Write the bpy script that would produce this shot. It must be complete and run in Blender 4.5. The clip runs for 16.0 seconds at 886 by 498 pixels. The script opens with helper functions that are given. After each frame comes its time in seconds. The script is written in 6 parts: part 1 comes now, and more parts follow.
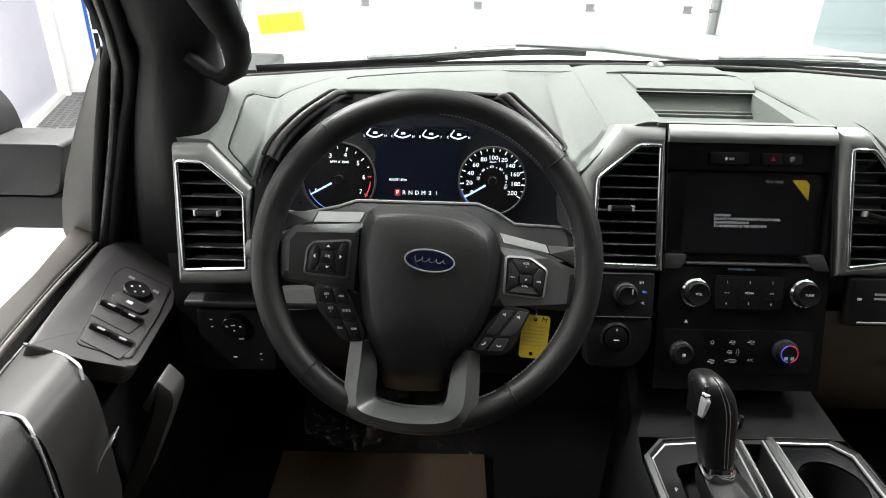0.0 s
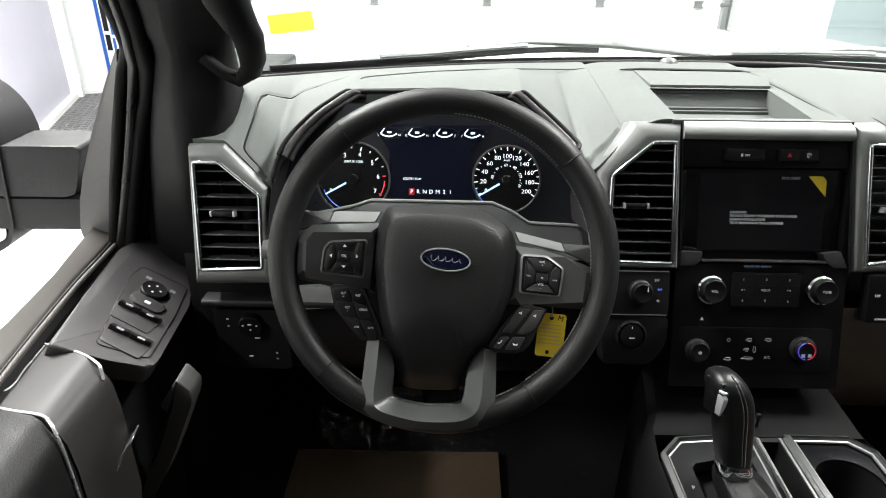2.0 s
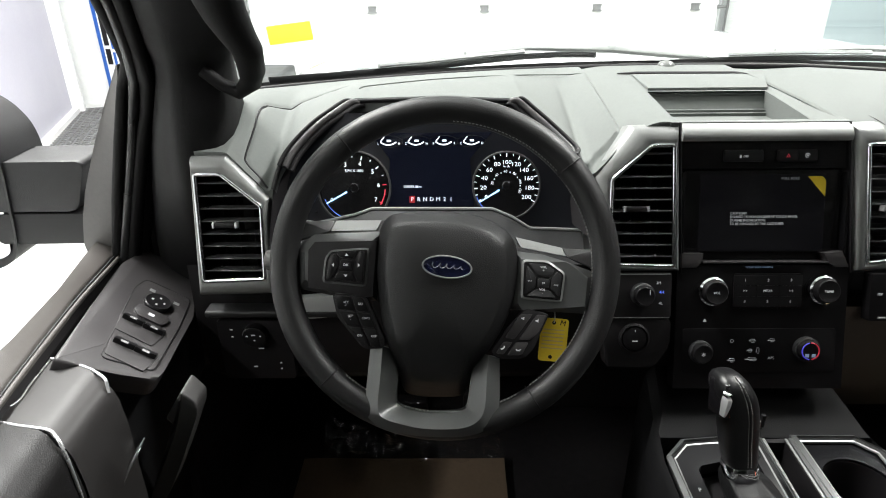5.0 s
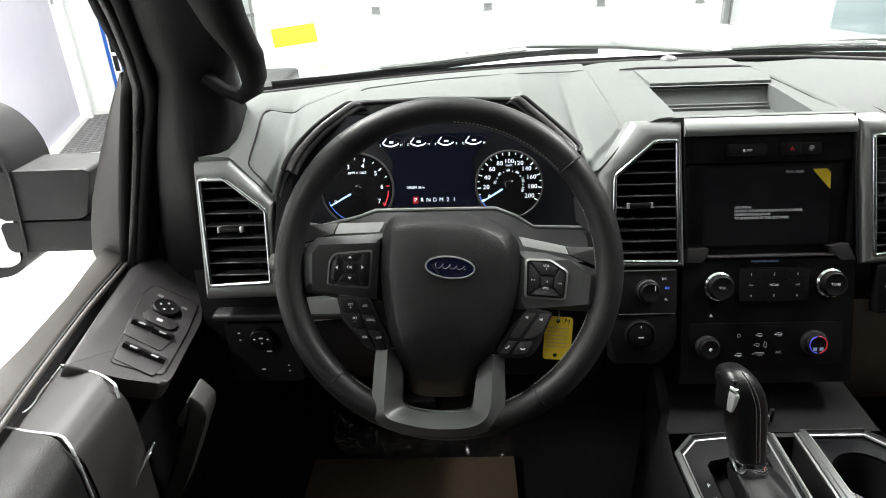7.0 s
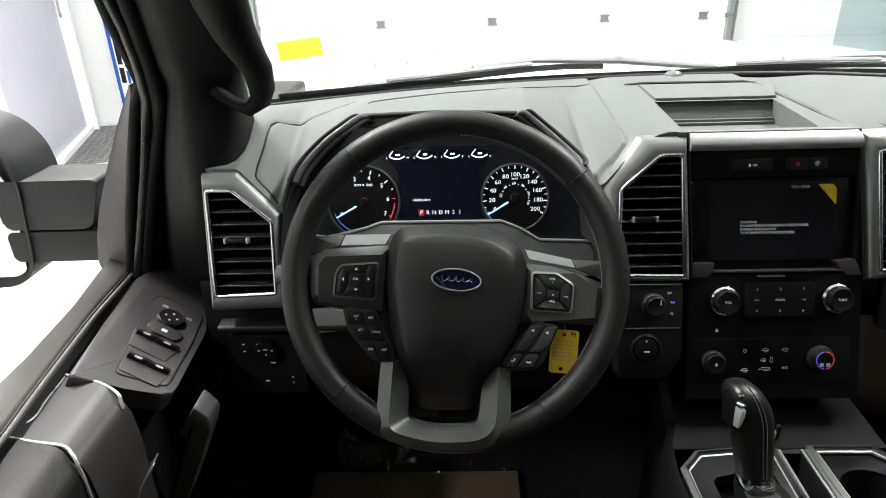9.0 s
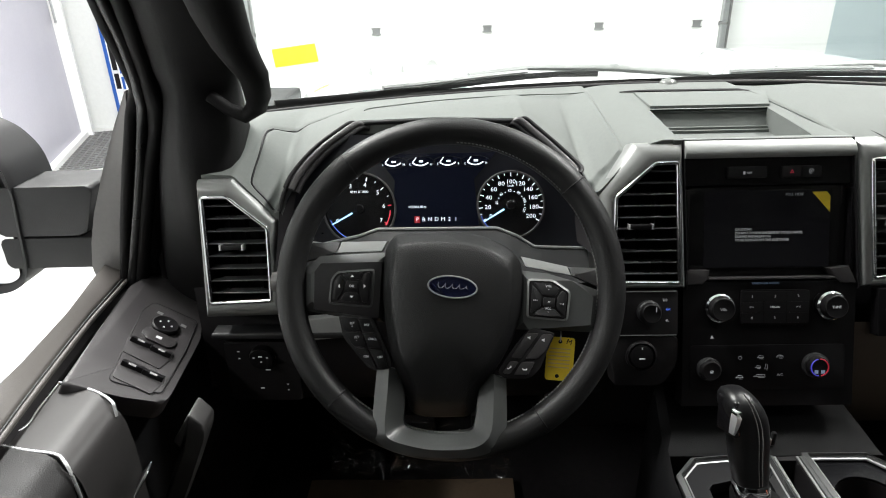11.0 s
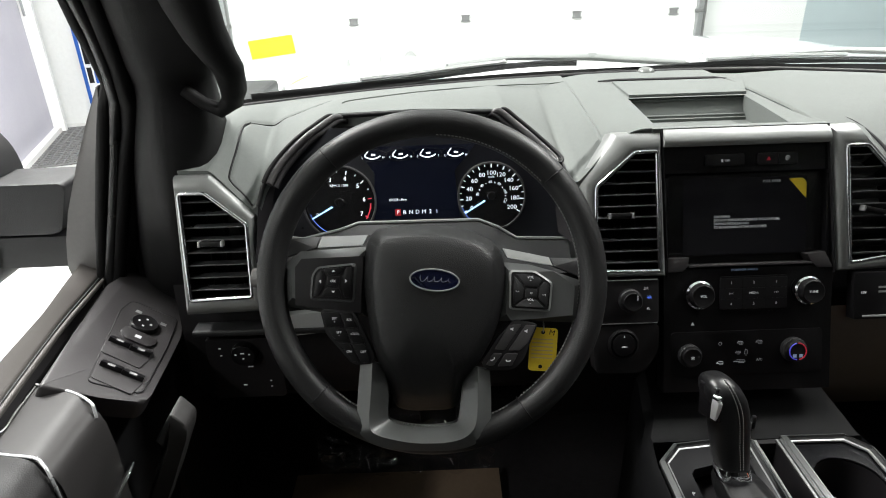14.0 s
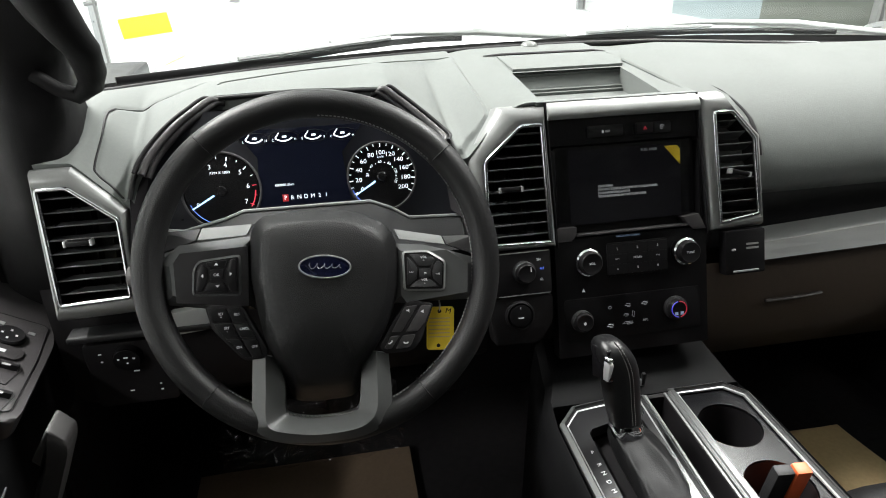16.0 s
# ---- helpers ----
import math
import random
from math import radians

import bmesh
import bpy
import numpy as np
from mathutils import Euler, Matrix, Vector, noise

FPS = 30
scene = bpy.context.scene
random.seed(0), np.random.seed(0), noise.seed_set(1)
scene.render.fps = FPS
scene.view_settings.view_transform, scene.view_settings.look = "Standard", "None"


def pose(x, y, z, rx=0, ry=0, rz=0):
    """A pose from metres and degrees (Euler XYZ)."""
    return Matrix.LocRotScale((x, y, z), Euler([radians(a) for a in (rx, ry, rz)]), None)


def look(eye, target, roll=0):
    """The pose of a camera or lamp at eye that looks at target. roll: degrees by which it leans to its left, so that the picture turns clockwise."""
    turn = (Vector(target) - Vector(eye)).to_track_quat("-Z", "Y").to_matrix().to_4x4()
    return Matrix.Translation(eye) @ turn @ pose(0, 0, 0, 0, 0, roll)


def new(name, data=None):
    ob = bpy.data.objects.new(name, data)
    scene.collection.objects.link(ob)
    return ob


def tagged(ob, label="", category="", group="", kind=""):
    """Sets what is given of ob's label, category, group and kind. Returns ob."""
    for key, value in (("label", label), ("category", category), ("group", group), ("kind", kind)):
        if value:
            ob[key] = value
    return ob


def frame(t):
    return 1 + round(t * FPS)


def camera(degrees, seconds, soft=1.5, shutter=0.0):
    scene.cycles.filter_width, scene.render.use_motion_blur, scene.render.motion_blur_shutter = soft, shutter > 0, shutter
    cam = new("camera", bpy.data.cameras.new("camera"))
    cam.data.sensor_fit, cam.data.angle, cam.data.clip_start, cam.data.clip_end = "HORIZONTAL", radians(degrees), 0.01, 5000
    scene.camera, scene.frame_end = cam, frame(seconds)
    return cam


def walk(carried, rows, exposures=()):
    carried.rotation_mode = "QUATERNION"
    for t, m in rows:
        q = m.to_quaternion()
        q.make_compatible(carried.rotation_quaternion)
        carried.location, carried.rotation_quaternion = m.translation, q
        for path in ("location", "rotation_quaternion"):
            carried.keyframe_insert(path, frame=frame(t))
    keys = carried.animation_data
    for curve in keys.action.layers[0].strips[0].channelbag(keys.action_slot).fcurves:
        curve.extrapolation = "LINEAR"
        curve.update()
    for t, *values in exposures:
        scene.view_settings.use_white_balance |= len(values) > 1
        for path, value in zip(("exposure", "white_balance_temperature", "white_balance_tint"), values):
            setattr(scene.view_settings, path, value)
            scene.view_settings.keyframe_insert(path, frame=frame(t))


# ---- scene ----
# camera and its walk
cam = camera(70.0, 16.0, soft=1.0)
PATH = [
    (0, (0.0116, -0.6269, 1.5746), (0.0167, 1.1667, 0.6897), 1.36),
    (0.5, (0.0104, -0.6276, 1.5770), (-0.0114, 1.1649, 0.6903), 1.21),
    (1, (0.0131, -0.6277, 1.5766), (-0.0124, 1.1611, 0.6824), 0.07),
    (1.5, (0.0028, -0.6302, 1.5791), (-0.0481, 1.1622, 0.6932), 0.25),
    (2, (0.0051, -0.6282, 1.5766), (-0.0211, 1.1619, 0.6851), 0.57),
    (2.5, (0.0109, -0.6298, 1.5766), (-0.0327, 1.1659, 0.6969), -0.13),
    (3, (0.0066, -0.6292, 1.5792), (-0.0362, 1.1606, 0.6876), -0.23),
    (3.5, (0.0023, -0.6289, 1.5785), (-0.0274, 1.1609, 0.6866), -0.07),
    (6, (0.0091, -0.6314, 1.5795), (-0.0323, 1.1719, 0.7157), -0.97),
    (6.5, (0.0080, -0.6312, 1.5803), (-0.0376, 1.1715, 0.7154), -1.00),
    (7, (0.0134, -0.6316, 1.5817), (-0.0491, 1.1648, 0.7047), -2.20),
    (7.5, (0.0051, -0.6329, 1.5803), (-0.0647, 1.1709, 0.7192), -1.08),
    (8, (0.0088, -0.6332, 1.5814), (-0.0657, 1.1777, 0.7359), -1.57),
    (8.5, (0.0055, -0.6332, 1.5827), (-0.0654, 1.1792, 0.7399), -1.43),
    (9, (0.0092, -0.6327, 1.5816), (-0.0604, 1.1811, 0.7419), -1.88),
    (9.5, (0.0058, -0.6320, 1.5829), (-0.0501, 1.1830, 0.7445), -1.41),
    (12, (0.0089, -0.6325, 1.5821), (-0.0411, 1.1932, 0.7673), -1.77),
    (12.5, (0.0077, -0.6315, 1.5820), (-0.0248, 1.1906, 0.7581), -1.49),
    (13, (0.0088, -0.6300, 1.5814), (-0.0037, 1.1917, 0.7560), -1.50),
    (13.5, (0.0090, -0.6302, 1.5809), (0.0028, 1.1911, 0.7544), -1.33),
    (14, (0.0090, -0.6288, 1.5833), (0.0104, 1.1816, 0.7334), -1.96),
    (14.5, (0.0067, -0.6225, 1.5817), (0.0668, 1.1680, 0.6926), -2.69),
    (15, (0.0108, -0.6183, 1.5794), (0.1430, 1.1558, 0.6656), -2.38),
    (15.5, (0.0129, -0.6067, 1.5803), (0.2657, 1.1494, 0.6573), -2.55),
    (16, (0.0240, -0.6175, 1.5808), (0.3214, 1.1339, 0.6620), -1.27),
]
# the camera dims a little in the middle and brightens as it turns
EXPOSURES = [(0, 0.36), (2, 0.32), (6.5, 0.28), (8, 0.24), (9, 0.04), (13.5, 0.0), (15, 0.06), (15.5, 0.28), (16, 0.30)]
walk(cam, [(t, look(eye, target, roll)) for t, eye, target, roll in PATH], EXPOSURES)

# world and lamps
world = bpy.data.worlds.new("world")
scene.world = world
world.use_nodes = True
world.node_tree.nodes["Background"].inputs[0].default_value = (0.75, 0.85, 1.0, 1)
world.node_tree.nodes["Background"].inputs[1].default_value = 0.02


# garage ceiling lamps: place and watts; then the unseen fill lamps added in the cab
LAMPS = [(-1.6, 1.6, 430), (2.4, 1.6, 320), (-2.6, -2.8, 60), (3.6, -2.8, 60)]
CAB_FILL_WATTS = 0.22


# ---- materials ----
def mat(name, col, rough=0.5, metal=0.0, var=0.12, vscale=8.0, bump=0.0, bscale=400.0, grain="noise", emit=None, power=0.0, coat=0.0, spec=0.5, rvar=0.1):
    """A surface with colour variation at two scales, roughness wear and fine relief."""
    m = bpy.data.materials.new(name)
    m.use_nodes = True
    nt = m.node_tree
    b = nt.nodes["Principled BSDF"]
    tc = nt.nodes.new("ShaderNodeTexCoord")
    n1 = nt.nodes.new("ShaderNodeTexNoise")
    n1.inputs["Scale"].default_value = vscale
    n1.inputs["Detail"].default_value = 5
    n2 = nt.nodes.new("ShaderNodeTexNoise")
    n2.inputs["Scale"].default_value = vscale * 22
    n2.inputs["Detail"].default_value = 3
    for n in (n1, n2):
        nt.links.new(tc.outputs["Object"], n.inputs["Vector"])
    mix = nt.nodes.new("ShaderNodeMath")
    mix.operation = "MULTIPLY_ADD"
    mix.inputs[1].default_value = 0.45
    nt.links.new(n2.outputs[0], mix.inputs[0])
    sc = nt.nodes.new("ShaderNodeMath")
    sc.operation = "MULTIPLY"
    sc.inputs[1].default_value = 0.55
    nt.links.new(n1.outputs[0], sc.inputs[0])
    nt.links.new(sc.outputs[0], mix.inputs[2])
    ramp = nt.nodes.new("ShaderNodeMapRange")
    ramp.inputs[1].default_value, ramp.inputs[2].default_value = 0.3, 0.7
    ramp.inputs[3].default_value, ramp.inputs[4].default_value = 1 - var, 1 + var
    nt.links.new(mix.outputs[0], ramp.inputs[0])
    mul = nt.nodes.new("ShaderNodeVectorMath")
    mul.operation = "SCALE"
    mul.inputs[0].default_value = col
    nt.links.new(ramp.outputs[0], mul.inputs["Scale"])
    nt.links.new(mul.outputs[0], b.inputs["Base Color"])
    rr = nt.nodes.new("ShaderNodeMapRange")
    rr.inputs[1].default_value, rr.inputs[2].default_value = 0.3, 0.7
    rr.inputs[3].default_value, rr.inputs[4].default_value = max(0.0, rough - rvar), min(1.0, rough + rvar)
    nt.links.new(n1.outputs[0], rr.inputs[0])
    nt.links.new(rr.outputs[0], b.inputs["Roughness"])
    b.inputs["Metallic"].default_value = metal
    b.inputs["Specular IOR Level"].default_value = spec
    b.inputs["Coat Weight"].default_value = coat
    b.inputs["Coat Roughness"].default_value = 0.05
    if bump:
        bn = nt.nodes.new("ShaderNodeBump")
        bn.inputs["Strength"].default_value = bump
        bn.inputs["Distance"].default_value = 0.0006
        if grain == "leather":
            g = nt.nodes.new("ShaderNodeTexVoronoi")
            g.inputs["Scale"].default_value = bscale
            nt.links.new(g.outputs["Distance"], bn.inputs["Height"])
        else:
            g = nt.nodes.new("ShaderNodeTexNoise")
            g.inputs["Scale"].default_value = bscale
            g.inputs["Detail"].default_value = 2
            nt.links.new(g.outputs[0], bn.inputs["Height"])
        nt.links.new(tc.outputs["Object"], g.inputs["Vector"])
        nt.links.new(bn.outputs[0], b.inputs["Normal"])
    if emit:
        b.inputs["Emission Color"].default_value = (*emit, 1)
        b.inputs["Emission Strength"].default_value = power
    return m


def glass(name, tint, rough=0.0, base=0.04):
    m = bpy.data.materials.new(name)
    m.use_nodes = True
    nt = m.node_tree
    nt.nodes.remove(nt.nodes["Principled BSDF"])
    out = nt.nodes["Material Output"]
    tr = nt.nodes.new("ShaderNodeBsdfTransparent")
    tr.inputs[0].default_value = (*tint, 1)
    gl = nt.nodes.new("ShaderNodeBsdfGlossy")
    gl.inputs["Roughness"].default_value = rough
    fr = nt.nodes.new("ShaderNodeLayerWeight")
    fr.inputs[0].default_value = 0.5
    pw = nt.nodes.new("ShaderNodeMath")
    pw.operation = "POWER"
    pw.inputs[1].default_value = 5
    ma = nt.nodes.new("ShaderNodeMath")
    ma.operation = "MULTIPLY_ADD"
    ma.inputs[1].default_value, ma.inputs[2].default_value = 0.9, base
    nt.links.new(fr.outputs["Facing"], pw.inputs[0])
    nt.links.new(pw.outputs[0], ma.inputs[0])
    mx = nt.nodes.new("ShaderNodeMixShader")
    nt.links.new(ma.outputs[0], mx.inputs[0])
    nt.links.new(tr.outputs[0], mx.inputs[1])
    nt.links.new(gl.outputs[0], mx.inputs[2])
    nt.links.new(mx.outputs[0], out.inputs[0])
    return m


M_SOFT = mat("charcoal_soft_dash_plastic", (0.130, 0.139, 0.133), 0.68, var=0.07, spec=0.22, bump=0.35, bscale=900, grain="leather")
# darker dash plastic for strips that draw shaded grooves
M_SOFT_DARK = mat("darkened_dash_plastic", (0.102, 0.110, 0.103), 0.65, var=0.07, spec=0.2, bump=0.4, bscale=500)
M_LOWER = mat("black_hard_plastic", (0.013, 0.013, 0.014), 0.5, spec=0.4, var=0.12, bump=0.3, bscale=800, grain="leather")
M_PILLAR = mat("black_pillar_plastic", (0.0056, 0.0053, 0.0057), 0.62, var=0.12, spec=0.16, bump=0.2, bscale=700, grain="leather")
# the shadows' faint magenta cast is mixed into this black
M_BLACK = mat("deep_black_plastic", (0.0082, 0.0072, 0.0082), 0.6, var=0.15, spec=0.3)
M_PIANO = mat("gloss_black_plastic", (0.0062, 0.0058, 0.0066), 0.20, var=0.1, rvar=0.05)
M_SATIN = mat("satin_dark_silver_paint", (0.50, 0.51, 0.505), 0.36, metal=0.5, var=0.05, vscale=20, rvar=0.05)
M_SATIN_DARK = mat("dark_satin_grey_paint", (0.36, 0.365, 0.363), 0.36, metal=0.45, var=0.05, vscale=20, rvar=0.05)
M_BEZEL = mat("satin_silver_bezel_paint", (0.225, 0.229, 0.225), 0.42, metal=0.3, var=0.05, vscale=20, rvar=0.05)
M_BAND = mat("bright_satin_silver_band", (0.25, 0.255, 0.25), 0.38, metal=0.25, var=0.05, vscale=20, rvar=0.05)
M_SPOKE = mat("dark_satin_spoke_paint", (0.09, 0.092, 0.092), 0.34, metal=0.35, var=0.05, vscale=20, rvar=0.05)
# lighter than the spoke paint; light from above is put into the colour
M_LEDGE = mat("lightened_satin_grey_paint", (0.14, 0.143, 0.14), 0.45, metal=0.15, var=0.05, vscale=20, rvar=0.05)
M_FASCIA = mat("matt_black_fascia", (0.0062, 0.0058, 0.0064), 0.5, var=0.1, spec=0.12)
M_CUPS = mat("gloss_black_plate", (0.006, 0.006, 0.007), 0.22, var=0.1, spec=0.22, rvar=0.04)
# lit copy of the chrome: bright reflections are put into its colour
M_STRIP = mat("brightened_chrome", (0.72, 0.72, 0.73), 0.25, metal=0.7, var=0.04)
M_CHROME = mat("chrome", (0.75, 0.76, 0.78), 0.08, metal=1.0, var=0.04, rvar=0.04)
M_LEATHER = mat("black_leather", (0.0125, 0.0122, 0.0128), 0.46, spec=0.37, var=0.1, vscale=14, bump=0.3, bscale=620, grain="leather")
M_PAD = mat("charcoal_airbag_plastic", (0.0135, 0.0132, 0.0138), 0.44, spec=0.38, var=0.07, vscale=10, bump=0.4, bscale=950, grain="leather")
M_STITCH = mat("grey_thread", (0.26, 0.26, 0.25), 0.8, var=0.2, vscale=120)
M_FACE = mat("blue_black_gauge_face", (0.005, 0.0055, 0.0095), 0.35, var=0.06)
M_BTN = mat("black_rubber_buttons", (0.0075, 0.0070, 0.0078), 0.42, var=0.08, spec=0.25)
M_ICON = mat("white_print", (0.6, 0.6, 0.6), 0.6, emit=(0.9, 0.93, 1.0), power=0.12)
M_GLOW = mat("lit_white_gauge_print", (0.7, 0.72, 0.75), 0.5, emit=(0.84, 0.92, 1.0), power=0.9)
M_RED = mat("lit_red_gauge_print", (0.5, 0.03, 0.04), 0.5, emit=(1.0, 0.045, 0.10), power=0.36)
M_BLUE = mat("lit_blue_gauge_print", (0.1, 0.25, 0.7), 0.5, emit=(0.10, 0.16, 1.0), power=0.6)
M_DIM = mat("dim_white_print", (0.3, 0.3, 0.31), 0.6, emit=(0.9, 0.93, 1.0), power=0.06)
M_DIMBLUE = mat("dim_pale_blue_print", (0.2, 0.25, 0.35), 0.6, emit=(0.45, 0.65, 1.0), power=0.10)
M_DIALBLUE = mat("dim_violet_blue_print", (0.05, 0.05, 0.3), 0.5, emit=(0.10, 0.08, 1.0), power=0.26)
M_DIALRED = mat("dim_red_print", (0.3, 0.02, 0.03), 0.5, emit=(1.0, 0.03, 0.09), power=0.15)
M_NEEDLE = mat("lit_blue_white_needle", (0.5, 0.7, 0.9), 0.5, emit=(0.30, 0.60, 1.0), power=1.8)
M_NAVY = mat("navy_enamel", (0.006, 0.008, 0.030), 0.15, var=0.1, coat=1.0)
M_YELLOW = mat("yellow_card", (0.78, 0.56, 0.03), 0.6, var=0.06, vscale=30)
M_SIGN = mat("fluorescent_yellow_sticker", (0.85, 0.82, 0.02), 0.55, var=0.05)
M_ORANGE = mat("orange_red_plastic", (0.75, 0.13, 0.04), 0.45, var=0.06)
M_PAPER = mat("brown_kraft_paper", (0.16, 0.112, 0.074), 0.85, var=0.12, vscale=6, bump=0.4, bscale=60)
M_FILM = glass("clear_plastic_film", (0.9, 0.9, 0.92), 0.05, 0.06)
M_GLASS = glass("window_glass", (0.93, 0.97, 0.95))
# for unseen rear panes that hold back light from behind
M_REARDIM = glass("rear_dimming_glass", (0.26, 0.27, 0.26))
M_MIRROR = mat("mirror_glass", (0.85, 0.86, 0.87), 0.02, metal=1.0, var=0.02, rvar=0.01)
M_TAN = mat("tan_carton", (0.54, 0.40, 0.21), 0.75, var=0.12, vscale=5)
M_BROWN = mat("brown_vinyl", (0.068, 0.051, 0.038), 0.55, var=0.12, vscale=5, bump=0.3, bscale=500, grain="leather")
# carpet black, tinted magenta like the shadows it lies in
M_CARPET = mat("black_carpet", (0.0078, 0.0062, 0.0076), 0.95, var=0.3, vscale=60, bump=0.8, bscale=300)
M_LINER = mat("grey_headliner_fabric", (0.30, 0.29, 0.27), 0.95, var=0.08, vscale=40)
M_SILL = mat("taupe_grey_door_plastic", (0.074, 0.067, 0.063), 0.45, var=0.09, bump=0.3, bscale=900, grain="leather")
M_PULL = mat("charcoal_pull_plastic", (0.055, 0.053, 0.053), 0.45, var=0.07, bump=0.3, bscale=900, grain="leather")
# black plastic raised to grey; direct garage light is put into its colour
M_SAIL = mat("brightened_grey_plastic", (0.13, 0.125, 0.122), 0.5, var=0.08, bump=0.3, bscale=700, grain="leather")
M_ARM = mat("charcoal_door_plastic", (0.0385, 0.0358, 0.0372), 0.42, var=0.07, bump=0.3, bscale=900, grain="leather")
M_REST = mat("soft_black_armrest_vinyl", (0.0095, 0.009, 0.0092), 0.55, spec=0.25, var=0.08, vscale=14, bump=0.3, bscale=620, grain="leather")
M_BODY = mat("white_car_paint", (0.72, 0.74, 0.75), 0.18, var=0.03, coat=1.0)
M_NOZZLE = mat("pale_grey_plastic", (0.36, 0.365, 0.36), 0.4, var=0.08)
M_TRIM = mat("black_exterior_rubber", (0.012, 0.012, 0.013), 0.55, var=0.2)
M_WALL = mat("white_painted_wall", (0.74, 0.75, 0.75), 0.65, var=0.05, vscale=1.5)
M_DOORW = mat("white_sectional_door_steel", (0.82, 0.82, 0.82), 0.45, var=0.04, vscale=2)
M_GREYDOOR = mat("grey_lavender_steel_door", (0.44, 0.43, 0.50), 0.4, var=0.06, vscale=3)
M_BLUEWALL = mat("pale_blue_grey_wall", (0.40, 0.47, 0.50), 0.6, var=0.05, vscale=1.5)
M_GREYWALL = mat("grey_green_wall", (0.20, 0.215, 0.19), 0.6, var=0.08, vscale=1.5)
M_FLOOR = mat("pale_sealed_concrete", (0.66, 0.66, 0.65), 0.35, var=0.1, vscale=1.2, bump=0.1, bscale=40)
M_HINGE = mat("dull_grey_hinge_steel", (0.22, 0.22, 0.225), 0.5, metal=0.3, var=0.15, vscale=40)
M_SLAT = mat("black_vent_plastic", (0.056, 0.056, 0.058), 0.28, var=0.08)
M_SHELL = mat("black_textured_mirror_plastic", (0.015, 0.015, 0.0165), 0.55, var=0.1, bump=0.3, bscale=500, grain="leather")
M_STEEL = mat("galvanised_steel", (0.42, 0.43, 0.44), 0.35, metal=0.9, var=0.12, vscale=30)
M_DARKSTEEL = mat("dark_grate_steel", (0.20, 0.20, 0.20), 0.5, metal=0.6, var=0.2, vscale=30)
M_SIGNBLUE = mat("blue_sign_board", (0.02, 0.10, 0.42), 0.4, var=0.05)
M_SIGNWHITE = mat("white_sign_board", (0.75, 0.76, 0.77), 0.5, var=0.04)
M_LAMP = mat("lamp_tube", (0.9, 0.9, 0.9), 0.5, emit=(0.95, 1.0, 0.97), power=6.0)


# ---- mesh helpers ----
def part(name, bm, material, parent=None, label="", smooth=None, m=None):
    """Link a bmesh as one mesh object, under a parent if given."""
    me = bpy.data.meshes.new(name)
    bmesh.ops.recalc_face_normals(bm, faces=bm.faces)
    if m is not None:
        bm.transform(m)
    bm.to_mesh(me)
    bm.free()
    me.materials.append(material)
    if smooth is not None:
        me.shade_smooth()
        me.set_sharp_from_angle(angle=radians(smooth))
    ob = new(name, me)
    if parent is not None:
        ob.parent = parent
    if label:
        ob["label"] = label
    return ob


def thing(name, label, category, m=None, group="", kind=""):
    ob = new(name)
    ob.empty_display_size = 0.05
    if m is not None:
        ob.matrix_world = m
    return tagged(ob, label, category, group, kind)


def box(bm, c, s, bevel=0.0, m=None, seg=2):
    g = bmesh.ops.create_cube(bm, size=1.0)
    vs = g["verts"]
    for v in vs:
        v.co = Vector((c[0] + v.co.x * s[0], c[1] + v.co.y * s[1], c[2] + v.co.z * s[2]))
    if bevel:
        es = list({e for v in vs for e in v.link_edges})
        r = bmesh.ops.bevel(bm, geom=es, offset=min(bevel, 0.45 * min(s)), segments=seg, profile=0.6, affect="EDGES")
        vs = list({v for f in r["faces"] for v in f.verts} | {v for v in vs if v.is_valid})
    if m is not None:
        bmesh.ops.transform(bm, matrix=m, verts=vs)
    return bm


def prism(bm, pts, z0, z1, bevel=0.0, m=None, seg=2):
    """A flat outline in x, y raised from z0 to z1; the upper rim is bevelled."""
    lo = [bm.verts.new((x, y, z0)) for x, y in pts]
    hi = [bm.verts.new((x, y, z1)) for x, y in pts]
    n = len(pts)
    bm.faces.new(lo[::-1])
    top = bm.faces.new(hi)
    for i in range(n):
        bm.faces.new((lo[i], lo[(i + 1) % n], hi[(i + 1) % n], hi[i]))
    vs = lo + hi
    if bevel:
        r = bmesh.ops.bevel(bm, geom=list(top.edges), offset=bevel, segments=seg, profile=0.6, affect="EDGES")
        vs = [v for v in lo if v.is_valid] + [v for v in hi if v.is_valid] + [v for f in r["faces"] for v in f.verts]
    if m is not None:
        bmesh.ops.transform(bm, matrix=m, verts=list(set(vs)))
    return bm


def ring(bm, outer, inner, z0, z1, zin=None, m=None):
    """A frame between two outlines with as many points; the inner edge may lie at its own height."""
    zin = z1 if zin is None else zin
    n = len(outer)
    a = [bm.verts.new((x, y, z0)) for x, y in outer]
    b = [bm.verts.new((x, y, z1)) for x, y in outer]
    c = [bm.verts.new((x, y, zin)) for x, y in inner]
    d = [bm.verts.new((x, y, z0)) for x, y in inner]
    for p, q in ((a, b), (b, c), (c, d), (d, a)):
        for i in range(n):
            bm.faces.new((p[i], p[(i + 1) % n], q[(i + 1) % n], q[i]))
    if m is not None:
        bmesh.ops.transform(bm, matrix=m, verts=a + b + c + d)
    return bm


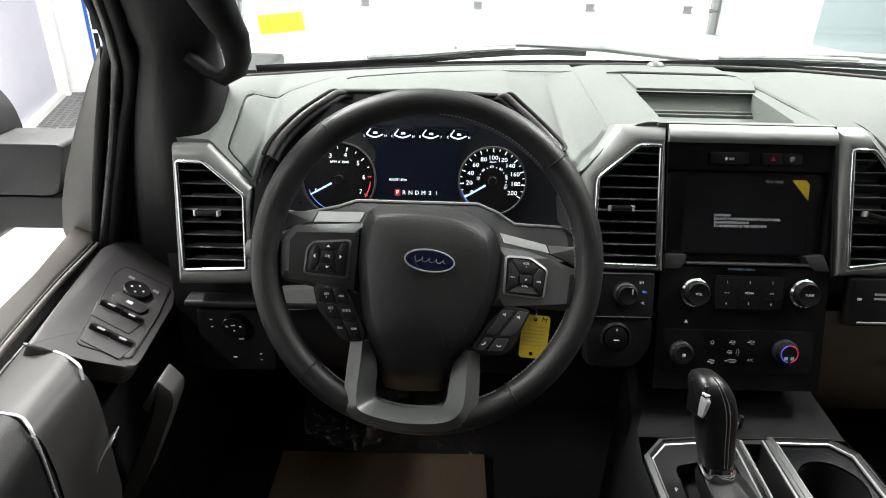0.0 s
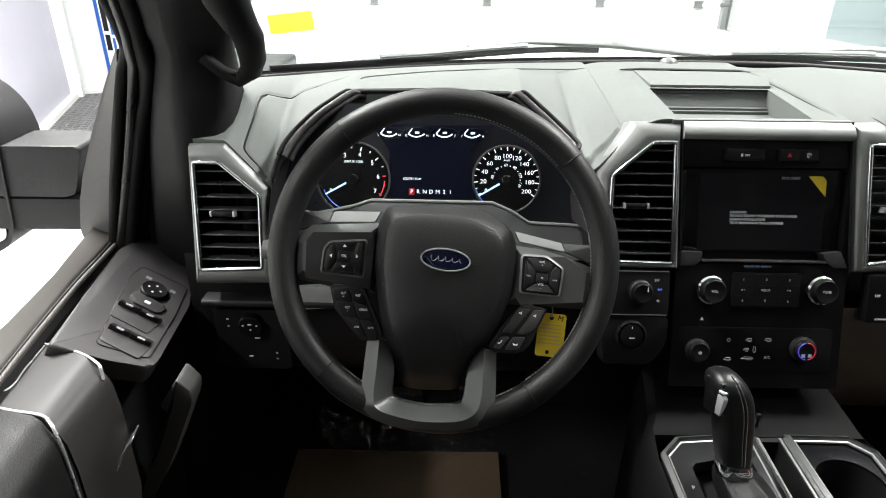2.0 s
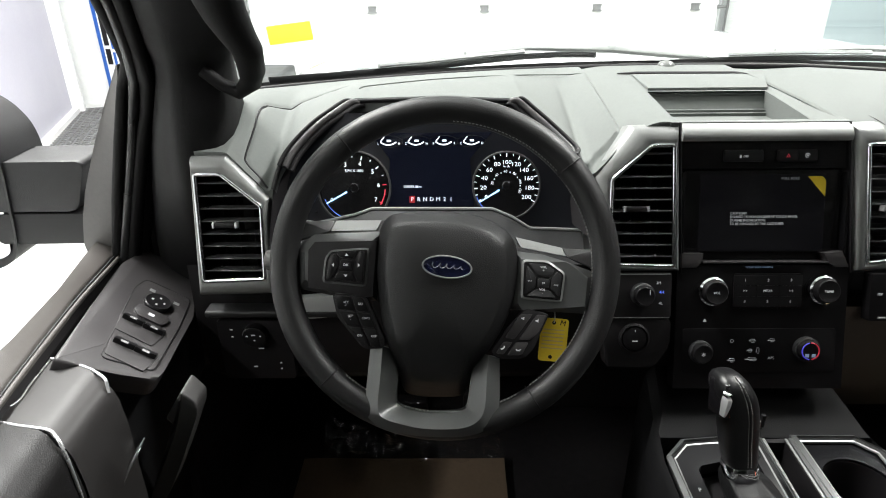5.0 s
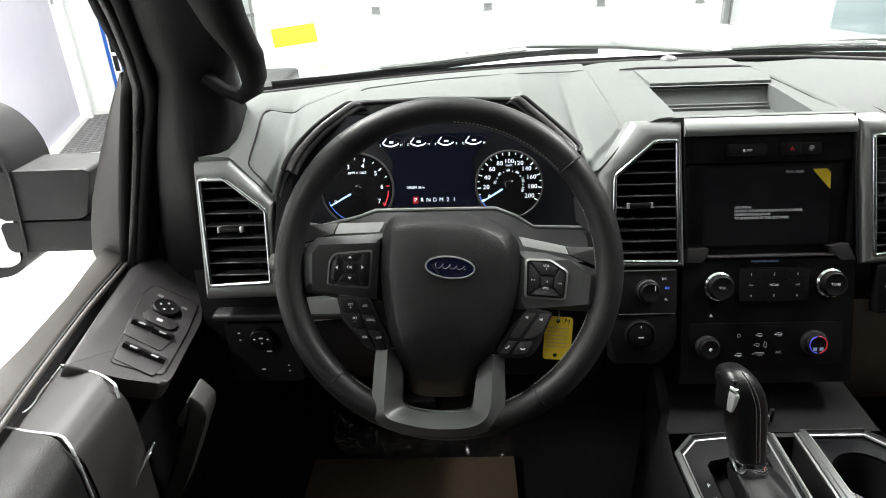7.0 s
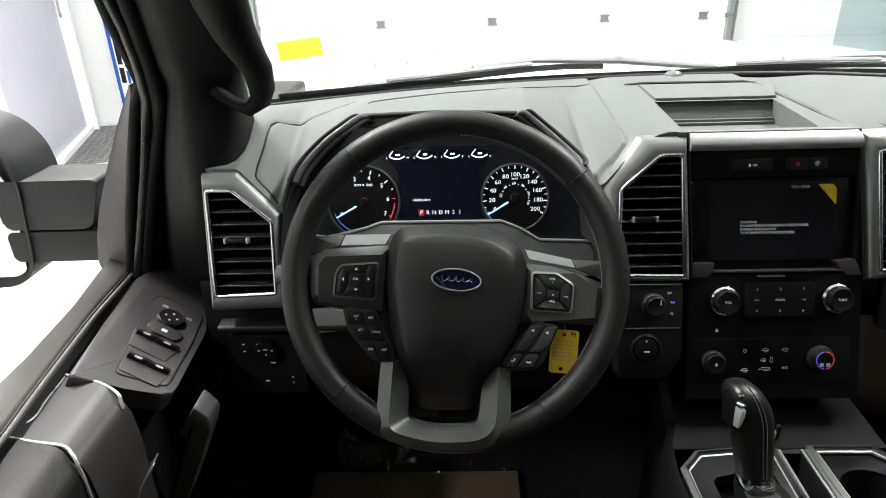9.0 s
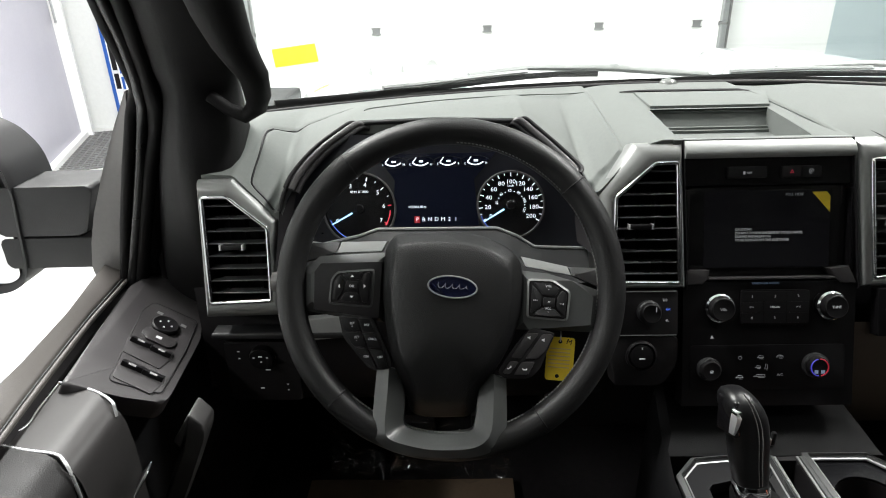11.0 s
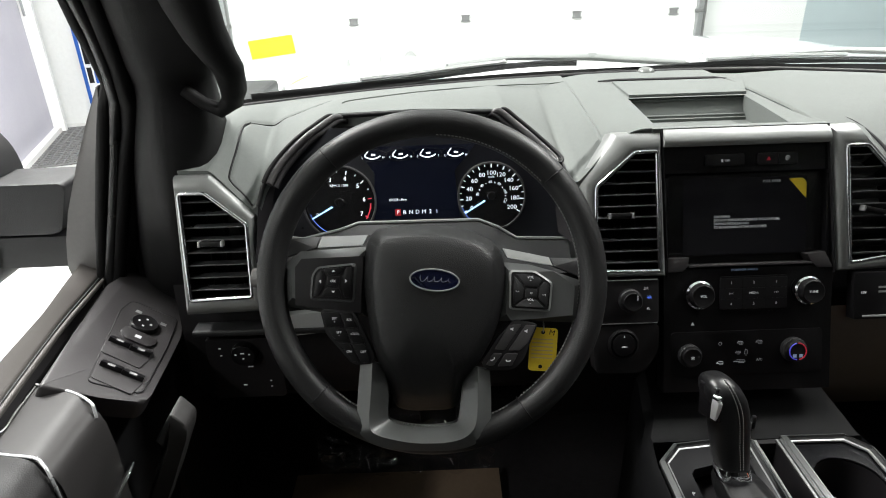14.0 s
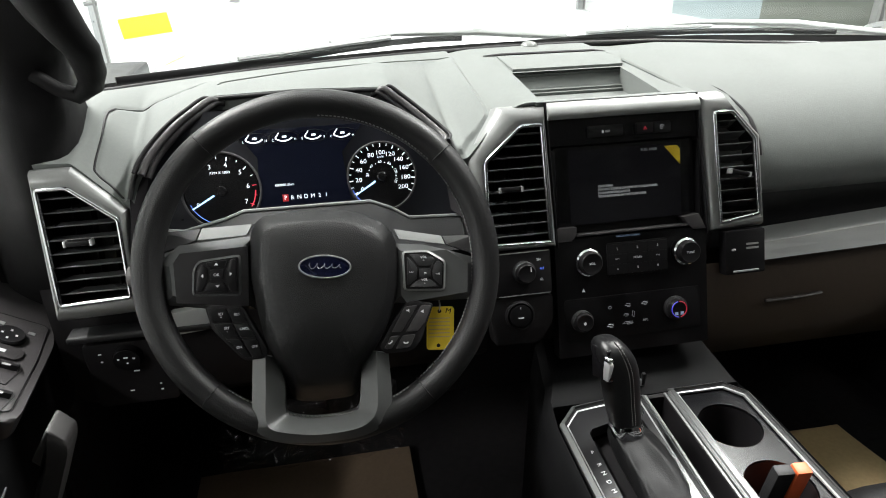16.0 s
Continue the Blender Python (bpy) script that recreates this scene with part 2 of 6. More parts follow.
def tube(bm, pts, r, closed=False, n=8, flat=1.0, m=None):
    """A round bar along a polyline; r may be a list."""
    P = [Vector(p) for p in pts]
    k = len(P)
    rows = []
    for i in range(k):
        a = P[(i - 1) % k] if (closed or i) else P[i]
        b = P[(i + 1) % k] if (closed or i < k - 1) else P[i]
        t = (b - a).normalized()
        up = Vector((0, 0, 1)) if abs(t.z) < 0.9 else Vector((0, 1, 0))
        u = t.cross(up).normalized()
        w = u.cross(t)
        rad = r[i] if isinstance(r, (list, tuple)) else r
        rows.append([bm.verts.new(P[i] + rad * (math.cos(2 * math.pi * j / n) * u + flat * math.sin(2 * math.pi * j / n) * w)) for j in range(n)])
    for i in range(k if closed else k - 1):
        p, q = rows[i], rows[(i + 1) % k]
        for j in range(n):
            bm.faces.new((p[j], p[(j + 1) % n], q[(j + 1) % n], q[j]))
    if not closed:
        bm.faces.new(rows[0][::-1])
        bm.faces.new(rows[-1])
    if m is not None:
        bmesh.ops.transform(bm, matrix=m, verts=[v for row in rows for v in row])
    return bm


def lathe(bm, prof, n=32, m=None):
    """A turned body about z from (radius, height) pairs, closed at both ends."""
    rows = [[bm.verts.new((r * math.cos(2 * math.pi * j / n), r * math.sin(2 * math.pi * j / n), z)) for j in range(n)] for r, z in prof]
    for p, q in zip(rows, rows[1:]):
        for j in range(n):
            bm.faces.new((p[j], p[(j + 1) % n], q[(j + 1) % n], q[j]))
    bm.faces.new(rows[0][::-1])
    bm.faces.new(rows[-1])
    if m is not None:
        bmesh.ops.transform(bm, matrix=m, verts=[v for row in rows for v in row])
    return bm


def sheet(bm, f, us, vs, thick=None, skip=None):
    """A grid of f(u, v) points; thick: a vector by which a second layer lies behind it."""
    g = [[bm.verts.new(f(u, v)) for v in vs] for u in us]
    h = [[bm.verts.new(Vector(f(u, v)) + Vector(thick)) for v in vs] for u in us] if thick else None
    a, b = len(us), len(vs)
    for i in range(a - 1):
        for j in range(b - 1):
            if skip and skip(i, j):
                continue
            bm.faces.new((g[i][j], g[i + 1][j], g[i + 1][j + 1], g[i][j + 1]))
            if h:
                bm.faces.new((h[i][j], h[i][j + 1], h[i + 1][j + 1], h[i + 1][j]))
    if h:
        for i in range(a - 1):
            bm.faces.new((g[i][0], h[i][0], h[i + 1][0], g[i + 1][0]))
            bm.faces.new((g[i][-1], g[i + 1][-1], h[i + 1][-1], h[i][-1]))
        for j in range(b - 1):
            bm.faces.new((g[0][j], g[0][j + 1], h[0][j + 1], h[0][j]))
            bm.faces.new((g[-1][j], h[-1][j], h[-1][j + 1], g[-1][j + 1]))
    return bm


def loft(bm, sections, closed=False, caps=True):
    """Skin between sections with as many points; closed: each section is a loop."""
    rows = [[bm.verts.new(p) for p in s] for s in sections]
    n = len(rows[0])
    for p, q in zip(rows, rows[1:]):
        for j in range(n if closed else n - 1):
            bm.faces.new((p[j], p[(j + 1) % n], q[(j + 1) % n], q[j]))
    if closed and caps:
        bm.faces.new(rows[0][::-1])
        bm.faces.new(rows[-1])
    return bm


def rounded(pts, r, k=4):
    """An outline with its corners rounded by about r."""
    out = []
    n = len(pts)
    for i in range(n):
        p, a, b = Vector(pts[i]), Vector(pts[i - 1]), Vector(pts[(i + 1) % n])
        da, db = (a - p), (b - p)
        q = min(r, 0.45 * da.length, 0.45 * db.length)
        s, e = p + da.normalized() * q, p + db.normalized() * q
        for j in range(k + 1):
            t = j / k
            c = (1 - t) ** 2 * s + 2 * t * (1 - t) * p + t * t * e
            out.append((c.x, c.y))
    return out


def inset(pts, d):
    """An outline drawn inwards by d (corner by corner, counter-clockwise or clockwise)."""
    n = len(pts)
    area = sum(pts[i][0] * pts[(i + 1) % n][1] - pts[(i + 1) % n][0] * pts[i][1] for i in range(n))
    sg = 1 if area > 0 else -1
    out = []
    for i in range(n):
        p, a, b = Vector(pts[i]), Vector(pts[i - 1]), Vector(pts[(i + 1) % n])
        e1, e2 = (p - a).normalized(), (b - p).normalized()
        n1, n2 = sg * Vector((-e1.y, e1.x)), sg * Vector((-e2.y, e2.x))
        k = max(0.35, 1 + n1.dot(n2))
        o = p + (n1 + n2) * d / k
        out.append((o.x, o.y))
    return out


def fine(pts, k=4):
    """A smoother polyline through the points (Catmull-Rom)."""
    P = [Vector(p) for p in pts]
    P = [2 * P[0] - P[1]] + P + [2 * P[-1] - P[-2]]
    out = []
    for i in range(1, len(P) - 2):
        a, b, c_, d = P[i - 1], P[i], P[i + 1], P[i + 2]
        for j in range(k):
            t = j / k
            out.append(tuple(0.5 * (2 * b + (c_ - a) * t + (2 * a - 5 * b + 4 * c_ - d) * t * t + (3 * b - a - 3 * c_ + d) * t ** 3)))
    return out + [tuple(P[-2])]


def rect(x0, y0, x1, y1):
    return [(x0, y0), (x1, y0), (x1, y1), (x0, y1)]


def words(text, size, material, parent, m, name="lettering", align="CENTER", depth=0.0003, shear=0.0):
    """Raised lettering in Blender's own font, in the x, y plane of m."""
    cu = bpy.data.curves.new(name, "FONT")
    cu.body, cu.size, cu.align_x, cu.align_y, cu.extrude, cu.shear = text, size, align, "CENTER", depth, shear
    cu.resolution_u = 2
    tmp = bpy.data.objects.new("tmp", cu)
    scene.collection.objects.link(tmp)
    me = bpy.data.meshes.new_from_object(tmp.evaluated_get(bpy.context.evaluated_depsgraph_get()))
    bpy.data.objects.remove(tmp)
    me.transform(m)
    me.materials.clear()
    me.materials.append(material)
    me.name = name
    ob = new(name, me)
    if parent is not None:
        ob.parent = parent
    return ob


def plane_frame(x, y, z, tilt, turn=0.0):
    """A frame on a panel that faces the driver: x right, y up along it, z out of it; tilt: degrees it leans back."""
    return pose(x, y, z, 90 - tilt, 0, 0) @ pose(0, 0, 0, 0, 0, turn)


# ---- the garage round the truck ----
def slab(name, c, s, material, label, category="", bevel=0.0):
    bm = bmesh.new()
    box(bm, c, s, bevel)
    return tagged(part(name, bm, material), label, category or name.split("_")[0], kind="structure")


slab("floor", (1, 0, -0.1), (18, 18, 0.2), M_FLOOR, "pale sealed concrete garage floor", "floor")
slab("ceiling", (1, 0, 4.3), (18, 18, 0.2), M_WALL, "white garage ceiling", "ceiling")
slab("wall_north_left", (-4.7, 6.42, 2.1), (5.1, 0.2, 4.2), M_WALL, "white painted garage wall beside the overhead door", "wall")
slab("wall_north_right", (3.31, 6.42, 2.1), (1.1, 0.2, 4.2), M_WALL, "white painted garage wall", "wall")
slab("wall_north_blue", (4.41, 6.42, 2.1), (1.1, 0.2, 4.2), M_BLUEWALL, "pale blue grey garage wall", "wall")
slab("wall_north_far", (7.5, 6.42, 2.1), (5.08, 0.2, 4.2), M_GREYWALL, "grey green garage wall", "wall")
slab("wall_north_top", (0.3, 6.42, 3.72), (4.9, 0.2, 1.0), M_WALL, "white wall over the overhead door", "wall")
slab("wall_west", (-4.3, -1.7, 2.1), (0.2, 14.6, 4.2), M_WALL, "white painted garage side wall", "wall")
slab("wall_east", (9.9, -1.7, 2.1), (0.2, 14.6, 4.2), M_WALL, "white painted garage side wall", "wall")
slab("wall_south", (1, -8.9, 2.1), (18, 0.2, 4.2), M_WALL, "white painted garage back wall", "wall")


def ceiling_lamp(x, y, power):
    t = thing("ceiling_light", "long white fluorescent ceiling light", "ceiling light", group="garage ceiling lights")
    bm = bmesh.new()
    box(bm, (x, y, 4.17), (0.36, 2.6, 0.06), 0.01)
    part("housing", bm, M_DOORW, t)
    bm = bmesh.new()
    box(bm, (x, y, 4.125), (0.28, 2.5, 0.03), 0.01)
    part("diffuser", bm, M_LAMP, t)
    la = bpy.data.lights.new("ceiling_lamp", "AREA")
    la.shape, la.size, la.size_y, la.energy, la.color = "RECTANGLE", 0.3, 2.5, power, (1.0, 1.0, 0.97)
    ob = new("ceiling_lamp", la)
    ob.matrix_world = pose(x, y, 4.09)
    ob.parent = t


for x, y, w in LAMPS:
    ceiling_lamp(x, y, w)

# ---- truck shell ----
CX = 0.44  # the truck's middle line


def wind_y(x):
    return 0.605 - 0.185 * ((x - CX) / 0.745) ** 2


# rough shell: roof, rear, floor, right side
shell = thing("truck_cab", "dark interior shell of the pickup truck cab", "truck cab")
bm = bmesh.new()
box(bm, (CX, -0.92, 1.88), (1.75, 1.5, 0.05), 0.02)
part("headliner", bm, M_LINER, shell)
bm = bmesh.new()
box(bm, (CX, -1.62, 0.9), (1.75, 0.05, 0.8), 0.02)
part("rear_wall", bm, M_LOWER, shell)
bm = bmesh.new()
box(bm, (CX, -0.4, 0.5), (1.9, 2.5, 0.06), 0.01)
part("cab_floor", bm, M_CARPET, shell)
bm = bmesh.new()
box(bm, (CX, 0.86, 0.84), (1.9, 0.05, 0.74), 0.01)
part("firewall", bm, M_CARPET, shell)

# ---- dashboard ----
dash = thing("dashboard", "charcoal soft plastic dashboard with silver trim", "dashboard")
XS = [-0.359 + 0.602 * i / 260 for i in range(261)]
FRONT = [(-0.37, 0.214, 1.321), (-0.352, 0.213, 1.321), (-0.308, 0.211, 1.320), (-0.254, 0.198, 1.265), (-0.245, 0.196, 1.275), (-0.238, 0.206, 1.298), (-0.2292, 0.218, 1.314), (-0.2152, 0.235, 1.330), (-0.1923, 0.252, 1.350), (-0.1695, 0.268, 1.3635),
         (-0.150, 0.286, 1.3735), (-0.138, 0.290, 1.3755), (-0.02, 0.290, 1.3780), (0.094, 0.290, 1.3740), (0.1066, 0.287, 1.3725), (0.1238, 0.277, 1.361), (0.1465, 0.260, 1.344), (0.1683, 0.240, 1.327), (0.180, 0.222, 1.313), (0.188, 0.207, 1.294), (0.202, 0.203, 1.298), (0.226, 0.212, 1.322), (0.245, 0.225, 1.344)]
CREASE = [(0.2385, 0.60), (0.2385, 0.275), (0.2355, 0.248), (0.2205, 0.238), (0.205, 0.2375), (0.196, 0.225)]
GROOVE = [(-0.165, 0.398), (-0.190, 0.384), (-0.2855, 0.359), (-0.2932, 0.340), (-0.2913, 0.292), (-0.2895, 0.2326), (-0.2828, 0.2205), (-0.268, 0.2155), (-0.256, 0.207)]


def from_line(x, y, line):
    """Distance to a polyline, and on which side of it the point lies."""
    best, side = 9.0, 1.0
    for (ax, ay), (bx, by) in zip(line, line[1:]):
        dx, dy = bx - ax, by - ay
        k = max(0.0, min(1.0, ((x - ax) * dx + (y - ay) * dy) / (dx * dx + dy * dy)))
        d = math.hypot(x - ax - k * dx, y - ay - k * dy)
        if d < best:
            best, side = d, math.copysign(1.0, dx * (y - ay) - dy * (x - ax))
    return best, side


def front_edge(x):
    xs, near = [p[0] for p in FRONT], [x + 0.001 * k for k in range(-4, 5)]
    return float(np.mean(np.interp(near, xs, [p[1] for p in FRONT]))), float(np.mean(np.interp(near, xs, [p[2] for p in FRONT])))


def top_left(x, v):
    y1, z1 = front_edge(x)
    y0, z0 = wind_y(x), 1.365
    s = v * v * (3 - 2 * v)
    y = y0 + (y1 - y0) * v
    z = z0 + (z1 - z0) * (0.5 * v + 0.5 * s) + 0.006 * math.sin(math.pi * v)
    if x > 0.17:
        d, side = from_line(x, y, CREASE)
        z -= 0.009 * min(1.0, d / 0.006) * (side > 0) * float(np.interp(y, [0.42, 0.54], [1.0, 0.1]))
    if x < -0.15 and y < 0.42:
        d, side = from_line(x, y, GROOVE)
        z -= 0.0025 * max(0.0, 1 - d / 0.0045)
    return (x, y, z)


bm = bmesh.new()
sheet(bm, top_left, XS, [(i / 90) ** 0.8 for i in range(91)], (0, 0, -0.02))
part("driver_top_pad", bm, M_SOFT, dash, smooth=40)


# passenger side: one rounded pad, a dark shelf, a silver strip, the glovebox
def right_pad(x):
    k = (x - 0.655) / 0.6
    d = 0.008 * max(0.0, min(1.0, (0.66 - x) / 0.08))
    return [(x, wind_y(x), 1.362 - 0.02 * k - d), (x, 0.50, 1.366 - 0.012 * k - d), (x, 0.43, 1.360 - 0.01 * k - d), (x, 0.36, 1.347 - 0.01 * k - d), (x, 0.30, 1.326), (x, 0.255, 1.298), (x, 0.225, 1.265), (x, 0.209, 1.235), (x, 0.205, 1.205),
            (x, 0.215, 1.187), (x, 0.24, 1.180), (x, 0.30, 1.180)]


bm = bmesh.new()
loft(bm, [right_pad(0.528 + 0.722 * i / 16) for i in range(17)])
part("passenger_pad", bm, M_SOFT, dash, smooth=60)
bm = bmesh.new()
box(bm, (0.95, 0.33, 1.12), (0.62, 0.1, 0.14), 0.01)
part("shelf", bm, M_LOWER, dash)
bm = bmesh.new()
sheet(bm, lambda x, v: (x, 0.192 - 0.012 * v, (1.108 + 0.06 * (x - 0.65)) * (1 - v) + (1.083 + 0.025 * (x - 0.65)) * v), [0.652, 0.8, 0.95, 1.1, 1.25], [0, 0.5, 1], (0, 0.05, 0))
part("trim_strip", bm, M_SATIN, dash, "satin silver strip")
bm = bmesh.new()
loft(bm, [[(x, 0.21, 1.07), (x, 0.2, 1.02), (x, 0.215, 0.93), (x, 0.26, 0.84), (x, 0.36, 0.8)] for x in (0.56, 0.7, 0.9, 1.25)])
part("glovebox", bm, M_BROWN, dash, "brown-black glovebox door", smooth=60)
bm = bmesh.new()
box(bm, (0.40, 0.31, 1.04), (0.5, 0.08, 0.44), 0.01)
part("core", bm, M_BLACK, dash)
bm = bmesh.new()
tube(bm, [(0.7215, 0.196, 0.992), (0.775, 0.194, 0.9935), (0.828, 0.196, 0.9956)], 0.0035, n=8, flat=0.7)
part("glovebox_handle", bm, M_SILL, dash, "thin grey glovebox latch", smooth=60)
# black tube drawn for the shadow gap between vent pod and pad
bm = bmesh.new()
tube(bm, fine([(0.6361, 0.3303, 1.3346), (0.6446, 0.3123, 1.3294), (0.6539, 0.2865, 1.3176), (0.6621, 0.2633, 1.3032), (0.6650, 0.2450, 1.2880), (0.6665, 0.2280, 1.2680), (0.667, 0.218, 1.250)]), [0.0003 + 0.0032 * min(1.0, i / 14) for i in range(25)], n=8)
part("painted_groove", bm, M_BLACK, dash, smooth=60)
bm = bmesh.new()
tube(bm, fine([(-0.1365, 0.3472, 1.3782), (-0.128, 0.362, 1.3782), (-0.08, 0.3872, 1.3784), (-0.02, 0.417, 1.3776), (0.0488, 0.4473, 1.3754), (0.13, 0.490, 1.3695), (0.205, 0.5241, 1.3632), (0.2378, 0.530, 1.3640)]), 0.0011, n=6)
part("painted_groove", bm, M_SOFT_DARK, dash, smooth=60)
# driver's knee panel
bm = bmesh.new()
loft(bm, [[(x, 0.22, 1.14), (x, 0.215, 1.06), (x, 0.215, 1.0), (x, 0.235, 0.93), (x, 0.30, 0.87), (x, 0.4, 0.85)] for x in (-0.40, -0.2, 0.1, 0.24)])
part("knee_panel", bm, M_BLACK, dash, smooth=60)
bm = bmesh.new()
box(bm, (-0.265, 0.199, 1.0725), (0.216, 0.03, 0.0110), 0.0045, seg=3)
part("trim_strip", bm, M_LOWER, dash, "charcoal strip", smooth=40)


# centre top with the storage tray
def top_mid(x, y):
    v = (wind_y(x) - y) / (wind_y(x) - 0.22)
    z = 1.365 - 0.012 * max(0, v) ** 3
    if x < 0.297:  # falls away to a channel beside the driver's pad
        y1, z1 = front_edge(0.237)
        low = top_left(0.237, min(1.0, max(0.0, (wind_y(0.237) - y) / (wind_y(0.237) - y1))))[2] - 0.0055
        k = max(0.0, (x - 0.2395) / 0.0575)
        k = 1 - (1 - k) ** 2
        z = min(z, low) * (1 - k) + z * k
    return (x, y, z)


def tray_edge(x, y):
    """The right edge of the centre top runs outwards towards the front."""
    return min(x, 0.5465 - 0.085 * max(0.0, y - 0.226))


bm = bmesh.new()
xs = [0.304, 0.312, 0.40, 0.497, 0.52, 0.565]
ys = [0.226, 0.236, 0.38, 0.45, 0.52, 0.58]
sheet(bm, lambda x, y: top_mid(tray_edge(x, y), y if y < 0.55 else wind_y(x)), xs, ys, (0, 0, -0.004), skip=lambda i, j: i in (1, 2) and j == 1)
part("centre_top", bm, M_SOFT, dash, smooth=30)
bm = bmesh.new()
sheet(bm, lambda u, w: top_mid(0.2395 + 0.0645 * u, 0.2285 + (wind_y(0.2395 + 0.0645 * u) - 0.2285) * w), [i / 16 for i in range(17)], [i / 24 for i in range(25)], (0, 0, -0.004))
part("centre_top", bm, M_SOFT, dash, smooth=60)
xs[-1] = 0.5465
bm = bmesh.new()
sheet(bm, lambda x, v: (x, 0.2262 + 0.0015 * v, top_mid(x, 0.226)[2] - 0.0042 - 0.03 * v), xs, [0, 0.5, 1], (0, 0.004, 0))
part("front_skirt", bm, M_SOFT, dash)
bm = bmesh.new()
box(bm, (0.4045, 0.3075, 1.3255), (0.185, 0.145, 0.004))
for x in (0.312, 0.497):
    sheet(bm, lambda y, v: (x, y, (top_mid(x, y)[2] - 0.001) * (1 - v) + 1.325 * v), [0.236, 0.27, 0.31, 0.35, 0.38], [0, 0.5, 1], (0.003 if x > 0.4 else -0.003, 0, 0))
box(bm, (0.4045, 0.2375, 1.338), (0.185, 0.003, 0.027))
loft(bm, [[(x, 0.385, 1.354), (x, 0.372, 1.3365), (x, 0.366, 1.336), (x, 0.3655, 1.3325), (x, 0.361, 1.332), (x, 0.3605, 1.325), (x, 0.385, 1.325)] for x in (0.312, 0.497)], closed=True)
part("tray", bm, M_SOFT, dash, "grey open storage tray")
bm = bmesh.new()
sheet(bm, lambda x, v: (x, wind_y(x) + 0.012, 1.362 - 0.02 * max(0, (x - 0.65) / 0.6) - 0.5 * v), [-0.5 + 1.85 * i / 24 for i in range(25)], [0, 0.5, 1], (0, 0.01, 0))
part("rear_wall", bm, M_BLACK, dash)

# ---- steering wheel ----
TILT_W, TURN_W = 28.0, -5.5
WM = plane_frame(-0.004, 0.0, 1.252, TILT_W, TURN_W)
wheel = thing("steering_wheel", "black leather steering wheel with satin spokes and a blue oval badge", "steering wheel", WM)
R0, TUBE, OVAL = 0.1805, 0.0158, 0.977
bm = bmesh.new()
N = 96
rows = []
for i in range(N):
    a = 2 * math.pi * i / N
    row = []
    for j in range(18):
        b = 2 * math.pi * j / 18
        rr, zz = R0 + TUBE * math.cos(b), 0.0175 * math.sin(b)
        row.append(bm.verts.new((rr * math.cos(a), (OVAL if a < math.pi else 0.988) * rr * math.sin(a), zz)))
    rows.append(row)
for i in range(N):
    p, q = rows[i], rows[(i + 1) % N]
    for j in range(18):
        bm.faces.new((p[j], p[(j + 1) % 18], q[(j + 1) % 18], q[j]))
part("rim", bm, M_LEATHER, wheel, "black leather rim", smooth=80)

PAD = [(-0.0765, -0.010), (-0.0772, 0.016), (-0.0755, 0.040), (-0.066, 0.052), (-0.033, 0.0588), (0.0046, 0.0616), (0.037, 0.0583), (0.063, 0.0482), (0.0765, 0.0352), (0.082, 0.015), (0.0832, -0.010), (0.080, -0.035),
       (0.0725, -0.061), (0.060, -0.087), (0.047, -0.109), (0.041, -0.122), (0.038, -0.150), (-0.0129, -0.156), (-0.034, -0.153), (-0.041, -0.126), (-0.0517, -0.105), (-0.0616, -0.078), (-0.0692, -0.047)]
full = rounded(PAD, 0.014, 3)
bm = bmesh.new()
c = (0.003, -0.018)
rings = []
for s_, z in [(1.0, -0.03), (1.0, -0.002), (0.992, 0.003), (0.97, 0.0075), (0.86, 0.0185), (0.835, 0.0212), (0.80, 0.0232), (0.7, 0.0258), (0.45, 0.0288), (0.2, 0.030)]:
    row = []
    for x, y in full:
        q = c[1] + (y - c[1]) * s_
        row.append((c[0] + (x - c[0]) * s_, q, z - 0.55 * max(0.0, -0.088 - q)))
    rings.append(row)
loft(bm, rings, closed=True)
part("airbag_pad", bm, M_PAD, wheel, "charcoal airbag cover", smooth=35)
SPOKES = ([(-0.072, 0.032), (-0.150, 0.0215), (-0.163, 0.010), (-0.168, 0.002), (-0.1634, -0.041), (-0.100, -0.047), (-0.072, -0.047)],
          [(0.076, -0.043), (0.0905, -0.0415), (0.1664, -0.039), (0.1675, 0.002), (0.1648, 0.0085), (0.1342, 0.0165), (0.1086, 0.0224), (0.076, 0.0235)])
for k, pts in enumerate(SPOKES):
    bm = bmesh.new()
    prism(bm, pts, -0.016, 0.008, 0.0115 if k == 0 else 0.0085, seg=1)
    part("spoke", bm, M_SPOKE, wheel, "dark satin spoke with a chamfered edge", smooth=25)
# the lower spoke: a ridged satin bow with two legs
U_OUT = [(-0.074, -0.097), (-0.0735, -0.129), (-0.0718, -0.156), (-0.0656, -0.1695), (-0.0458, -0.1795), (-0.0079, -0.1825), (0.0357, -0.1790), (0.060, -0.1700), (0.0716, -0.1570), (0.0742, -0.1419), (0.071, -0.098)]
U_TOP = [(-0.0598, -0.095), (-0.0585, -0.1262), (-0.0574, -0.1545), (-0.0500, -0.1650), (-0.0271, -0.1700), (-0.0021, -0.1718), (0.0315, -0.1682), (0.0495, -0.1605), (0.0578, -0.1474), (0.0577, -0.1169), (0.0573, -0.094)]
U_IN = [(-0.0500, -0.100), (-0.0407, -0.1261), (-0.0391, -0.1490), (-0.0340, -0.1545), (-0.0180, -0.1575), (-0.0000, -0.1580), (0.0200, -0.1562), (0.0340, -0.1530), (0.0395, -0.1460), (0.0415, -0.1160), (0.0470, -0.096)]


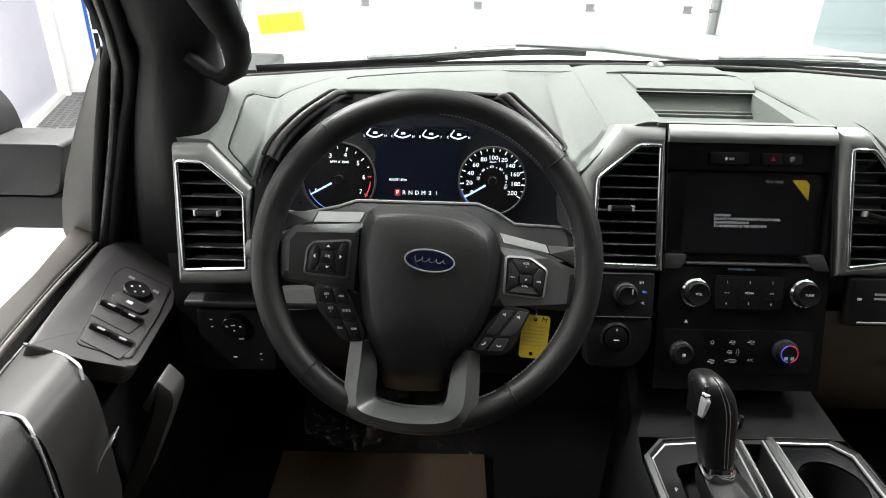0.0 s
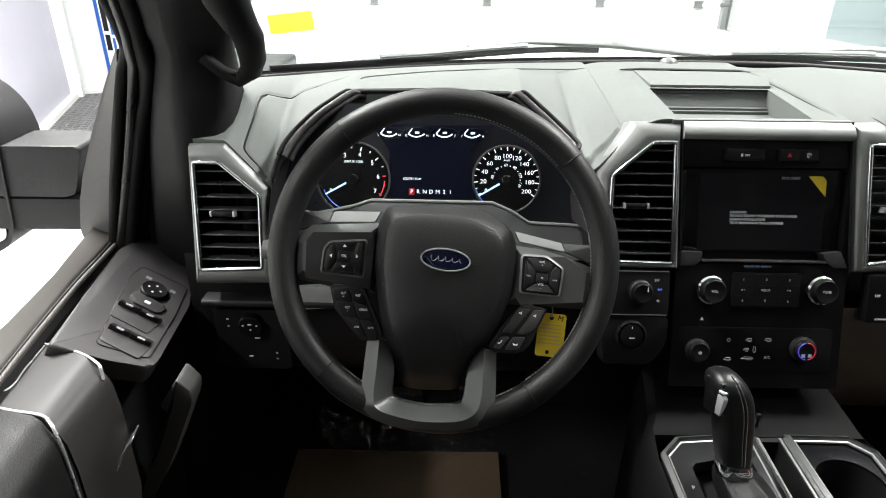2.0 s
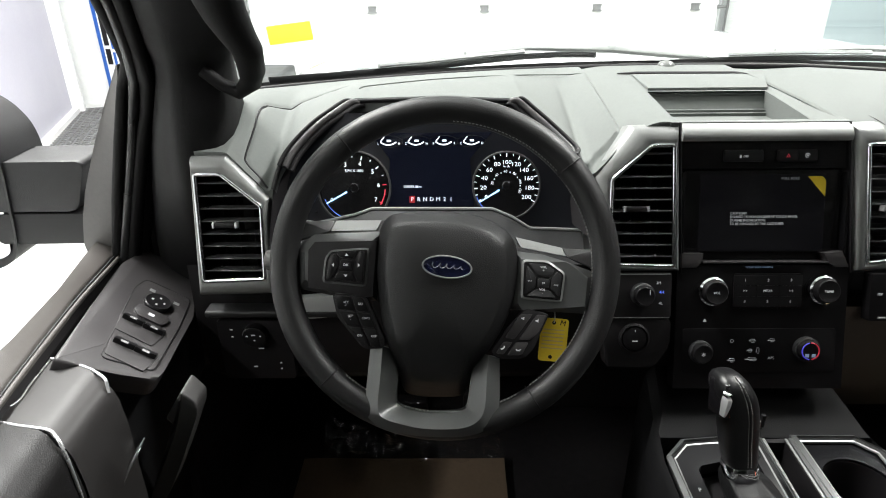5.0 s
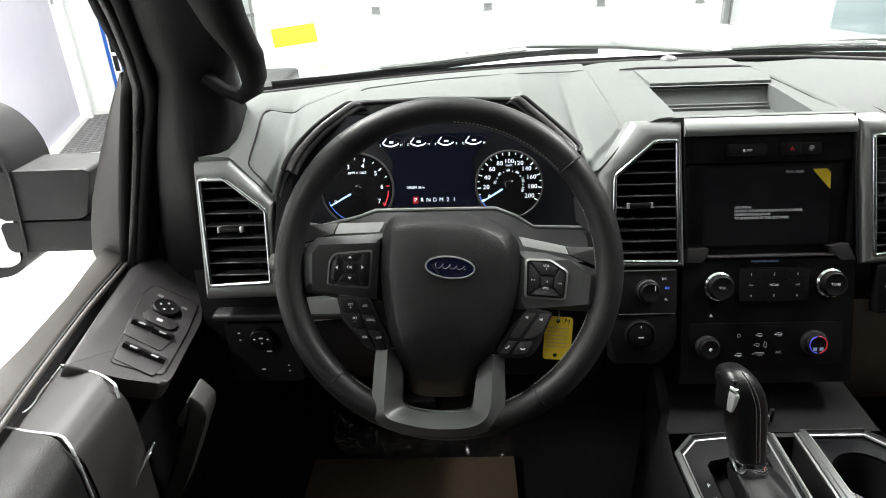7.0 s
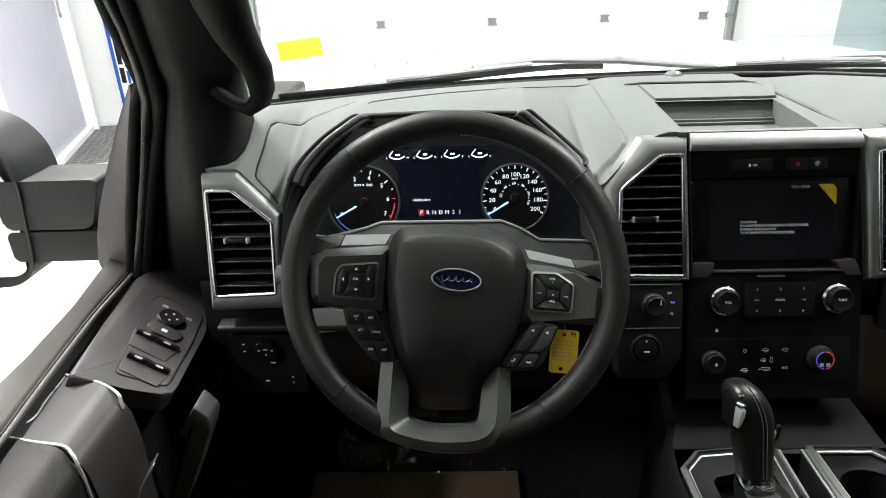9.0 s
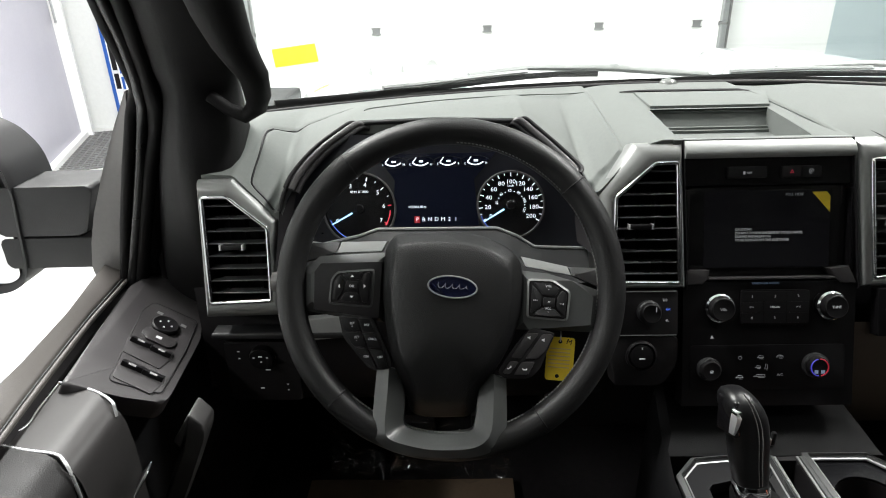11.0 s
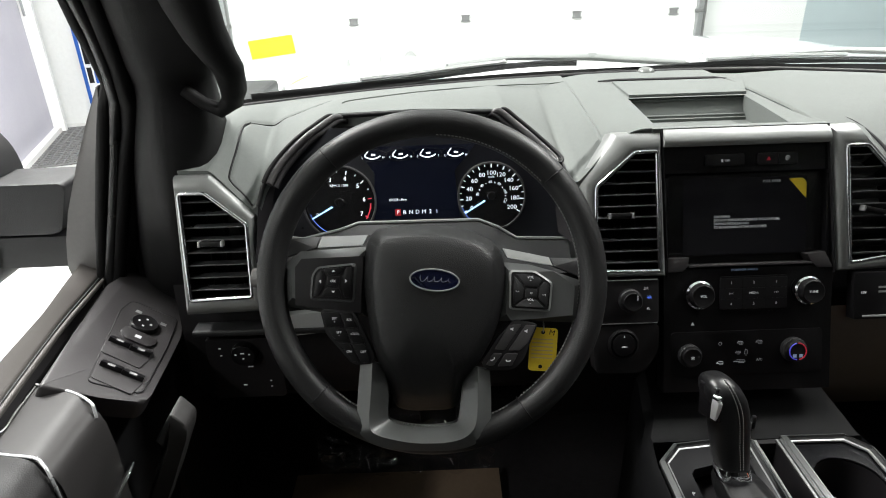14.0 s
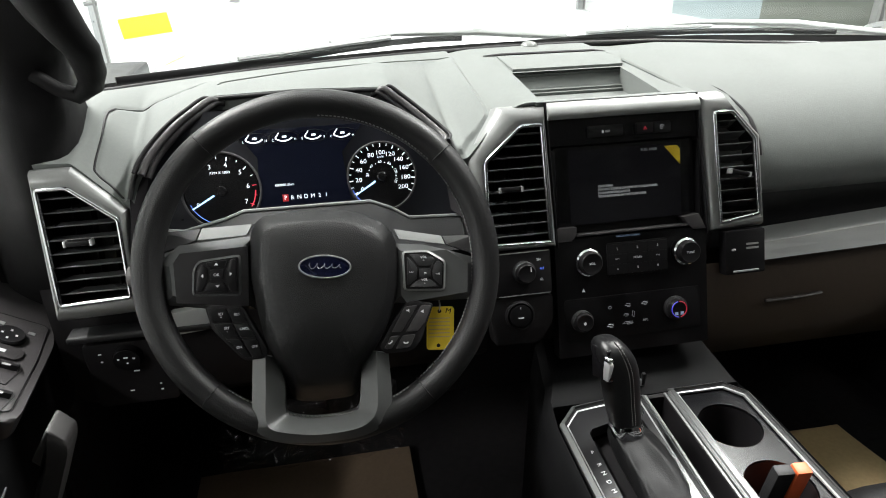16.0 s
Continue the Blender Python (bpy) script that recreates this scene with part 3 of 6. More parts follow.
def bow(p, lift):
    return (p[0], p[1] - 0.005 * max(0.0, min(1.0, (-p[1] - 0.12) / 0.04)), lift + 0.0165 * max(0.0, min(1.0, (-p[1] - 0.10) / 0.065)))


bm = bmesh.new()
loft(bm, [[bow(o, -0.016), bow(o, -0.001), bow(r_, 0.0075), bow(r_, 0.0078), bow(i_, -0.006), bow(i_, -0.020)] for o, r_, i_ in zip(fine(U_OUT), fine(U_TOP), fine(U_IN))], closed=True)
part("spoke", bm, M_SPOKE, wheel, "dark satin lower spoke with two legs", smooth=20)
bm = bmesh.new()
lathe(bm, [(0.034, -0.12), (0.036, -0.02), (0.06, -0.012), (0.06, -0.010)], 24)
part("hub", bm, M_BLACK, wheel)
# steering wheel details
SEAMS = (133.8, 44.3, 230.2, 308.4)
for deg in SEAMS:
    a = radians(deg)
    bm = bmesh.new()
    pts = [((R0 + 0.01615 * math.cos(2 * math.pi * j / 28)) * math.cos(a), OVAL * (R0 + 0.01615 * math.cos(2 * math.pi * j / 28)) * math.sin(a), 0.0178 * math.sin(2 * math.pi * j / 28)) for j in range(28)]
    tube(bm, pts, 0.0009, closed=True, n=5)
    part("seam", bm, M_BLACK, wheel, smooth=60)


def stitches(name, a0, a1, step, lift):
    bm = bmesh.new()
    d = a0
    while d < a1:
        a = radians(d)
        b = radians(d + step * 0.55)
        rr, zz = R0 + TUBE * 1.02 * math.cos(radians(lift)), 0.0175 * 1.02 * math.sin(radians(lift))
        tube(bm, [(rr * math.cos(a), OVAL * rr * math.sin(a), zz), (rr * math.cos(b), OVAL * rr * math.sin(b), zz + 0.0006)], 0.0007, n=4)
        d += step
    ob = part(name, bm, M_STITCH, wheel, "grey thread")
    ob["kind"] = "stuff"


stitches("stitching", 46, 92, 1.5, 158)
stitches("stitching", -50, 40, 1.5, 172)
stitches("stitching", 234, 304, 1.5, 160)

bm = bmesh.new()
ell = [(0.0264 * math.cos(2 * math.pi * i / 40), 0.0116 * math.sin(2 * math.pi * i / 40)) for i in range(40)]
BM = pose(0.0034, -0.0016, 0.0, 0, 0, -1.0)
prism(bm, ell, 0.02, 0.0315, 0.0006, m=BM)
badge = part("badge", bm, M_NAVY, wheel, "navy oval badge with a silver rim", smooth=40)
bm = bmesh.new()
tube(bm, [(x, y, 0.0315) for x, y in ell], 0.0009, closed=True, n=6, m=BM)
part("rim_ring", bm, M_SATIN_DARK, badge, smooth=60)
bm = bmesh.new()
tube(bm, [(-0.018 + 0.036 * i / 48 + 0.0016 * math.sin(i * 0.62 + 1), (0.0034 - 0.00003 * i) * math.sin(i * 0.62) + 0.0008, 0.0317) for i in range(49)], 0.00035, n=4, m=BM)
part("emblem", bm, M_LEDGE, badge, "silver scroll emblem", smooth=60)


def keys(parent, cells, z, material=M_BTN, gap=0.0006):
    for pts in cells:
        bm = bmesh.new()
        prism(bm, rounded(inset(pts, gap), 0.002, 2), z - 0.006, z, 0.0009)
        part("button", bm, material, parent, smooth=40)


bm = bmesh.new()
prism(bm, [(-0.149, -0.039), (-0.076, -0.043), (-0.077, 0.0205), (-0.146, 0.0130), (-0.1525, 0.003)], 0.0, 0.0092, 0.001)
part("key_panel", bm, M_BLACK, wheel, "black switch panel", smooth=40)
for pts, m_ in (([(-0.1316, -0.0298), (-0.0856, -0.0300), (-0.0862, 0.0100), (-0.1263, 0.0036), (-0.1312, -0.0044)], M_SPOKE), ([(0.087, 0.013), (0.113, 0.014), (0.132, 0.003), (0.131, -0.027), (0.089, -0.027)], M_BEZEL)):
    rp = rounded(pts, 0.003, 2)
    bm = bmesh.new()
    prism(bm, rp, 0.0, 0.0098, 0.001)
    part("key_panel", bm, M_BLACK, wheel, smooth=40)
    bm = bmesh.new()
    ring(bm, inset(rp, -0.0020), inset(rp, 0.0003), 0.0, 0.0092, 0.0108)
    part("key_frame", bm, m_, wheel, "satin silver key frame")
keys(wheel, [rect(-0.1160, -0.0155, -0.1010, -0.0035), [(-0.1215, 0.0035), (-0.0965, 0.0072), (-0.1005, -0.0025), (-0.1165, -0.0025)], [(-0.1165, -0.0165), (-0.1005, -0.0165), (-0.0965, -0.0275), (-0.1215, -0.0275)],
             [(-0.1290, -0.0050), (-0.1230, 0.0030), (-0.1175, -0.003), (-0.1175, -0.016), (-0.1228, -0.0275), (-0.1295, -0.0275)], [(-0.0995, -0.003), (-0.0955, 0.0072), (-0.0885, 0.0080), (-0.0875, -0.0278), (-0.0955, -0.0275), (-0.0995, -0.016)]], 0.0115)
keys(wheel, [rect(0.1035, -0.015, 0.1175, -0.004), [(0.091, 0.0115), (0.112, 0.012), (0.1225, 0.006), (0.1175, -0.003), (0.1035, -0.003)], [(0.1035, -0.016), (0.1175, -0.016), (0.127, -0.0255), (0.092, -0.0255)],
             [(0.0905, 0.010), (0.1025, -0.0035), (0.1025, -0.0155), (0.0905, -0.0245)], [(0.124, 0.0055), (0.1305, 0.001), (0.1295, -0.0245), (0.1185, -0.0155), (0.1185, -0.0035)]], 0.0115, M_LOWER)
for txt, x, y in (("OK", -0.1086, -0.0096),):
    words(txt, 0.0042, M_ICON, wheel, pose(x, y, 0.0118))
for x, y, a in ((-0.109, 0.0017, 4), (-0.1076, -0.0214, 184), (-0.123, -0.0107, 94), (-0.0942, -0.0085, -86)):
    bm = bmesh.new()
    prism(bm, [(-0.0022, -0.0012), (0.0022, -0.0012), (0, 0.0014)], 0.0113, 0.0118, m=pose(x, y, 0, 0, 0, a))
    part("arrow", bm, M_ICON, wheel)
words("VOL\n+", 0.0036, M_ICON, wheel, pose(0.109, 0.0062, 0.0118, 0, 0, 4))
words("VOL\n-", 0.0036, M_ICON, wheel, pose(0.110, -0.0185, 0.0118, 0, 0, 4))
words("M", 0.0032, M_ICON, wheel, pose(0.1105, -0.0095, 0.0118))
words("I<<", 0.0032, M_ICON, wheel, pose(0.0955, -0.0085, 0.0118))
words(">>I", 0.0032, M_ICON, wheel, pose(0.1245, -0.0105, 0.0118))
# lower key groups
bm = bmesh.new()
prism(bm, rounded([(-0.1215, -0.0425), (-0.1130, -0.0676), (-0.080, -0.1005), (-0.0585, -0.0975), (-0.0570, -0.0893), (-0.084, -0.0410)], 0.005, 3), -0.006, 0.009, 0.0012)
part("key_panel", bm, M_BLACK, wheel, smooth=40)
ROWS_Y, LX, MX, RX = [-0.0435, -0.0600, -0.0765, -0.0975], [-0.1195, -0.1135, -0.1010, -0.0800], [-0.0995, -0.0925, -0.0845, -0.0720], [-0.0855, -0.0765, -0.0675, -0.0600]
for i in range(3):
    # unseen overhead box with two fill lamps, added to brighten the cab
    y0, y1 = ROWS_Y[i], ROWS_Y[i + 1]
    keys(wheel, [[(LX[i], y0), (MX[i], y0), (MX[i + 1], y1), (LX[i + 1], y1)], [(MX[i], y0), (RX[i], y0), (RX[i + 1], y1), (MX[i + 1], y1)]], 0.0105)
for txt, x, y in (("SET\n+", -0.1044, -0.0524), ("RES", -0.0882, -0.0511), ("SET\n-", -0.0981, -0.0672), ("CNCL", -0.0806, -0.0661), ("ON", -0.0858, -0.0857), ("OFF", -0.0702, -0.0851)):
    words(txt, 0.0036, M_ICON, wheel, pose(x, y, 0.0108, 0, 0, 4))
bm = bmesh.new()
prism(bm, rounded([(0.0938, -0.0390), (0.0766, -0.0602), (0.060, -0.090), (0.0667, -0.0969), (0.0964, -0.0945), (0.1062, -0.0826), (0.1205, -0.0430)], 0.004, 3), -0.006, 0.0085, 0.0012)
part("key_panel", bm, M_BLACK, wheel, smooth=40)
keys(wheel, [[(0.0878, -0.0454), (0.1032, -0.0436), (0.0848, -0.0741), (0.0730, -0.0739)], [(0.1064, -0.0440), (0.1188, -0.0442), (0.1108, -0.0634), (0.1022, -0.0734), (0.0880, -0.0745)],
             [(0.0726, -0.0770), (0.0838, -0.0767), (0.0737, -0.0923), (0.0643, -0.0918)], [(0.0856, -0.0766), (0.1011, -0.0753), (0.0941, -0.0907), (0.0768, -0.0927)]], 0.0105, M_ARM)
for x, y, a in ((0.0725, -0.0843, 40), (0.0893, -0.0849, 0)):
    bm = bmesh.new()
    tube(bm, [(-0.0024, 0.0009, 0.0108), (-0.0016, -0.0005, 0.0108), (0.0016, -0.0005, 0.0108), (0.0024, 0.0009, 0.0108)], 0.0007, n=5, m=pose(x, y, 0, 0, 0, a))
    part("phone_mark", bm, M_ICON, wheel)
for x, y in ((0.0918, -0.0501), (0.1075, -0.0513)):
    bm = bmesh.new()
    prism(bm, [(-0.002, -0.0008), (-0.0006, -0.0008), (0.0012, -0.002), (0.0012, 0.002), (-0.0006, 0.0008), (-0.002, 0.0008)], 0.0104, 0.0108, m=pose(x, y, 0))
    part("voice_mark", bm, M_ICON, wheel)
# ledges between rim and pad above the spokes, and the leather roots at the rim
for sx, a, b in ((-1, [(-0.0809, 0.0325), (-0.0774, 0.0456), (-0.1304, 0.0405), (-0.1319, 0.0268)], [(-0.1332, 0.0266), (-0.1317, 0.0403), (-0.168, 0.036), (-0.172, 0.012)]), (1, [(0.0834, 0.0285), (0.0787, 0.0402), (0.1327, 0.0328), (0.1352, 0.0228)], [(0.1366, 0.0224), (0.1341, 0.0324), (0.172, 0.034), (0.174, 0.010)])):
    for pts, m_, lab in ((a, M_LEDGE, "satin grey upper ledge"), (b, M_LEATHER, "black leather root of the rim")):
        bm = bmesh.new()
        lo = [(pts[0][0], pts[0][1], -0.004), (pts[1][0], pts[1][1], -0.020), (pts[2][0], pts[2][1], -0.020), (pts[3][0], pts[3][1], -0.004)]
        loft(bm, [[(x, y, z - 0.012) for x, y, z in lo], lo], closed=True)
        part("spoke_ledge", bm, m_, wheel, lab)

# steering column, stalk
column = thing("steering_column", "black plastic steering column shroud", "steering column", plane_frame(0, 0, 1.25, TILT_W))
bm = bmesh.new()
loft(bm, [[(0.055 * math.cos(a), 0.05 * math.sin(a) - 0.005, z) for a in [2 * math.pi * i / 20 for i in range(20)]] for z in (-0.03, -0.05)] + [[(0.075 * math.cos(a), 0.062 * math.sin(a) - 0.012, z) for a in [2 * math.pi * i / 20 for i in range(20)]] for z in (-0.12, -0.26)], closed=True)
part("shroud", bm, M_BLACK, column, smooth=50)
bm = bmesh.new()
tube(bm, [(-0.05, 0.0, -0.07), (-0.12, 0.002, -0.085), (-0.19, 0.006, -0.10), (-0.222, 0.010, -0.105)], [0.007, 0.008, 0.011, 0.0125], n=14, flat=0.8)
part("stalk", bm, M_LOWER, column, "black indicator stalk", smooth=50)
bm = bmesh.new()
tube(bm, [(-0.222, 0.010, -0.105), (-0.236, 0.011, -0.106)], [0.0140, 0.0125], n=14)
part("stalk_tip", bm, M_SAIL, column, "grey ribbed stalk tip", smooth=50)

# ---- air vents ----
def span(pts, y):
    xs = []
    n = len(pts)
    for i in range(n):
        (x0, y0), (x1, y1) = pts[i], pts[(i + 1) % n]
        if (y0 - y) * (y1 - y) < 0:
            xs.append(x0 + (x1 - x0) * (y - y0) / (y1 - y0))
    return (min(xs), max(xs)) if len(xs) > 1 else None


def air_vent(frame_m, k, z_ref, inner, outer, slats, tab, droop, label):
    """A dash vent in a satin bezel; inner, outer: outlines as (x, z)."""
    loc = lambda pts: [(x, (z - z_ref) * k) for x, z in pts]
    inn, out = loc(inner), loc(outer)
    t = thing("air_vent", label, "air vent", frame_m, group="dashboard air vents")
    bm = bmesh.new()
    hole = inset(inn, -0.003)
    mix = lambda f, z: [(a[0] + (c[0] - a[0]) * f, a[1] + (c[1] - a[1]) * f, z) for a, c in zip(out, hole)]
    loft(bm, [mix(f, z) for f, z in ((0, -0.10), (0, -0.013), (0.10, -0.0065), (0.28, -0.001), (0.52, 0.0025), (0.78, 0.0038), (1, 0.002), (1, -0.02))], closed=True, caps=False)
    b = part("bezel", bm, M_BEZEL, t, "dark satin silver bezel", smooth=35)
    bm = bmesh.new()
    tube(bm, [(x, y, 0.002) for x, y in rounded(inset(inn, -0.0012), 0.004, 3)], 0.0031, closed=True, n=10)
    part("chrome_ring", bm, M_CHROME, t, "chrome surround", smooth=60)
    bm = bmesh.new()
    ring(bm, inset(inn, -0.002), inn, -0.07, -0.002)
    prism(bm, inset(inn, -0.002), -0.075, -0.07)
    part("duct", bm, M_BLACK, t)
    lo, hi = min(p[1] for p in inn), max(p[1] for p in inn)
    for i in range(slats):
        y = lo + (hi - lo) * (i + 0.75) / (slats + 0.4)
        s = span(inn, y)
        s2 = span(inn, min(hi - 0.001, y + 0.001))
        if not s or not s2:
            continue
        x0, x1 = max(s[0], s2[0]) + 0.001, min(s[1], s2[1]) - 0.001
        bm = bmesh.new()
        box(bm, (0, 0, -0.012), (x1 - x0, 0.0022, 0.022), 0.0007, m=pose((x0 + x1) / 2, y, 0, droop, 0, 0), seg=1)
        part("slat", bm, M_SLAT, t)
    for i in range(3):
        x = min(p[0] for p in inn) + (max(p[0] for p in inn) - min(p[0] for p in inn)) * (i + 1) / 4
        bm = bmesh.new()
        box(bm, (x, (lo + hi) / 2 - 0.008, -0.045), (0.0015, (hi - lo) * 0.75, 0.02))
        part("vane", bm, M_BLACK, t)
    bm = bmesh.new()
    tx, ty = tab[0], (tab[1] - z_ref) * k
    box(bm, (0, 0, 0.002), (0.030, 0.0075, 0.012), 0.0025, m=pose(tx, ty, 0, 0, 0, tab[2]))
    tb = part("tab", bm, M_BTN, t, smooth=40)
    for sx in (-1, 1):
        bm = bmesh.new()
        box(bm, (sx * 0.0158, 0, 0.0025), (0.003, 0.0085, 0.012), 0.001, m=pose(tx, ty, 0, 0, 0, tab[2]))
        part("cap", bm, M_STRIP, tb, "chrome end cap")
    return t


LV = plane_frame(0, 0.17, 1.2, 14.04)
ST_TILT = 19.29
ST = plane_frame(0, 0.17, 1.2, ST_TILT)
air_vent(LV, 1.0308, 1.2, [(-0.349, 1.293), (-0.315, 1.293), (-0.262, 1.250), (-0.263, 1.151), (-0.348, 1.148)], [(-0.358, 1.318), (-0.308, 1.319), (-0.250, 1.262), (-0.250, 1.126), (-0.360, 1.124)], 8, (-0.312, 1.226, 0), 4, "black slatted dash vent with a chrome surround and centred tab")
air_vent(ST, 1.0595, 1.2, [(0.3075, 1.324), (0.3120, 1.169), (0.224, 1.171), (0.226, 1.281), (0.279, 1.324)], [(0.3155, 1.353), (0.3235, 1.160), (0.205, 1.160), (0.1990, 1.287), (0.2470, 1.352)], 10, (0.258, 1.243, 0), 4, "black slatted dash vent beside the wheel, chrome surround")
air_vent(ST, 1.0595, 1.2, [(0.5725, 1.3235), (0.600, 1.3235), (0.6345, 1.2865), (0.6415, 1.180), (0.5805, 1.172)], [(0.5465, 1.354), (0.584, 1.355), (0.6480, 1.290), (0.6535, 1.160), (0.5605, 1.158)], 9, (0.610, 1.239, -14), -28, "black slatted passenger vent with slats turned down and a crooked tab")

# ---- centre stack ----
def sy(z):
    return (z - 1.2) * 1.0595


def panel(name, pts, z0, z1, material, parent, bevel=0.0, label="", r=0.0):
    bm = bmesh.new()
    p = [(x, sy(z)) for x, z in pts]
    prism(bm, rounded(p, r, 3) if r else p, z0, z1, bevel)
    return part(name, bm, material, parent, label, smooth=40)


def zrect(x0, z0, x1, z1):
    return [(x0, z0), (x1, z0), (x1, z1), (x0, z1)]


stack = thing("centre_stack", "gloss black centre stack fascia with satin side rails", "centre console panel", ST)
panel("fascia", zrect(0.3175, 1.295, 0.549, 1.332), -0.03, -0.004, M_PIANO, stack)
panel("fascia", zrect(0.320, 1.0, 0.558, 1.168), -0.03, -0.003, M_FASCIA, stack)
panel("recess", zrect(0.320, 1.165, 0.556, 1.297), -0.04, -0.022, M_BLACK, stack)
for x0, x1 in ((0.322, 0.3275), (0.5475, 0.553)):
    panel("rail", zrect(x0, 1.178, x1, 1.290), -0.02, -0.002, M_PIANO, stack, 0.001)
panel("corner_tab", [(0.322, 1.1655), (0.345, 1.1655), (0.353, 1.173), (0.354, 1.184), (0.322, 1.184)], -0.02, 0.001, M_ARM, stack, 0.001, "charcoal corner tab")
panel("corner_tab", [(0.556, 1.1655), (0.536, 1.1655), (0.527, 1.173), (0.520, 1.184), (0.545, 1.187)], -0.02, 0.001, M_ARM, stack, 0.001, "charcoal corner tab")
panel("lip", zrect(0.354, 1.171, 0.527, 1.1735), -0.02, 0.001, M_ARM, stack, 0.0006)
bm = bmesh.new()
xs = [0.3172 + 0.2290 * i / 6 for i in range(7)]
loft(bm, [[(x, sy(1.330), 0.006), (x, sy(1.334), 0.009), (x, sy(1.339), 0.0085), (x, sy(1.345), 0.0055), (x, sy(1.351), 0.0005), (x, sy(1.3565), -0.007), (x, sy(1.357), -0.02), (x, sy(1.33), -0.02)] for x in xs], closed=True)
part("top_band", bm, M_BAND, stack, "bright satin silver band", smooth=50)
for pts in ([(0.3155, 1.354), (0.3172, 1.354), (0.3252, 1.158), (0.3235, 1.158)], [(0.5445, 1.354), (0.5462, 1.354), (0.5605, 1.158), (0.5588, 1.158)]):
    panel("side_rail", pts, -0.02, 0.0015, M_BLACK, stack, 0.0003, "black seam")


def stack_key(x0, z0, x1, z1, lift=0.002):
    return panel("button", zrect(x0, z0, x1, z1), -0.006, lift, M_BTN, stack, 0.001, r=0.003)


stack_key(0.377, 1.3035, 0.430, 1.3185)
words("OFF", 0.0042, M_ICON, stack, pose(0.4055, sy(1.3100), 0.0024))
bm = bmesh.new()
box(bm, (0.3985, sy(1.3102), 0.0022), (0.0028, 0.0042, 0.0006), 0.001)
part("car_mark", bm, M_ICON, stack)
stack_key(0.450, 1.3035, 0.4760, 1.3185)
stack_key(0.4768, 1.3035, 0.503, 1.3185)
bm = bmesh.new()
tri = [(0.0035 * math.sin(radians(a)), 0.0035 * math.cos(radians(a))) for a in (0, 240, 120)]
ring(bm, tri, inset(tri, 0.0009), 0.002, 0.0024, m=pose(0.463, sy(1.3105), 0))
part("hazard_mark", bm, M_DIALRED, stack)
bm = bmesh.new()
tube(bm, [(0.489 + 0.003 * math.cos(a), sy(1.311) + 0.003 * math.sin(a), 0.0024) for a in [2 * math.pi * i / 14 for i in range(12)]], 0.0004, n=4)
part("start_stop_mark", bm, M_ICON, stack)
words("A", 0.004, M_ICON, stack, pose(0.489, sy(1.311), 0.0024))

screen = thing("touch_screen", "dark touch screen under a protective film with a yellow corner", "screen", ST)
bm = bmesh.new()
prism(bm, rounded([(x, sy(z)) for x, z in zrect(0.329, 1.184, 0.5455, 1.2935)], 0.003, 3), -0.022, -0.013, 0.001)
part("bezel", bm, M_PIANO, screen, smooth=40)
# weak emission stands in for the cab's faint reflection in the glass
M_DISPLAY = mat("glow_sheen_display_glass", (0.003, 0.003, 0.004), 0.11, var=0.05, rvar=0.03, emit=(0.9, 0.86, 1.0), power=0.0018)
bm = bmesh.new()
prism(bm, [(x, sy(z)) for x, z in zrect(0.350, 1.186, 0.5245, 1.2875)], -0.014, -0.0118, 0.0005)
part("display", bm, M_DISPLAY, screen)
bm = bmesh.new()
prism(bm, rounded([(x, sy(z)) for x, z in [(0.4985, 1.2845), (0.5235, 1.2575), (0.5235, 1.2790), (0.5185, 1.2845)]], 0.001, 2), -0.0118, -0.0112)
part("film_corner", bm, M_YELLOW, screen, "yellow pull corner of the film")
for i, line in enumerate(("CAUTION!!", "DO NOT TOUCH ON DISPLAY TOUCH PANEL", "DURING INSTALLATION", "TO BE REMOVED BY THE CUSTOMER")):
    words(line, 0.0050, M_ICON, screen, pose(0.3935, sy(1.2361 - 0.0047 * i), -0.0114) @ Matrix.Diagonal((0.90, 1, 1, 1)), align="LEFT", depth=0.0001)
words("PULL HERE", 0.0052, M_DIM, screen, pose(0.4745, sy(1.2815), -0.0114), depth=0.0001)

# radio
radio = thing("radio_panel", "black radio panel with two knurled knobs and number keys", "radio", ST)
bm = bmesh.new()
prism(bm, rounded([(x, sy(z)) for x, z in zrect(0.3995, 1.1095, 0.4925, 1.157)], 0.003, 3), -0.004, -0.0012, 0.0005)
part("key_plate", bm, M_FASCIA, radio, smooth=40)
for i in range(3):
    for j in range(3):
        x0, z0 = 0.3990 + 0.0318 * i, 1.1125 + 0.0143 * j
        bm = bmesh.new()
        prism(bm, rounded([(x, sy(z)) for x, z in zrect(x0, z0, x0 + 0.0314, z0 + 0.0139)], 0.001, 2), -0.003, -0.0009, 0.0003)
        part("button", bm, M_BTN, radio)
        lab = (("4", "5", "6"), ("I<<", "MEDIA", ">>I"), ("1", "2", "3"))[j][i]
        words(lab, 0.0052 if len(lab) == 1 else 0.0044, M_ICON, radio, pose(x0 + 0.0157, sy(z0 + 0.0071), -0.0007), depth=0.0001)
words("PASSENGER AIRBAG", 0.0042, M_DIMBLUE, radio, pose(0.4335, sy(1.1655), -0.0024), depth=0.0001)


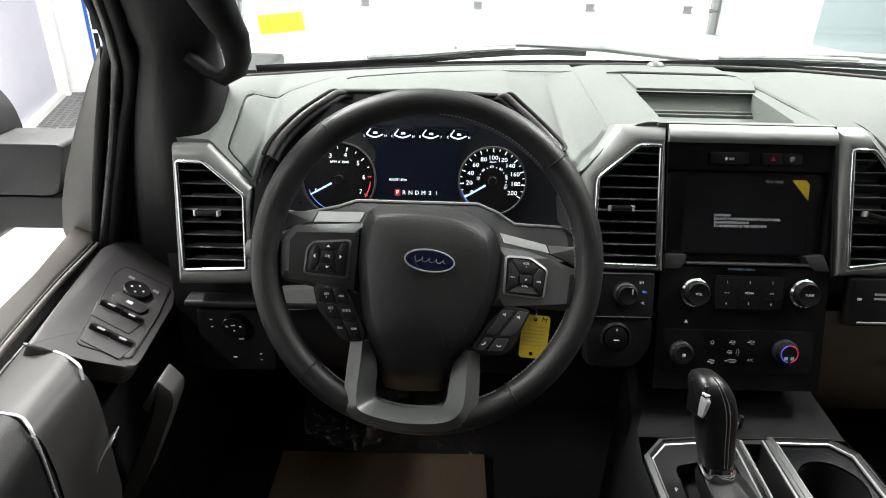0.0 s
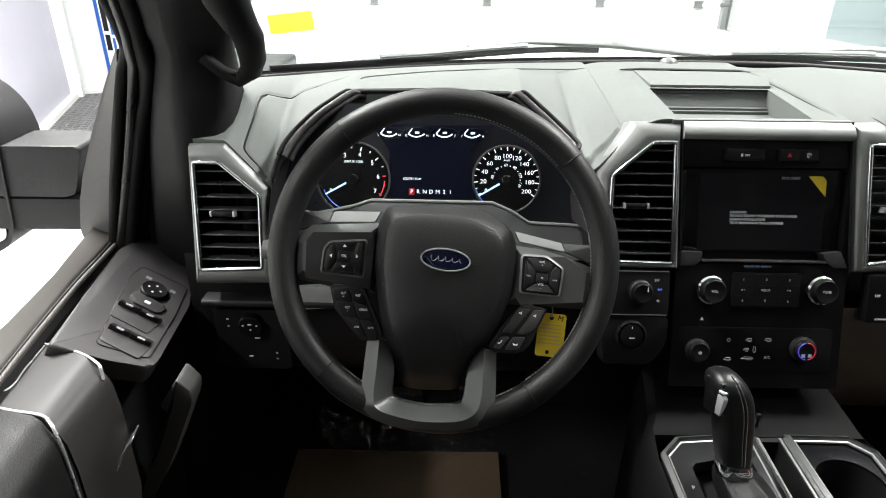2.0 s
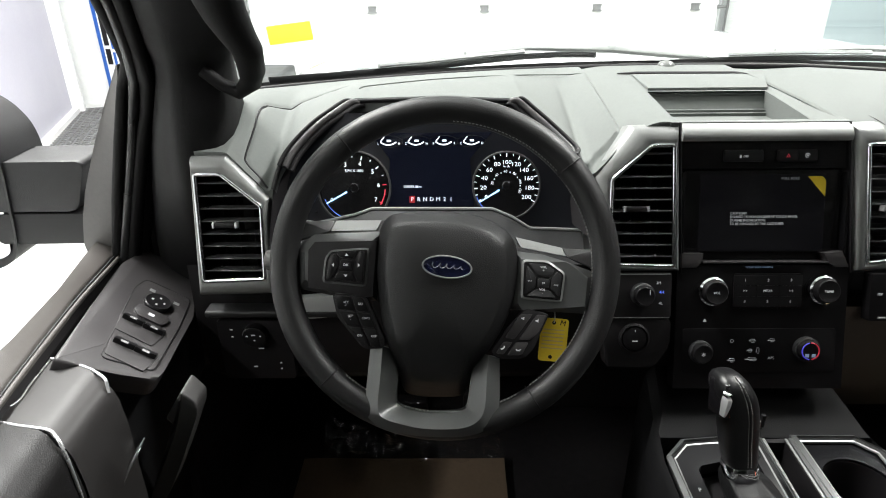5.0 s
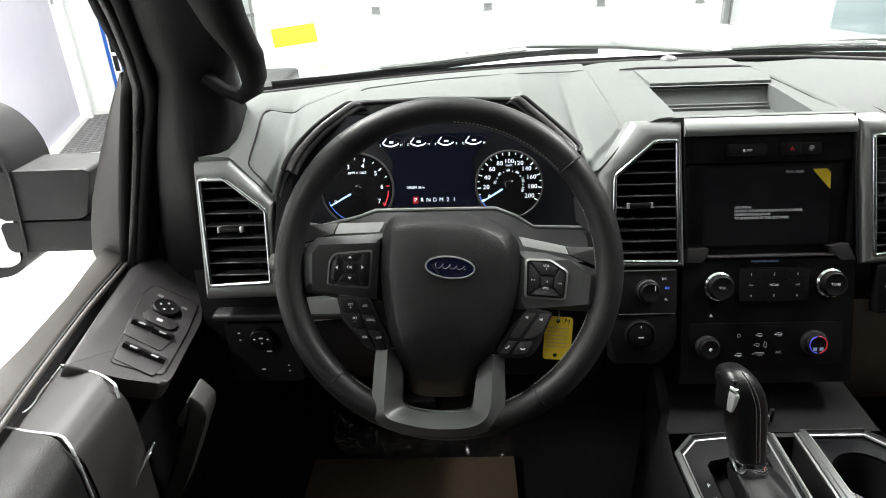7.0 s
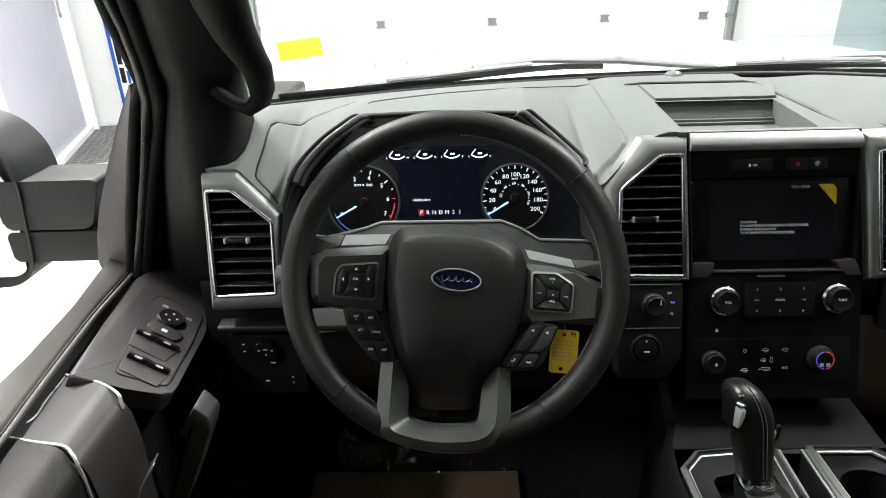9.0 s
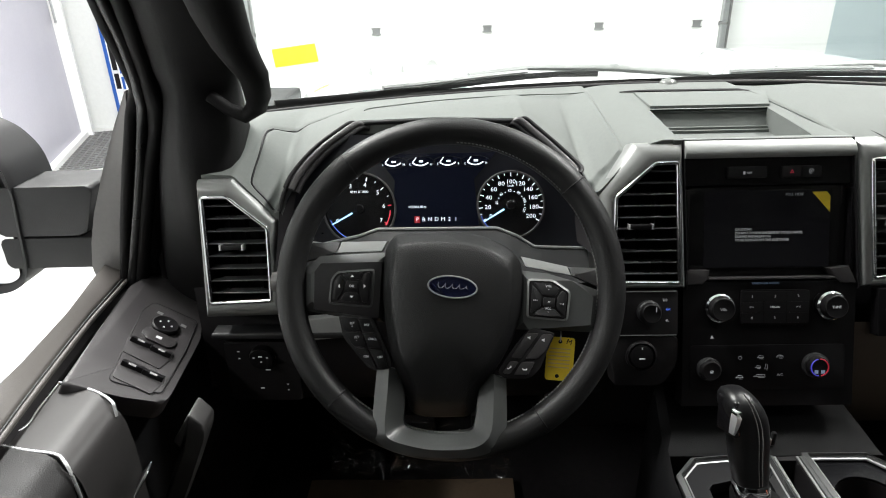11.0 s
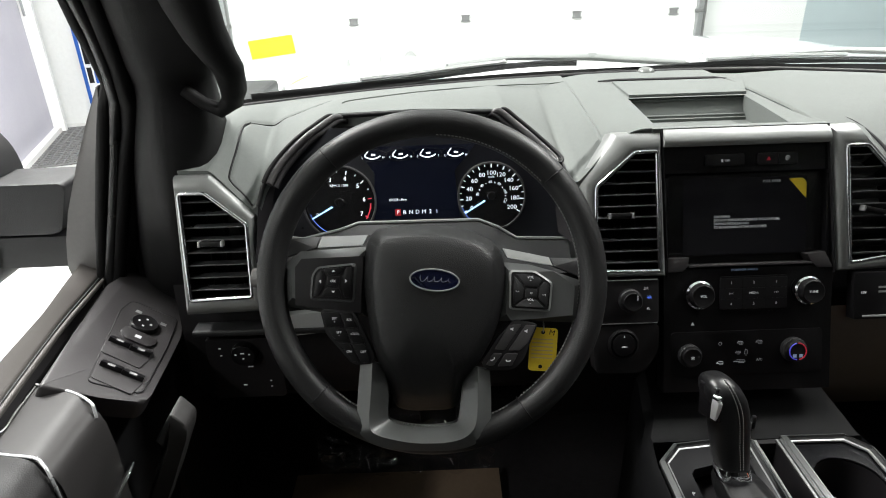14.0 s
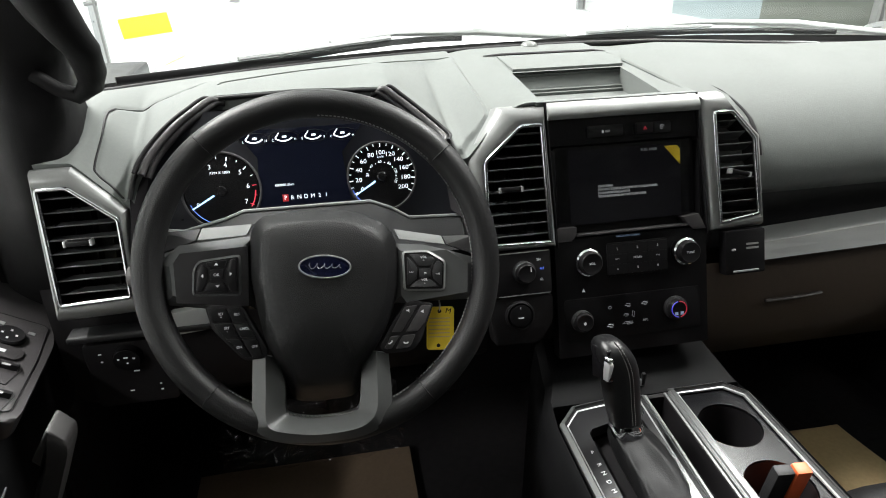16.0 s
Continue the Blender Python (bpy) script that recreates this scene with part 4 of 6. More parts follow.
def knob(parent, x, z, r, h, text="", base=0.0, rim=M_CHROME):
    bm = bmesh.new()
    c = pose(x, sy(z), base)
    lathe(bm, [(r, -0.004), (r, 0.002), (r * 0.97, h * 0.35)], 40, m=c)
    k = part("knob", bm, M_BTN, parent, smooth=30)
    bm = bmesh.new()
    ring(bm, [(r * 1.06 * math.cos(2 * math.pi * i / 40), r * 1.06 * math.sin(2 * math.pi * i / 40)) for i in range(40)], [(r * 0.93 * math.cos(2 * math.pi * i / 40), r * 0.93 * math.sin(2 * math.pi * i / 40)) for i in range(40)], 0.0, h * 0.45, h * 0.55, m=c)
    part("ring", bm, rim, k, "chrome ring", smooth=30)
    bm = bmesh.new()
    lathe(bm, [(r * 0.90, 0.0), (r * 0.88, h * 0.8), (r * 0.83, h * 0.96), (r * 0.78, h), (r * 0.70, h * 0.97)], 40, m=c)
    part("cap", bm, M_BTN, k, smooth=30)
    if text:
        words(text, 0.0048, M_ICON, k, c @ pose(0, 0, h * 0.985), depth=0.0002)
    return k


knob(radio, 0.3665, 1.1350, 0.0190, 0.022, "VOL")
knob(radio, 0.5184, 1.1366, 0.0190, 0.022, "TUNE")
bm = bmesh.new()
prism(bm, [(0.3585, sy(1.092)), (0.3635, sy(1.092)), (0.361, sy(1.0965))], -0.003, -0.0024)
part("eject_mark", bm, M_ICON, radio)

climate = thing("climate_panel", "black climate control panel with two dials and lit marks", "climate control", ST)
bm = bmesh.new()
prism(bm, rounded([(x, sy(z)) for x, z in zrect(0.330, 1.022, 0.546, 1.083)], 0.006, 3), -0.006, -0.0022, 0.0005)
part("plate", bm, M_FASCIA, climate, smooth=40)
knob(climate, 0.355, 1.052, 0.0155, 0.014, "", rim=M_LOWER)
knob(climate, 0.5026, 1.0558, 0.0168, 0.014, "", rim=M_LOWER)
words("*", 0.012, M_ICON, climate, pose(0.355, sy(1.049), 0.0142))
for a0, a1, m_ in ((100, 262, M_DIALBLUE), (-80, 90, M_DIALRED)):
    bm = bmesh.new()
    tube(bm, [(0.5026 + 0.0118 * math.cos(radians(a0 + (a1 - a0) * i / 14)), sy(1.0558) + 0.0118 * math.sin(radians(a0 + (a1 - a0) * i / 14)), 0.0142) for i in range(15)], 0.0009, n=5)
    part("dial_arc", bm, m_, climate)
for x in (0.4980, 0.5070):
    bm = bmesh.new()
    box(bm, (x, sy(1.0498), 0.0142), (0.005, 0.0045, 0.0006))
    part("degree_mark", bm, M_DIMBLUE, climate)
for x, z, w, h in ((0.400, 1.066, 0, 0), (0.4285, 1.067, 0.009, 0.0022), (0.4555, 1.0675, 0.010, 0.0022), (0.4000, 1.040, 0.010, 0.0026), (0.4255, 1.0535, 0.008, 0.002), (0.437, 1.0535, 0.004, 0.006), (0.428, 1.0415, 0.017, 0.002)):
    bm = bmesh.new()
    if w:
        tube(bm, [(x - w / 2, sy(z) - h / 2, -0.0018), (x + w / 2, sy(z) - h / 2, -0.0018), (x + w * 0.42, sy(z) + h / 2, -0.0018), (x - w * 0.2, sy(z) + h * 0.7, -0.0018)], 0.00045, closed=True, n=4)
        tube(bm, [(x - w * 0.1, sy(z) - h / 2 - 0.0018, -0.0018), (x + w * 0.4, sy(z) - h / 2 - 0.0018, -0.0018)], 0.0004, n=4)
    else:
        tube(bm, [(x + 0.0022 * math.cos(a), sy(z) + 0.0022 * math.sin(a), -0.0012) for a in [2 * math.pi * i / 14 for i in range(14)]], 0.0004, closed=True, n=4)
    part("mark", bm, M_DIM, climate)
words("A/C", 0.0052, M_DIM, climate, pose(0.456, sy(1.0425), -0.0012))

# four-wheel-drive dial and the start button
drive = thing("drive_panel", "black panel with a drive mode dial and a start button", "control panel", ST)
bm = bmesh.new()
prism(bm, rounded([(x, sy(z)) for x, z in zrect(0.214, 1.0985, 0.3115, 1.159)], 0.004, 3), -0.02, 0.002, 0.0012)
part("plate", bm, M_BLACK, drive, smooth=40)
for z in (1.1575, 1.0990):
    bm = bmesh.new()
    box(bm, (0.27, sy(z), 0.003), (0.078, 0.0012, 0.001))
    part("edge_line", bm, M_SATIN_DARK, drive)
knob(drive, 0.270, 1.1305, 0.0155, 0.018, "", 0.002, M_LOWER)
bm = bmesh.new()
box(bm, (0.276, sy(1.136), 0.0205), (0.001, 0.007, 0.0005), m=None)
part("pointer", bm, M_ICON, drive)
for txt, x, z, m_ in (("2H", 0.293, 1.1455, M_ICON), ("4H", 0.2975, 1.133, M_BLUE), ("4L", 0.2965, 1.118, M_ICON)):
    words(txt, 0.0052, m_, drive, pose(x, sy(z), 0.0024))
bm = bmesh.new()
prism(bm, rounded([(x, sy(z)) for x, z in [(0.222, 1.03), (0.29, 1.03), (0.312, 1.06), (0.3135, 1.096), (0.216, 1.096)]], 0.008, 3), -0.03, 0.0, 0.002)
part("lower_plate", bm, M_BLACK, drive, smooth=40)
bm = bmesh.new()
c = pose(0.261, sy(1.0705), 0)
lathe(bm, [(0.022, -0.002), (0.022, 0.003), (0.019, 0.005), (0.0182, 0.002), (0.0165, 0.002), (0.016, 0.0055), (0.013, 0.006)], 36, m=c)
part("start_button", bm, M_BTN, drive, "round black start button", smooth=30)
bm = bmesh.new()
box(bm, (0.261, sy(1.068), 0.0072), (0.008, 0.0016, 0.0006), 0.0002)
box(bm, (0.261, sy(1.082), 0.0072), (0.0012, 0.003, 0.0006), 0.0002)
part("mark", bm, M_ICON, drive)

outlet = thing("power_outlet_panel", "black power outlet cover under the passenger vent", "power outlet", ST)
bm = bmesh.new()
prism(bm, rounded([(x, sy(z)) for x, z in zrect(0.585, 1.094, 0.650, 1.158)], 0.003, 3), -0.012, 0.005, 0.0015)
part("cover", bm, M_BTN, outlet, smooth=40)
words("12V", 0.0048, M_ICON, outlet, pose(0.598, sy(1.130), 0.0053))
for i in range(2):
    bm = bmesh.new()
    box(bm, (0.629, sy(1.137 - 0.006 * i), 0.0053), (0.020, 0.003, 0.0004))
    part("label_bar", bm, M_STITCH, outlet)
bm = bmesh.new()
box(bm, (0.618, sy(1.0985), 0.0055), (0.042, 0.003, 0.003), 0.001)
part("latch", bm, M_SATIN_DARK, outlet)

# ---- instrument cluster ----
GT = 20.0
G = plane_frame(0, 0.22, 1.25, GT)
cluster = thing("instrument_cluster", "lit instrument cluster with two round dials and a dark display", "instrument cluster", G)


def gy(z):
    return (z - 1.25) * 1.0642


bm = bmesh.new()
prism(bm, [(x, gy(z)) for x, z in [(-0.245, 1.20), (0.192, 1.20), (0.192, 1.28), (0.10, 1.362), (-0.15, 1.362), (-0.245, 1.29)]], -0.012, -0.006)
part("face", bm, M_FACE, cluster)
M_DISP2 = mat("blue_black_display", (0.004, 0.005, 0.010), 0.12, emit=(0.10, 0.14, 0.4), power=0.009)
bm = bmesh.new()
prism(bm, [(x, gy(z)) for x, z in [(-0.088, 1.236), (0.036, 1.236), (0.03, 1.30), (0.062, 1.335), (-0.112, 1.335), (-0.085, 1.30)]], -0.006, -0.004)
part("display", bm, M_DISP2, cluster)
SP, TA = (0.0824, 1.2637), (-0.1366, 1.2617)
for (cx, cz), rr in ((SP, 0.0480), (TA, 0.0520)):
    bm = bmesh.new()
    tube(bm, [(cx + rr * math.cos(2 * math.pi * i / 56), gy(cz) + rr * math.sin(2 * math.pi * i / 56), -0.002) for i in range(56)], 0.0016, closed=True, n=8)
    part("dial_ring", bm, M_ARM, cluster, smooth=60)
    bm = bmesh.new()
    lathe(bm, [(rr - 0.0015, -0.006), (rr - 0.0015, -0.004), (rr - 0.0035, -0.0035)], 48, m=pose(cx, gy(cz), 0))
    part("dial", bm, M_PIANO, cluster)
    bm = bmesh.new()
    lathe(bm, [(0.0068, -0.004), (0.0068, -0.001), (0.0055, 0.0)], 28, m=pose(cx, gy(cz), 0))
    part("needle_hub", bm, M_PIANO, cluster, smooth=30)


def tick(cx, cz, deg, r0, r1, w, material):
    bm = bmesh.new()
    box(bm, ((r0 + r1) / 2, 0, -0.003), (r1 - r0, w, 0.0006), m=pose(cx, gy(cz), 0, 0, 0, deg))
    part("tick", bm, material, cluster)


for i in range(21):
    deg = 209 - i * 11.95
    tick(*SP, deg, 0.041 if i % 2 == 0 else 0.043, 0.0465, 0.0013 if i % 2 == 0 else 0.0009, M_GLOW)
for i, v in enumerate(range(0, 201, 20)):
    a = radians(209 - i * 23.9)
    words(str(v), 0.0086 if v else 0.0080, M_GLOW, cluster, pose(SP[0] + 0.0332 * math.cos(a), gy(SP[1]) + 0.0332 * math.sin(a), -0.003) @ Matrix.Diagonal((1.12, 1, 1, 1)), depth=0.0001)
for i, v in enumerate((20, 40, 60, 80, 100, 120)):
    a = radians(170 - i * 38)
    words(str(v), 0.0052, M_GLOW, cluster, pose(SP[0] + 0.0205 * math.cos(a), gy(SP[1]) + 0.0205 * math.sin(a), -0.003, 0, 0, 80 - i * 38), depth=0.0001)
for i in range(5):
    tick(*SP, 151 - i * 38, 0.0190, 0.0205, 0.0012, M_GLOW)
words("km/h", 0.0046, M_GLOW, cluster, pose(SP[0], gy(SP[1]) + 0.0275, -0.003), depth=0.0001)
for i in range(7, 15):
    deg = 216 - i * 17.5
    tick(*TA, deg, 0.041 if i % 2 == 0 else 0.0435, 0.0465, 0.0015 if i % 2 == 0 else 0.0010, M_GLOW if i < 12 else M_RED)
for v in range(3, 8):
    a = radians(216 - v * 35.0)
    words(str(v), 0.0092, M_GLOW, cluster, pose(TA[0] + 0.0353 * math.cos(a), gy(TA[1]) + 0.0353 * math.sin(a), -0.003), depth=0.0001)
words("0", 0.0078, M_GLOW, cluster, pose(TA[0] + 0.037 * math.cos(radians(207)), gy(TA[1]) + 0.037 * math.sin(radians(207)), -0.003), depth=0.0001)
bm = bmesh.new()
tube(bm, [(TA[0] + 0.0445 * math.cos(radians(d)), gy(TA[1]) + 0.0445 * math.sin(radians(d)), -0.003) for d in range(-33, 0, 3)], 0.0009, n=5)
part("red_zone", bm, M_RED, cluster)
words("RPM X 1000", 0.0052, M_GLOW, cluster, pose(TA[0], gy(TA[1]) + 0.0245, -0.003), depth=0.0001)
for (cx, cz), deg in ((SP, 211), (TA, 209)):
    bm = bmesh.new()
    prism(bm, [(0.0118, -0.0012), (0.0455, -0.0008), (0.0455, 0.0008), (0.0118, 0.0012)], 0.001, 0.0018, m=pose(cx, gy(cz), 0, 0, 0, deg))
    part("needle", bm, M_NEEDLE, cluster, "lit blue-white needle")
    # thin glowing arc drawn for the blue bloom round the needle
    bm = bmesh.new()
    tube(bm, [(cx + 0.0455 * math.cos(radians(d)), gy(cz) + 0.0455 * math.sin(radians(d)), -0.002) for d in range(200, 250, 6)], 0.00045, n=4)
    part("bloom_arc", bm, M_BLUE, cluster)
for i in range(4):
    x = -0.0868 + 0.0396 * i
    bm = bmesh.new()
    tube(bm, [(x - 0.0115 + 0.023 * j / 10, gy(1.3222) - 0.0035 + 0.0042 * ((j - 5) / 5) ** 2, -0.0035) for j in range(11)], 0.0010, n=4)
    g = part("gauge_arc", bm, M_GLOW, cluster)
    words("LCEC"[i], 0.0048, M_GLOW, cluster, pose(x - 0.0145, gy(1.3206), -0.0035))
    words("HHFH"[i], 0.0048, M_GLOW, cluster, pose(x + 0.0155, gy(1.3206), -0.0035))
    bm = bmesh.new()
    box(bm, (x + 0.001, gy(1.3245), -0.0035), (0.006, 0.0028, 0.0006), 0.0004)
    part("gauge_mark", bm, M_GLOW, cluster)
    bm = bmesh.new()
    prism(bm, [(-0.001, -0.004), (0.001, -0.004), (0.0006, 0.0045), (-0.0006, 0.0045)], -0.0034, -0.0028, m=pose(x - 0.0085, gy(1.3265), 0, 0, 0, -38))
    part("gauge_needle", bm, M_GLOW, cluster)
    bm = bmesh.new()
    ring(bm, [(x + 0.021 * math.cos(2 * math.pi * j / 24), gy(1.3235) + 0.0085 * math.sin(2 * math.pi * j / 24)) for j in range(24)], [(x + 0.0205 * math.cos(2 * math.pi * j / 24), gy(1.3235) + 0.008 * math.sin(2 * math.pi * j / 24)) for j in range(24)], -0.006, -0.0034)
    part("gauge_rim", bm, M_PAD, cluster)
for i, ch in enumerate("PRNDM21"):
    words(ch, 0.0082, M_GLOW, cluster, pose(-0.0530 + 0.00928 * i, gy(1.2458), -0.0028), depth=0.0002)
bm = bmesh.new()
box(bm, (-0.0532, gy(1.2458), -0.0040), (0.0080, 0.0098, 0.0012), 0.0004)
part("gear_highlight", bm, mat("dim_red_gear_light", (0.3, 0.01, 0.01), 0.5, emit=(1.0, 0.02, 0.05), power=0.13), cluster, "red lit box behind the letter")
words("000081.8km", 0.0052, M_GLOW, cluster, pose(-0.0526, gy(1.2630), -0.0032), depth=0.0001)
# hood round the cluster
bm = bmesh.new()
LIP = [(-0.247, 0.150, 1.205)] + [(x, y, z - 0.004) for x, y, z in FRONT if -0.246 < x < 0.19] + [(0.191, 0.150, 1.215)]
back = [(x * 0.93 - 0.002, y + 0.05, z - 0.012 if z > 1.25 else z) for x, y, z in LIP]
loft(bm, [LIP, back])
part("hood_lining", bm, M_BLACK, cluster, m=G.inverted(), smooth=40)
bm = bmesh.new()
tube(bm, LIP[1:-1], 0.0035, n=8)
part("hood_lip", bm, M_LOWER, cluster, "black moulded lip", m=G.inverted(), smooth=60)
bm = bmesh.new()
LOW = [(-0.235, 1.222), (-0.19, 1.215), (-0.135, 1.226), (-0.110, 1.234), (0.062, 1.233), (0.09, 1.222), (0.115, 1.207), (0.19, 1.204)]
loft(bm, [[(x, gy(z), 0.004) for x, z in LOW], [(x, gy(z) - 0.004, 0.008) for x, z in LOW], [(x, gy(1.16), 0.03) for x, z in LOW]])
part("lower_shroud", bm, M_LOWER, cluster, smooth=40)
bm = bmesh.new()
tube(bm, [(x, gy(z), 0.006) for x, z in LOW], 0.0022, n=6)
part("lower_edge", bm, M_SATIN_DARK, cluster, smooth=40)

# ---- yellow tag on the column ----
tag = thing("hang_tag", "yellow card tag hanging by a wire loop from the column", "tag", plane_frame(0.118, -0.0335, 1.176, 22, -5))
bm = bmesh.new()
prism(bm, rounded(rect(-0.0155, -0.0255, 0.0155, 0.0235), 0.004, 3), 0, 0.0008)
part("card", bm, M_YELLOW, tag)
for y in (0.0185, -0.0205):
    bm = bmesh.new()
    lathe(bm, [(0.0022, 0.0), (0.0022, 0.0012)], 16, m=pose(-0.001 if y > 0 else -0.002, y, 0))
    part("hole", bm, M_BLACK, tag)
for i in range(6):
    bm = bmesh.new()
    box(bm, (-0.001, 0.0105 - 0.0042 * i, 0.0010), (0.024, 0.0011, 0.0003))
    part("print_bar", bm, M_TAN, tag)
words("M", 0.0085, M_BLACK, tag, pose(0.009, 0.0185, 0.001, 0, 0, -12))
bm = bmesh.new()
tube(bm, [(-0.001, 0.0185, 0.001), (-0.0005, 0.025, 0.0), (0.0, 0.032, -0.012), (-0.012, 0.03, -0.06)], 0.0009, n=5)
part("wire", bm, M_STEEL, tag)

# ---- dash trims, light switch ----
bm = bmesh.new()
prism(bm, rounded([(-0.232, 1.100), (-0.150, 1.106), (-0.146, 1.070), (-0.228, 1.063)], 0.006, 3), 0, 0.012, 0.002, m=pose(0, 0.198, 0, 90, 0, 0))
part("trim_end", bm, M_SATIN, dash, "satin silver end of the trim strip", smooth=40)
light_switch = thing("light_switch_panel", "black headlight switch panel with white marks", "light switch", pose(0, 0.208, 0, 90, 0, 0))
bm = bmesh.new()
prism(bm, rounded([(-0.365, 0.94), (-0.25, 0.94), (-0.25, 1.052), (-0.365, 1.052)], 0.008, 3), -0.01, 0.006, 0.002)
part("plate", bm, M_BLACK, light_switch, smooth=40)
bm = bmesh.new()
lathe(bm, [(0.0195, 0.0), (0.0195, 0.010), (0.018, 0.015), (0.014, 0.016)], 36, m=pose(-0.3045, 1.028, 0.004))
k = part("dial", bm, M_BTN, light_switch, smooth=30)
bm = bmesh.new()
tube(bm, [(-0.3045 + 0.0185 * math.cos(radians(d)), 1.028 + 0.0185 * math.sin(radians(d)), 0.0185) for d in range(50, 136, 6)], 0.0013, n=6)
part("dial_edge", bm, M_CHROME, k, "chrome edge", smooth=40)
for x, z, w in ((-0.315, 1.032, 0.003), (-0.3045, 1.034, 0.006), (-0.294, 1.032, 0.003), (-0.304, 1.0245, 0.0025)):
    bm = bmesh.new()
    box(bm, (x, z, 0.0203), (w, 0.0020, 0.0006))
    part("mark", bm, M_ICON, k)
for x, z, w in ((-0.343, 1.035, 0.004), (-0.343, 1.022, 0.003), (-0.300, 1.000, 0.008), (-0.314, 0.965, 0.006), (-0.272, 0.972, 0.003), (-0.272, 0.961, 0.003)):
    bm = bmesh.new()
    box(bm, (x, z, 0.0063), (w, 0.0018, 0.0006))
    part("mark", bm, M_ICON, light_switch)
# shaped panels on the driver's pad: a groove round a flat field, and the ridge beside the centre stack
TONGUES = ([(-0.2357, 0.205, 1.307), (-0.2292, 0.218, 1.3199), (-0.2152, 0.235, 1.3359), (-0.1923, 0.252, 1.3554), (-0.1695, 0.268, 1.3689), (-0.1509, 0.285, 1.3777), (-0.1394, 0.290, 1.3763)],
           [(0.1757, 0.210, 1.3183), (0.1799, 0.222, 1.3227), (0.1683, 0.240, 1.3325), (0.1465, 0.260, 1.3498), (0.1238, 0.277, 1.3667), (0.1066, 0.287, 1.3789), (0.0963, 0.290, 1.3743)])
# black tubes put the grooves' shade on both sides of the bead
for sg, line in zip((1, -1), TONGUES):
    for dx, dz, r, m_, lab in ((0.0, -0.0042, 0.0026, M_BLACK, ""), (0.0085, -0.0075, 0.0050, M_ARM, "charcoal bead along the cluster hood"), (0.0165, -0.0125, 0.0040, M_BLACK, "")):
        bm = bmesh.new()
        tube(bm, [(x + sg * dx, y, z + dz) for x, y, z in fine(line, 5)], r, n=10)
        part("hood_bead" if lab else "painted_groove", bm, m_, dash, lab, smooth=60)
# black tubes darken the moulded groove in place of its shade
for line, r in ((GROOVE[2:], 0.0017), (GROOVE[:3], 0.0009)):
    pts = []
    for x, y in fine([Vector(p) for p in line], 6):
        y1, z1 = front_edge(x)
        p = top_left(x, min(1.0, (wind_y(x) - y) / (wind_y(x) - y1)))
        pts.append((p[0], p[1], p[2] + 0.0006))
    bm = bmesh.new()
    tube(bm, pts, r, n=6)
    part("painted_groove", bm, M_BLACK, dash)
bm = bmesh.new()
tube(bm, [(x, wind_y(x) + 0.002, 1.362 - (0.02 * (x - 0.65) / 0.6 if x > 0.65 else 0)) for x in [-0.36 + 1.6 * i / 30 for i in range(31)]], 0.006, n=8)
part("rear_edge", bm, M_BLACK, dash, "black edge under the windscreen", smooth=60)
bm = bmesh.new()
lathe(bm, [(0.018, -0.01), (0.017, 0.003), (0.012, 0.009), (0.005, 0.011)], 24, m=pose(0.408, 0.60, 1.362))
tagged(part("light_sensor", bm, mat("grey_sensor_dome", (0.16, 0.165, 0.16), 0.25, var=0.05), smooth=60), "small grey domed light sensor on the dashboard", "sensor")
# tray lid behind the opening and its lit front edge
bm = bmesh.new()
prism(bm, [(0.315, 0.386), (0.503, 0.386), (0.545, 0.497), (0.318, 0.502)], 1.335, 1.3675, 0.002)
part("tray_lid", bm, M_SOFT, dash, "flat grey lid", smooth=40)
# black tube drawn for the shaded edge behind the lid
bm = bmesh.new()
tube(bm, [(0.296, 0.512, 1.3665), (0.330, 0.514, 1.3675), (0.500, 0.508, 1.3675), (0.515, 0.492, 1.3672)], [0.002, 0.0042, 0.0042, 0.004], n=8, flat=0.5)
part("painted_groove", bm, M_BLACK, dash, smooth=60)
# darker flat tube stands in for the shading of a concave channel
bm = bmesh.new()
tube(bm, [(0.515, 0.492, 1.3670), (0.522, 0.40, 1.3645), (0.530, 0.3075, 1.3600), (0.537, 0.238, 1.3530)], [0.004, 0.005, 0.0055, 0.003], n=8, flat=0.35)
part("painted_groove", bm, M_SOFT_DARK, dash, "darker strip drawn for the shaded channel by the lid", smooth=60)

# ---- centre console ----
console = thing("centre_console", "dark plastic centre console with chrome framed shifter and cup holders", "centre console")
CZ = 0.945
bm = bmesh.new()
loft(bm, [[(x0, y, 0.5), (x0 + 0.005, y, z - 0.06), (x0 + 0.010, y, z - 0.012), (x0 + 0.022, y, z), (x0 + 0.026, y, z - d), (x1 - 0.018, y, z - d), (x1 - 0.014, y, z), (x1 - 0.008, y, z - 0.012), (x1 - 0.004, y, z - 0.06), (x1, y, 0.5)] for x0, x1, y, z, d in
          ((0.272, 0.622, -0.62, CZ - 0.004, 0.0), (0.272, 0.622, -0.43, CZ - 0.004, 0.0), (0.272, 0.622, -0.425, CZ - 0.004, 0.1), (0.270, 0.618, 0.02, CZ - 0.004, 0.1), (0.276, 0.610, 0.062, CZ - 0.004, 0.1), (0.277, 0.609, 0.066, CZ - 0.004, 0.0), (0.278, 0.608, 0.077, CZ - 0.004, 0.0), (0.288, 0.598, 0.10, CZ + 0.010, 0.0), (0.30, 0.586, 0.19, CZ + 0.030, 0.0))], closed=True)
part("body", bm, mat("black_console_plastic", (0.005, 0.005, 0.0055), 0.62, spec=0.13, var=0.12, bump=0.2, bscale=800, grain="leather"), console, smooth=40)
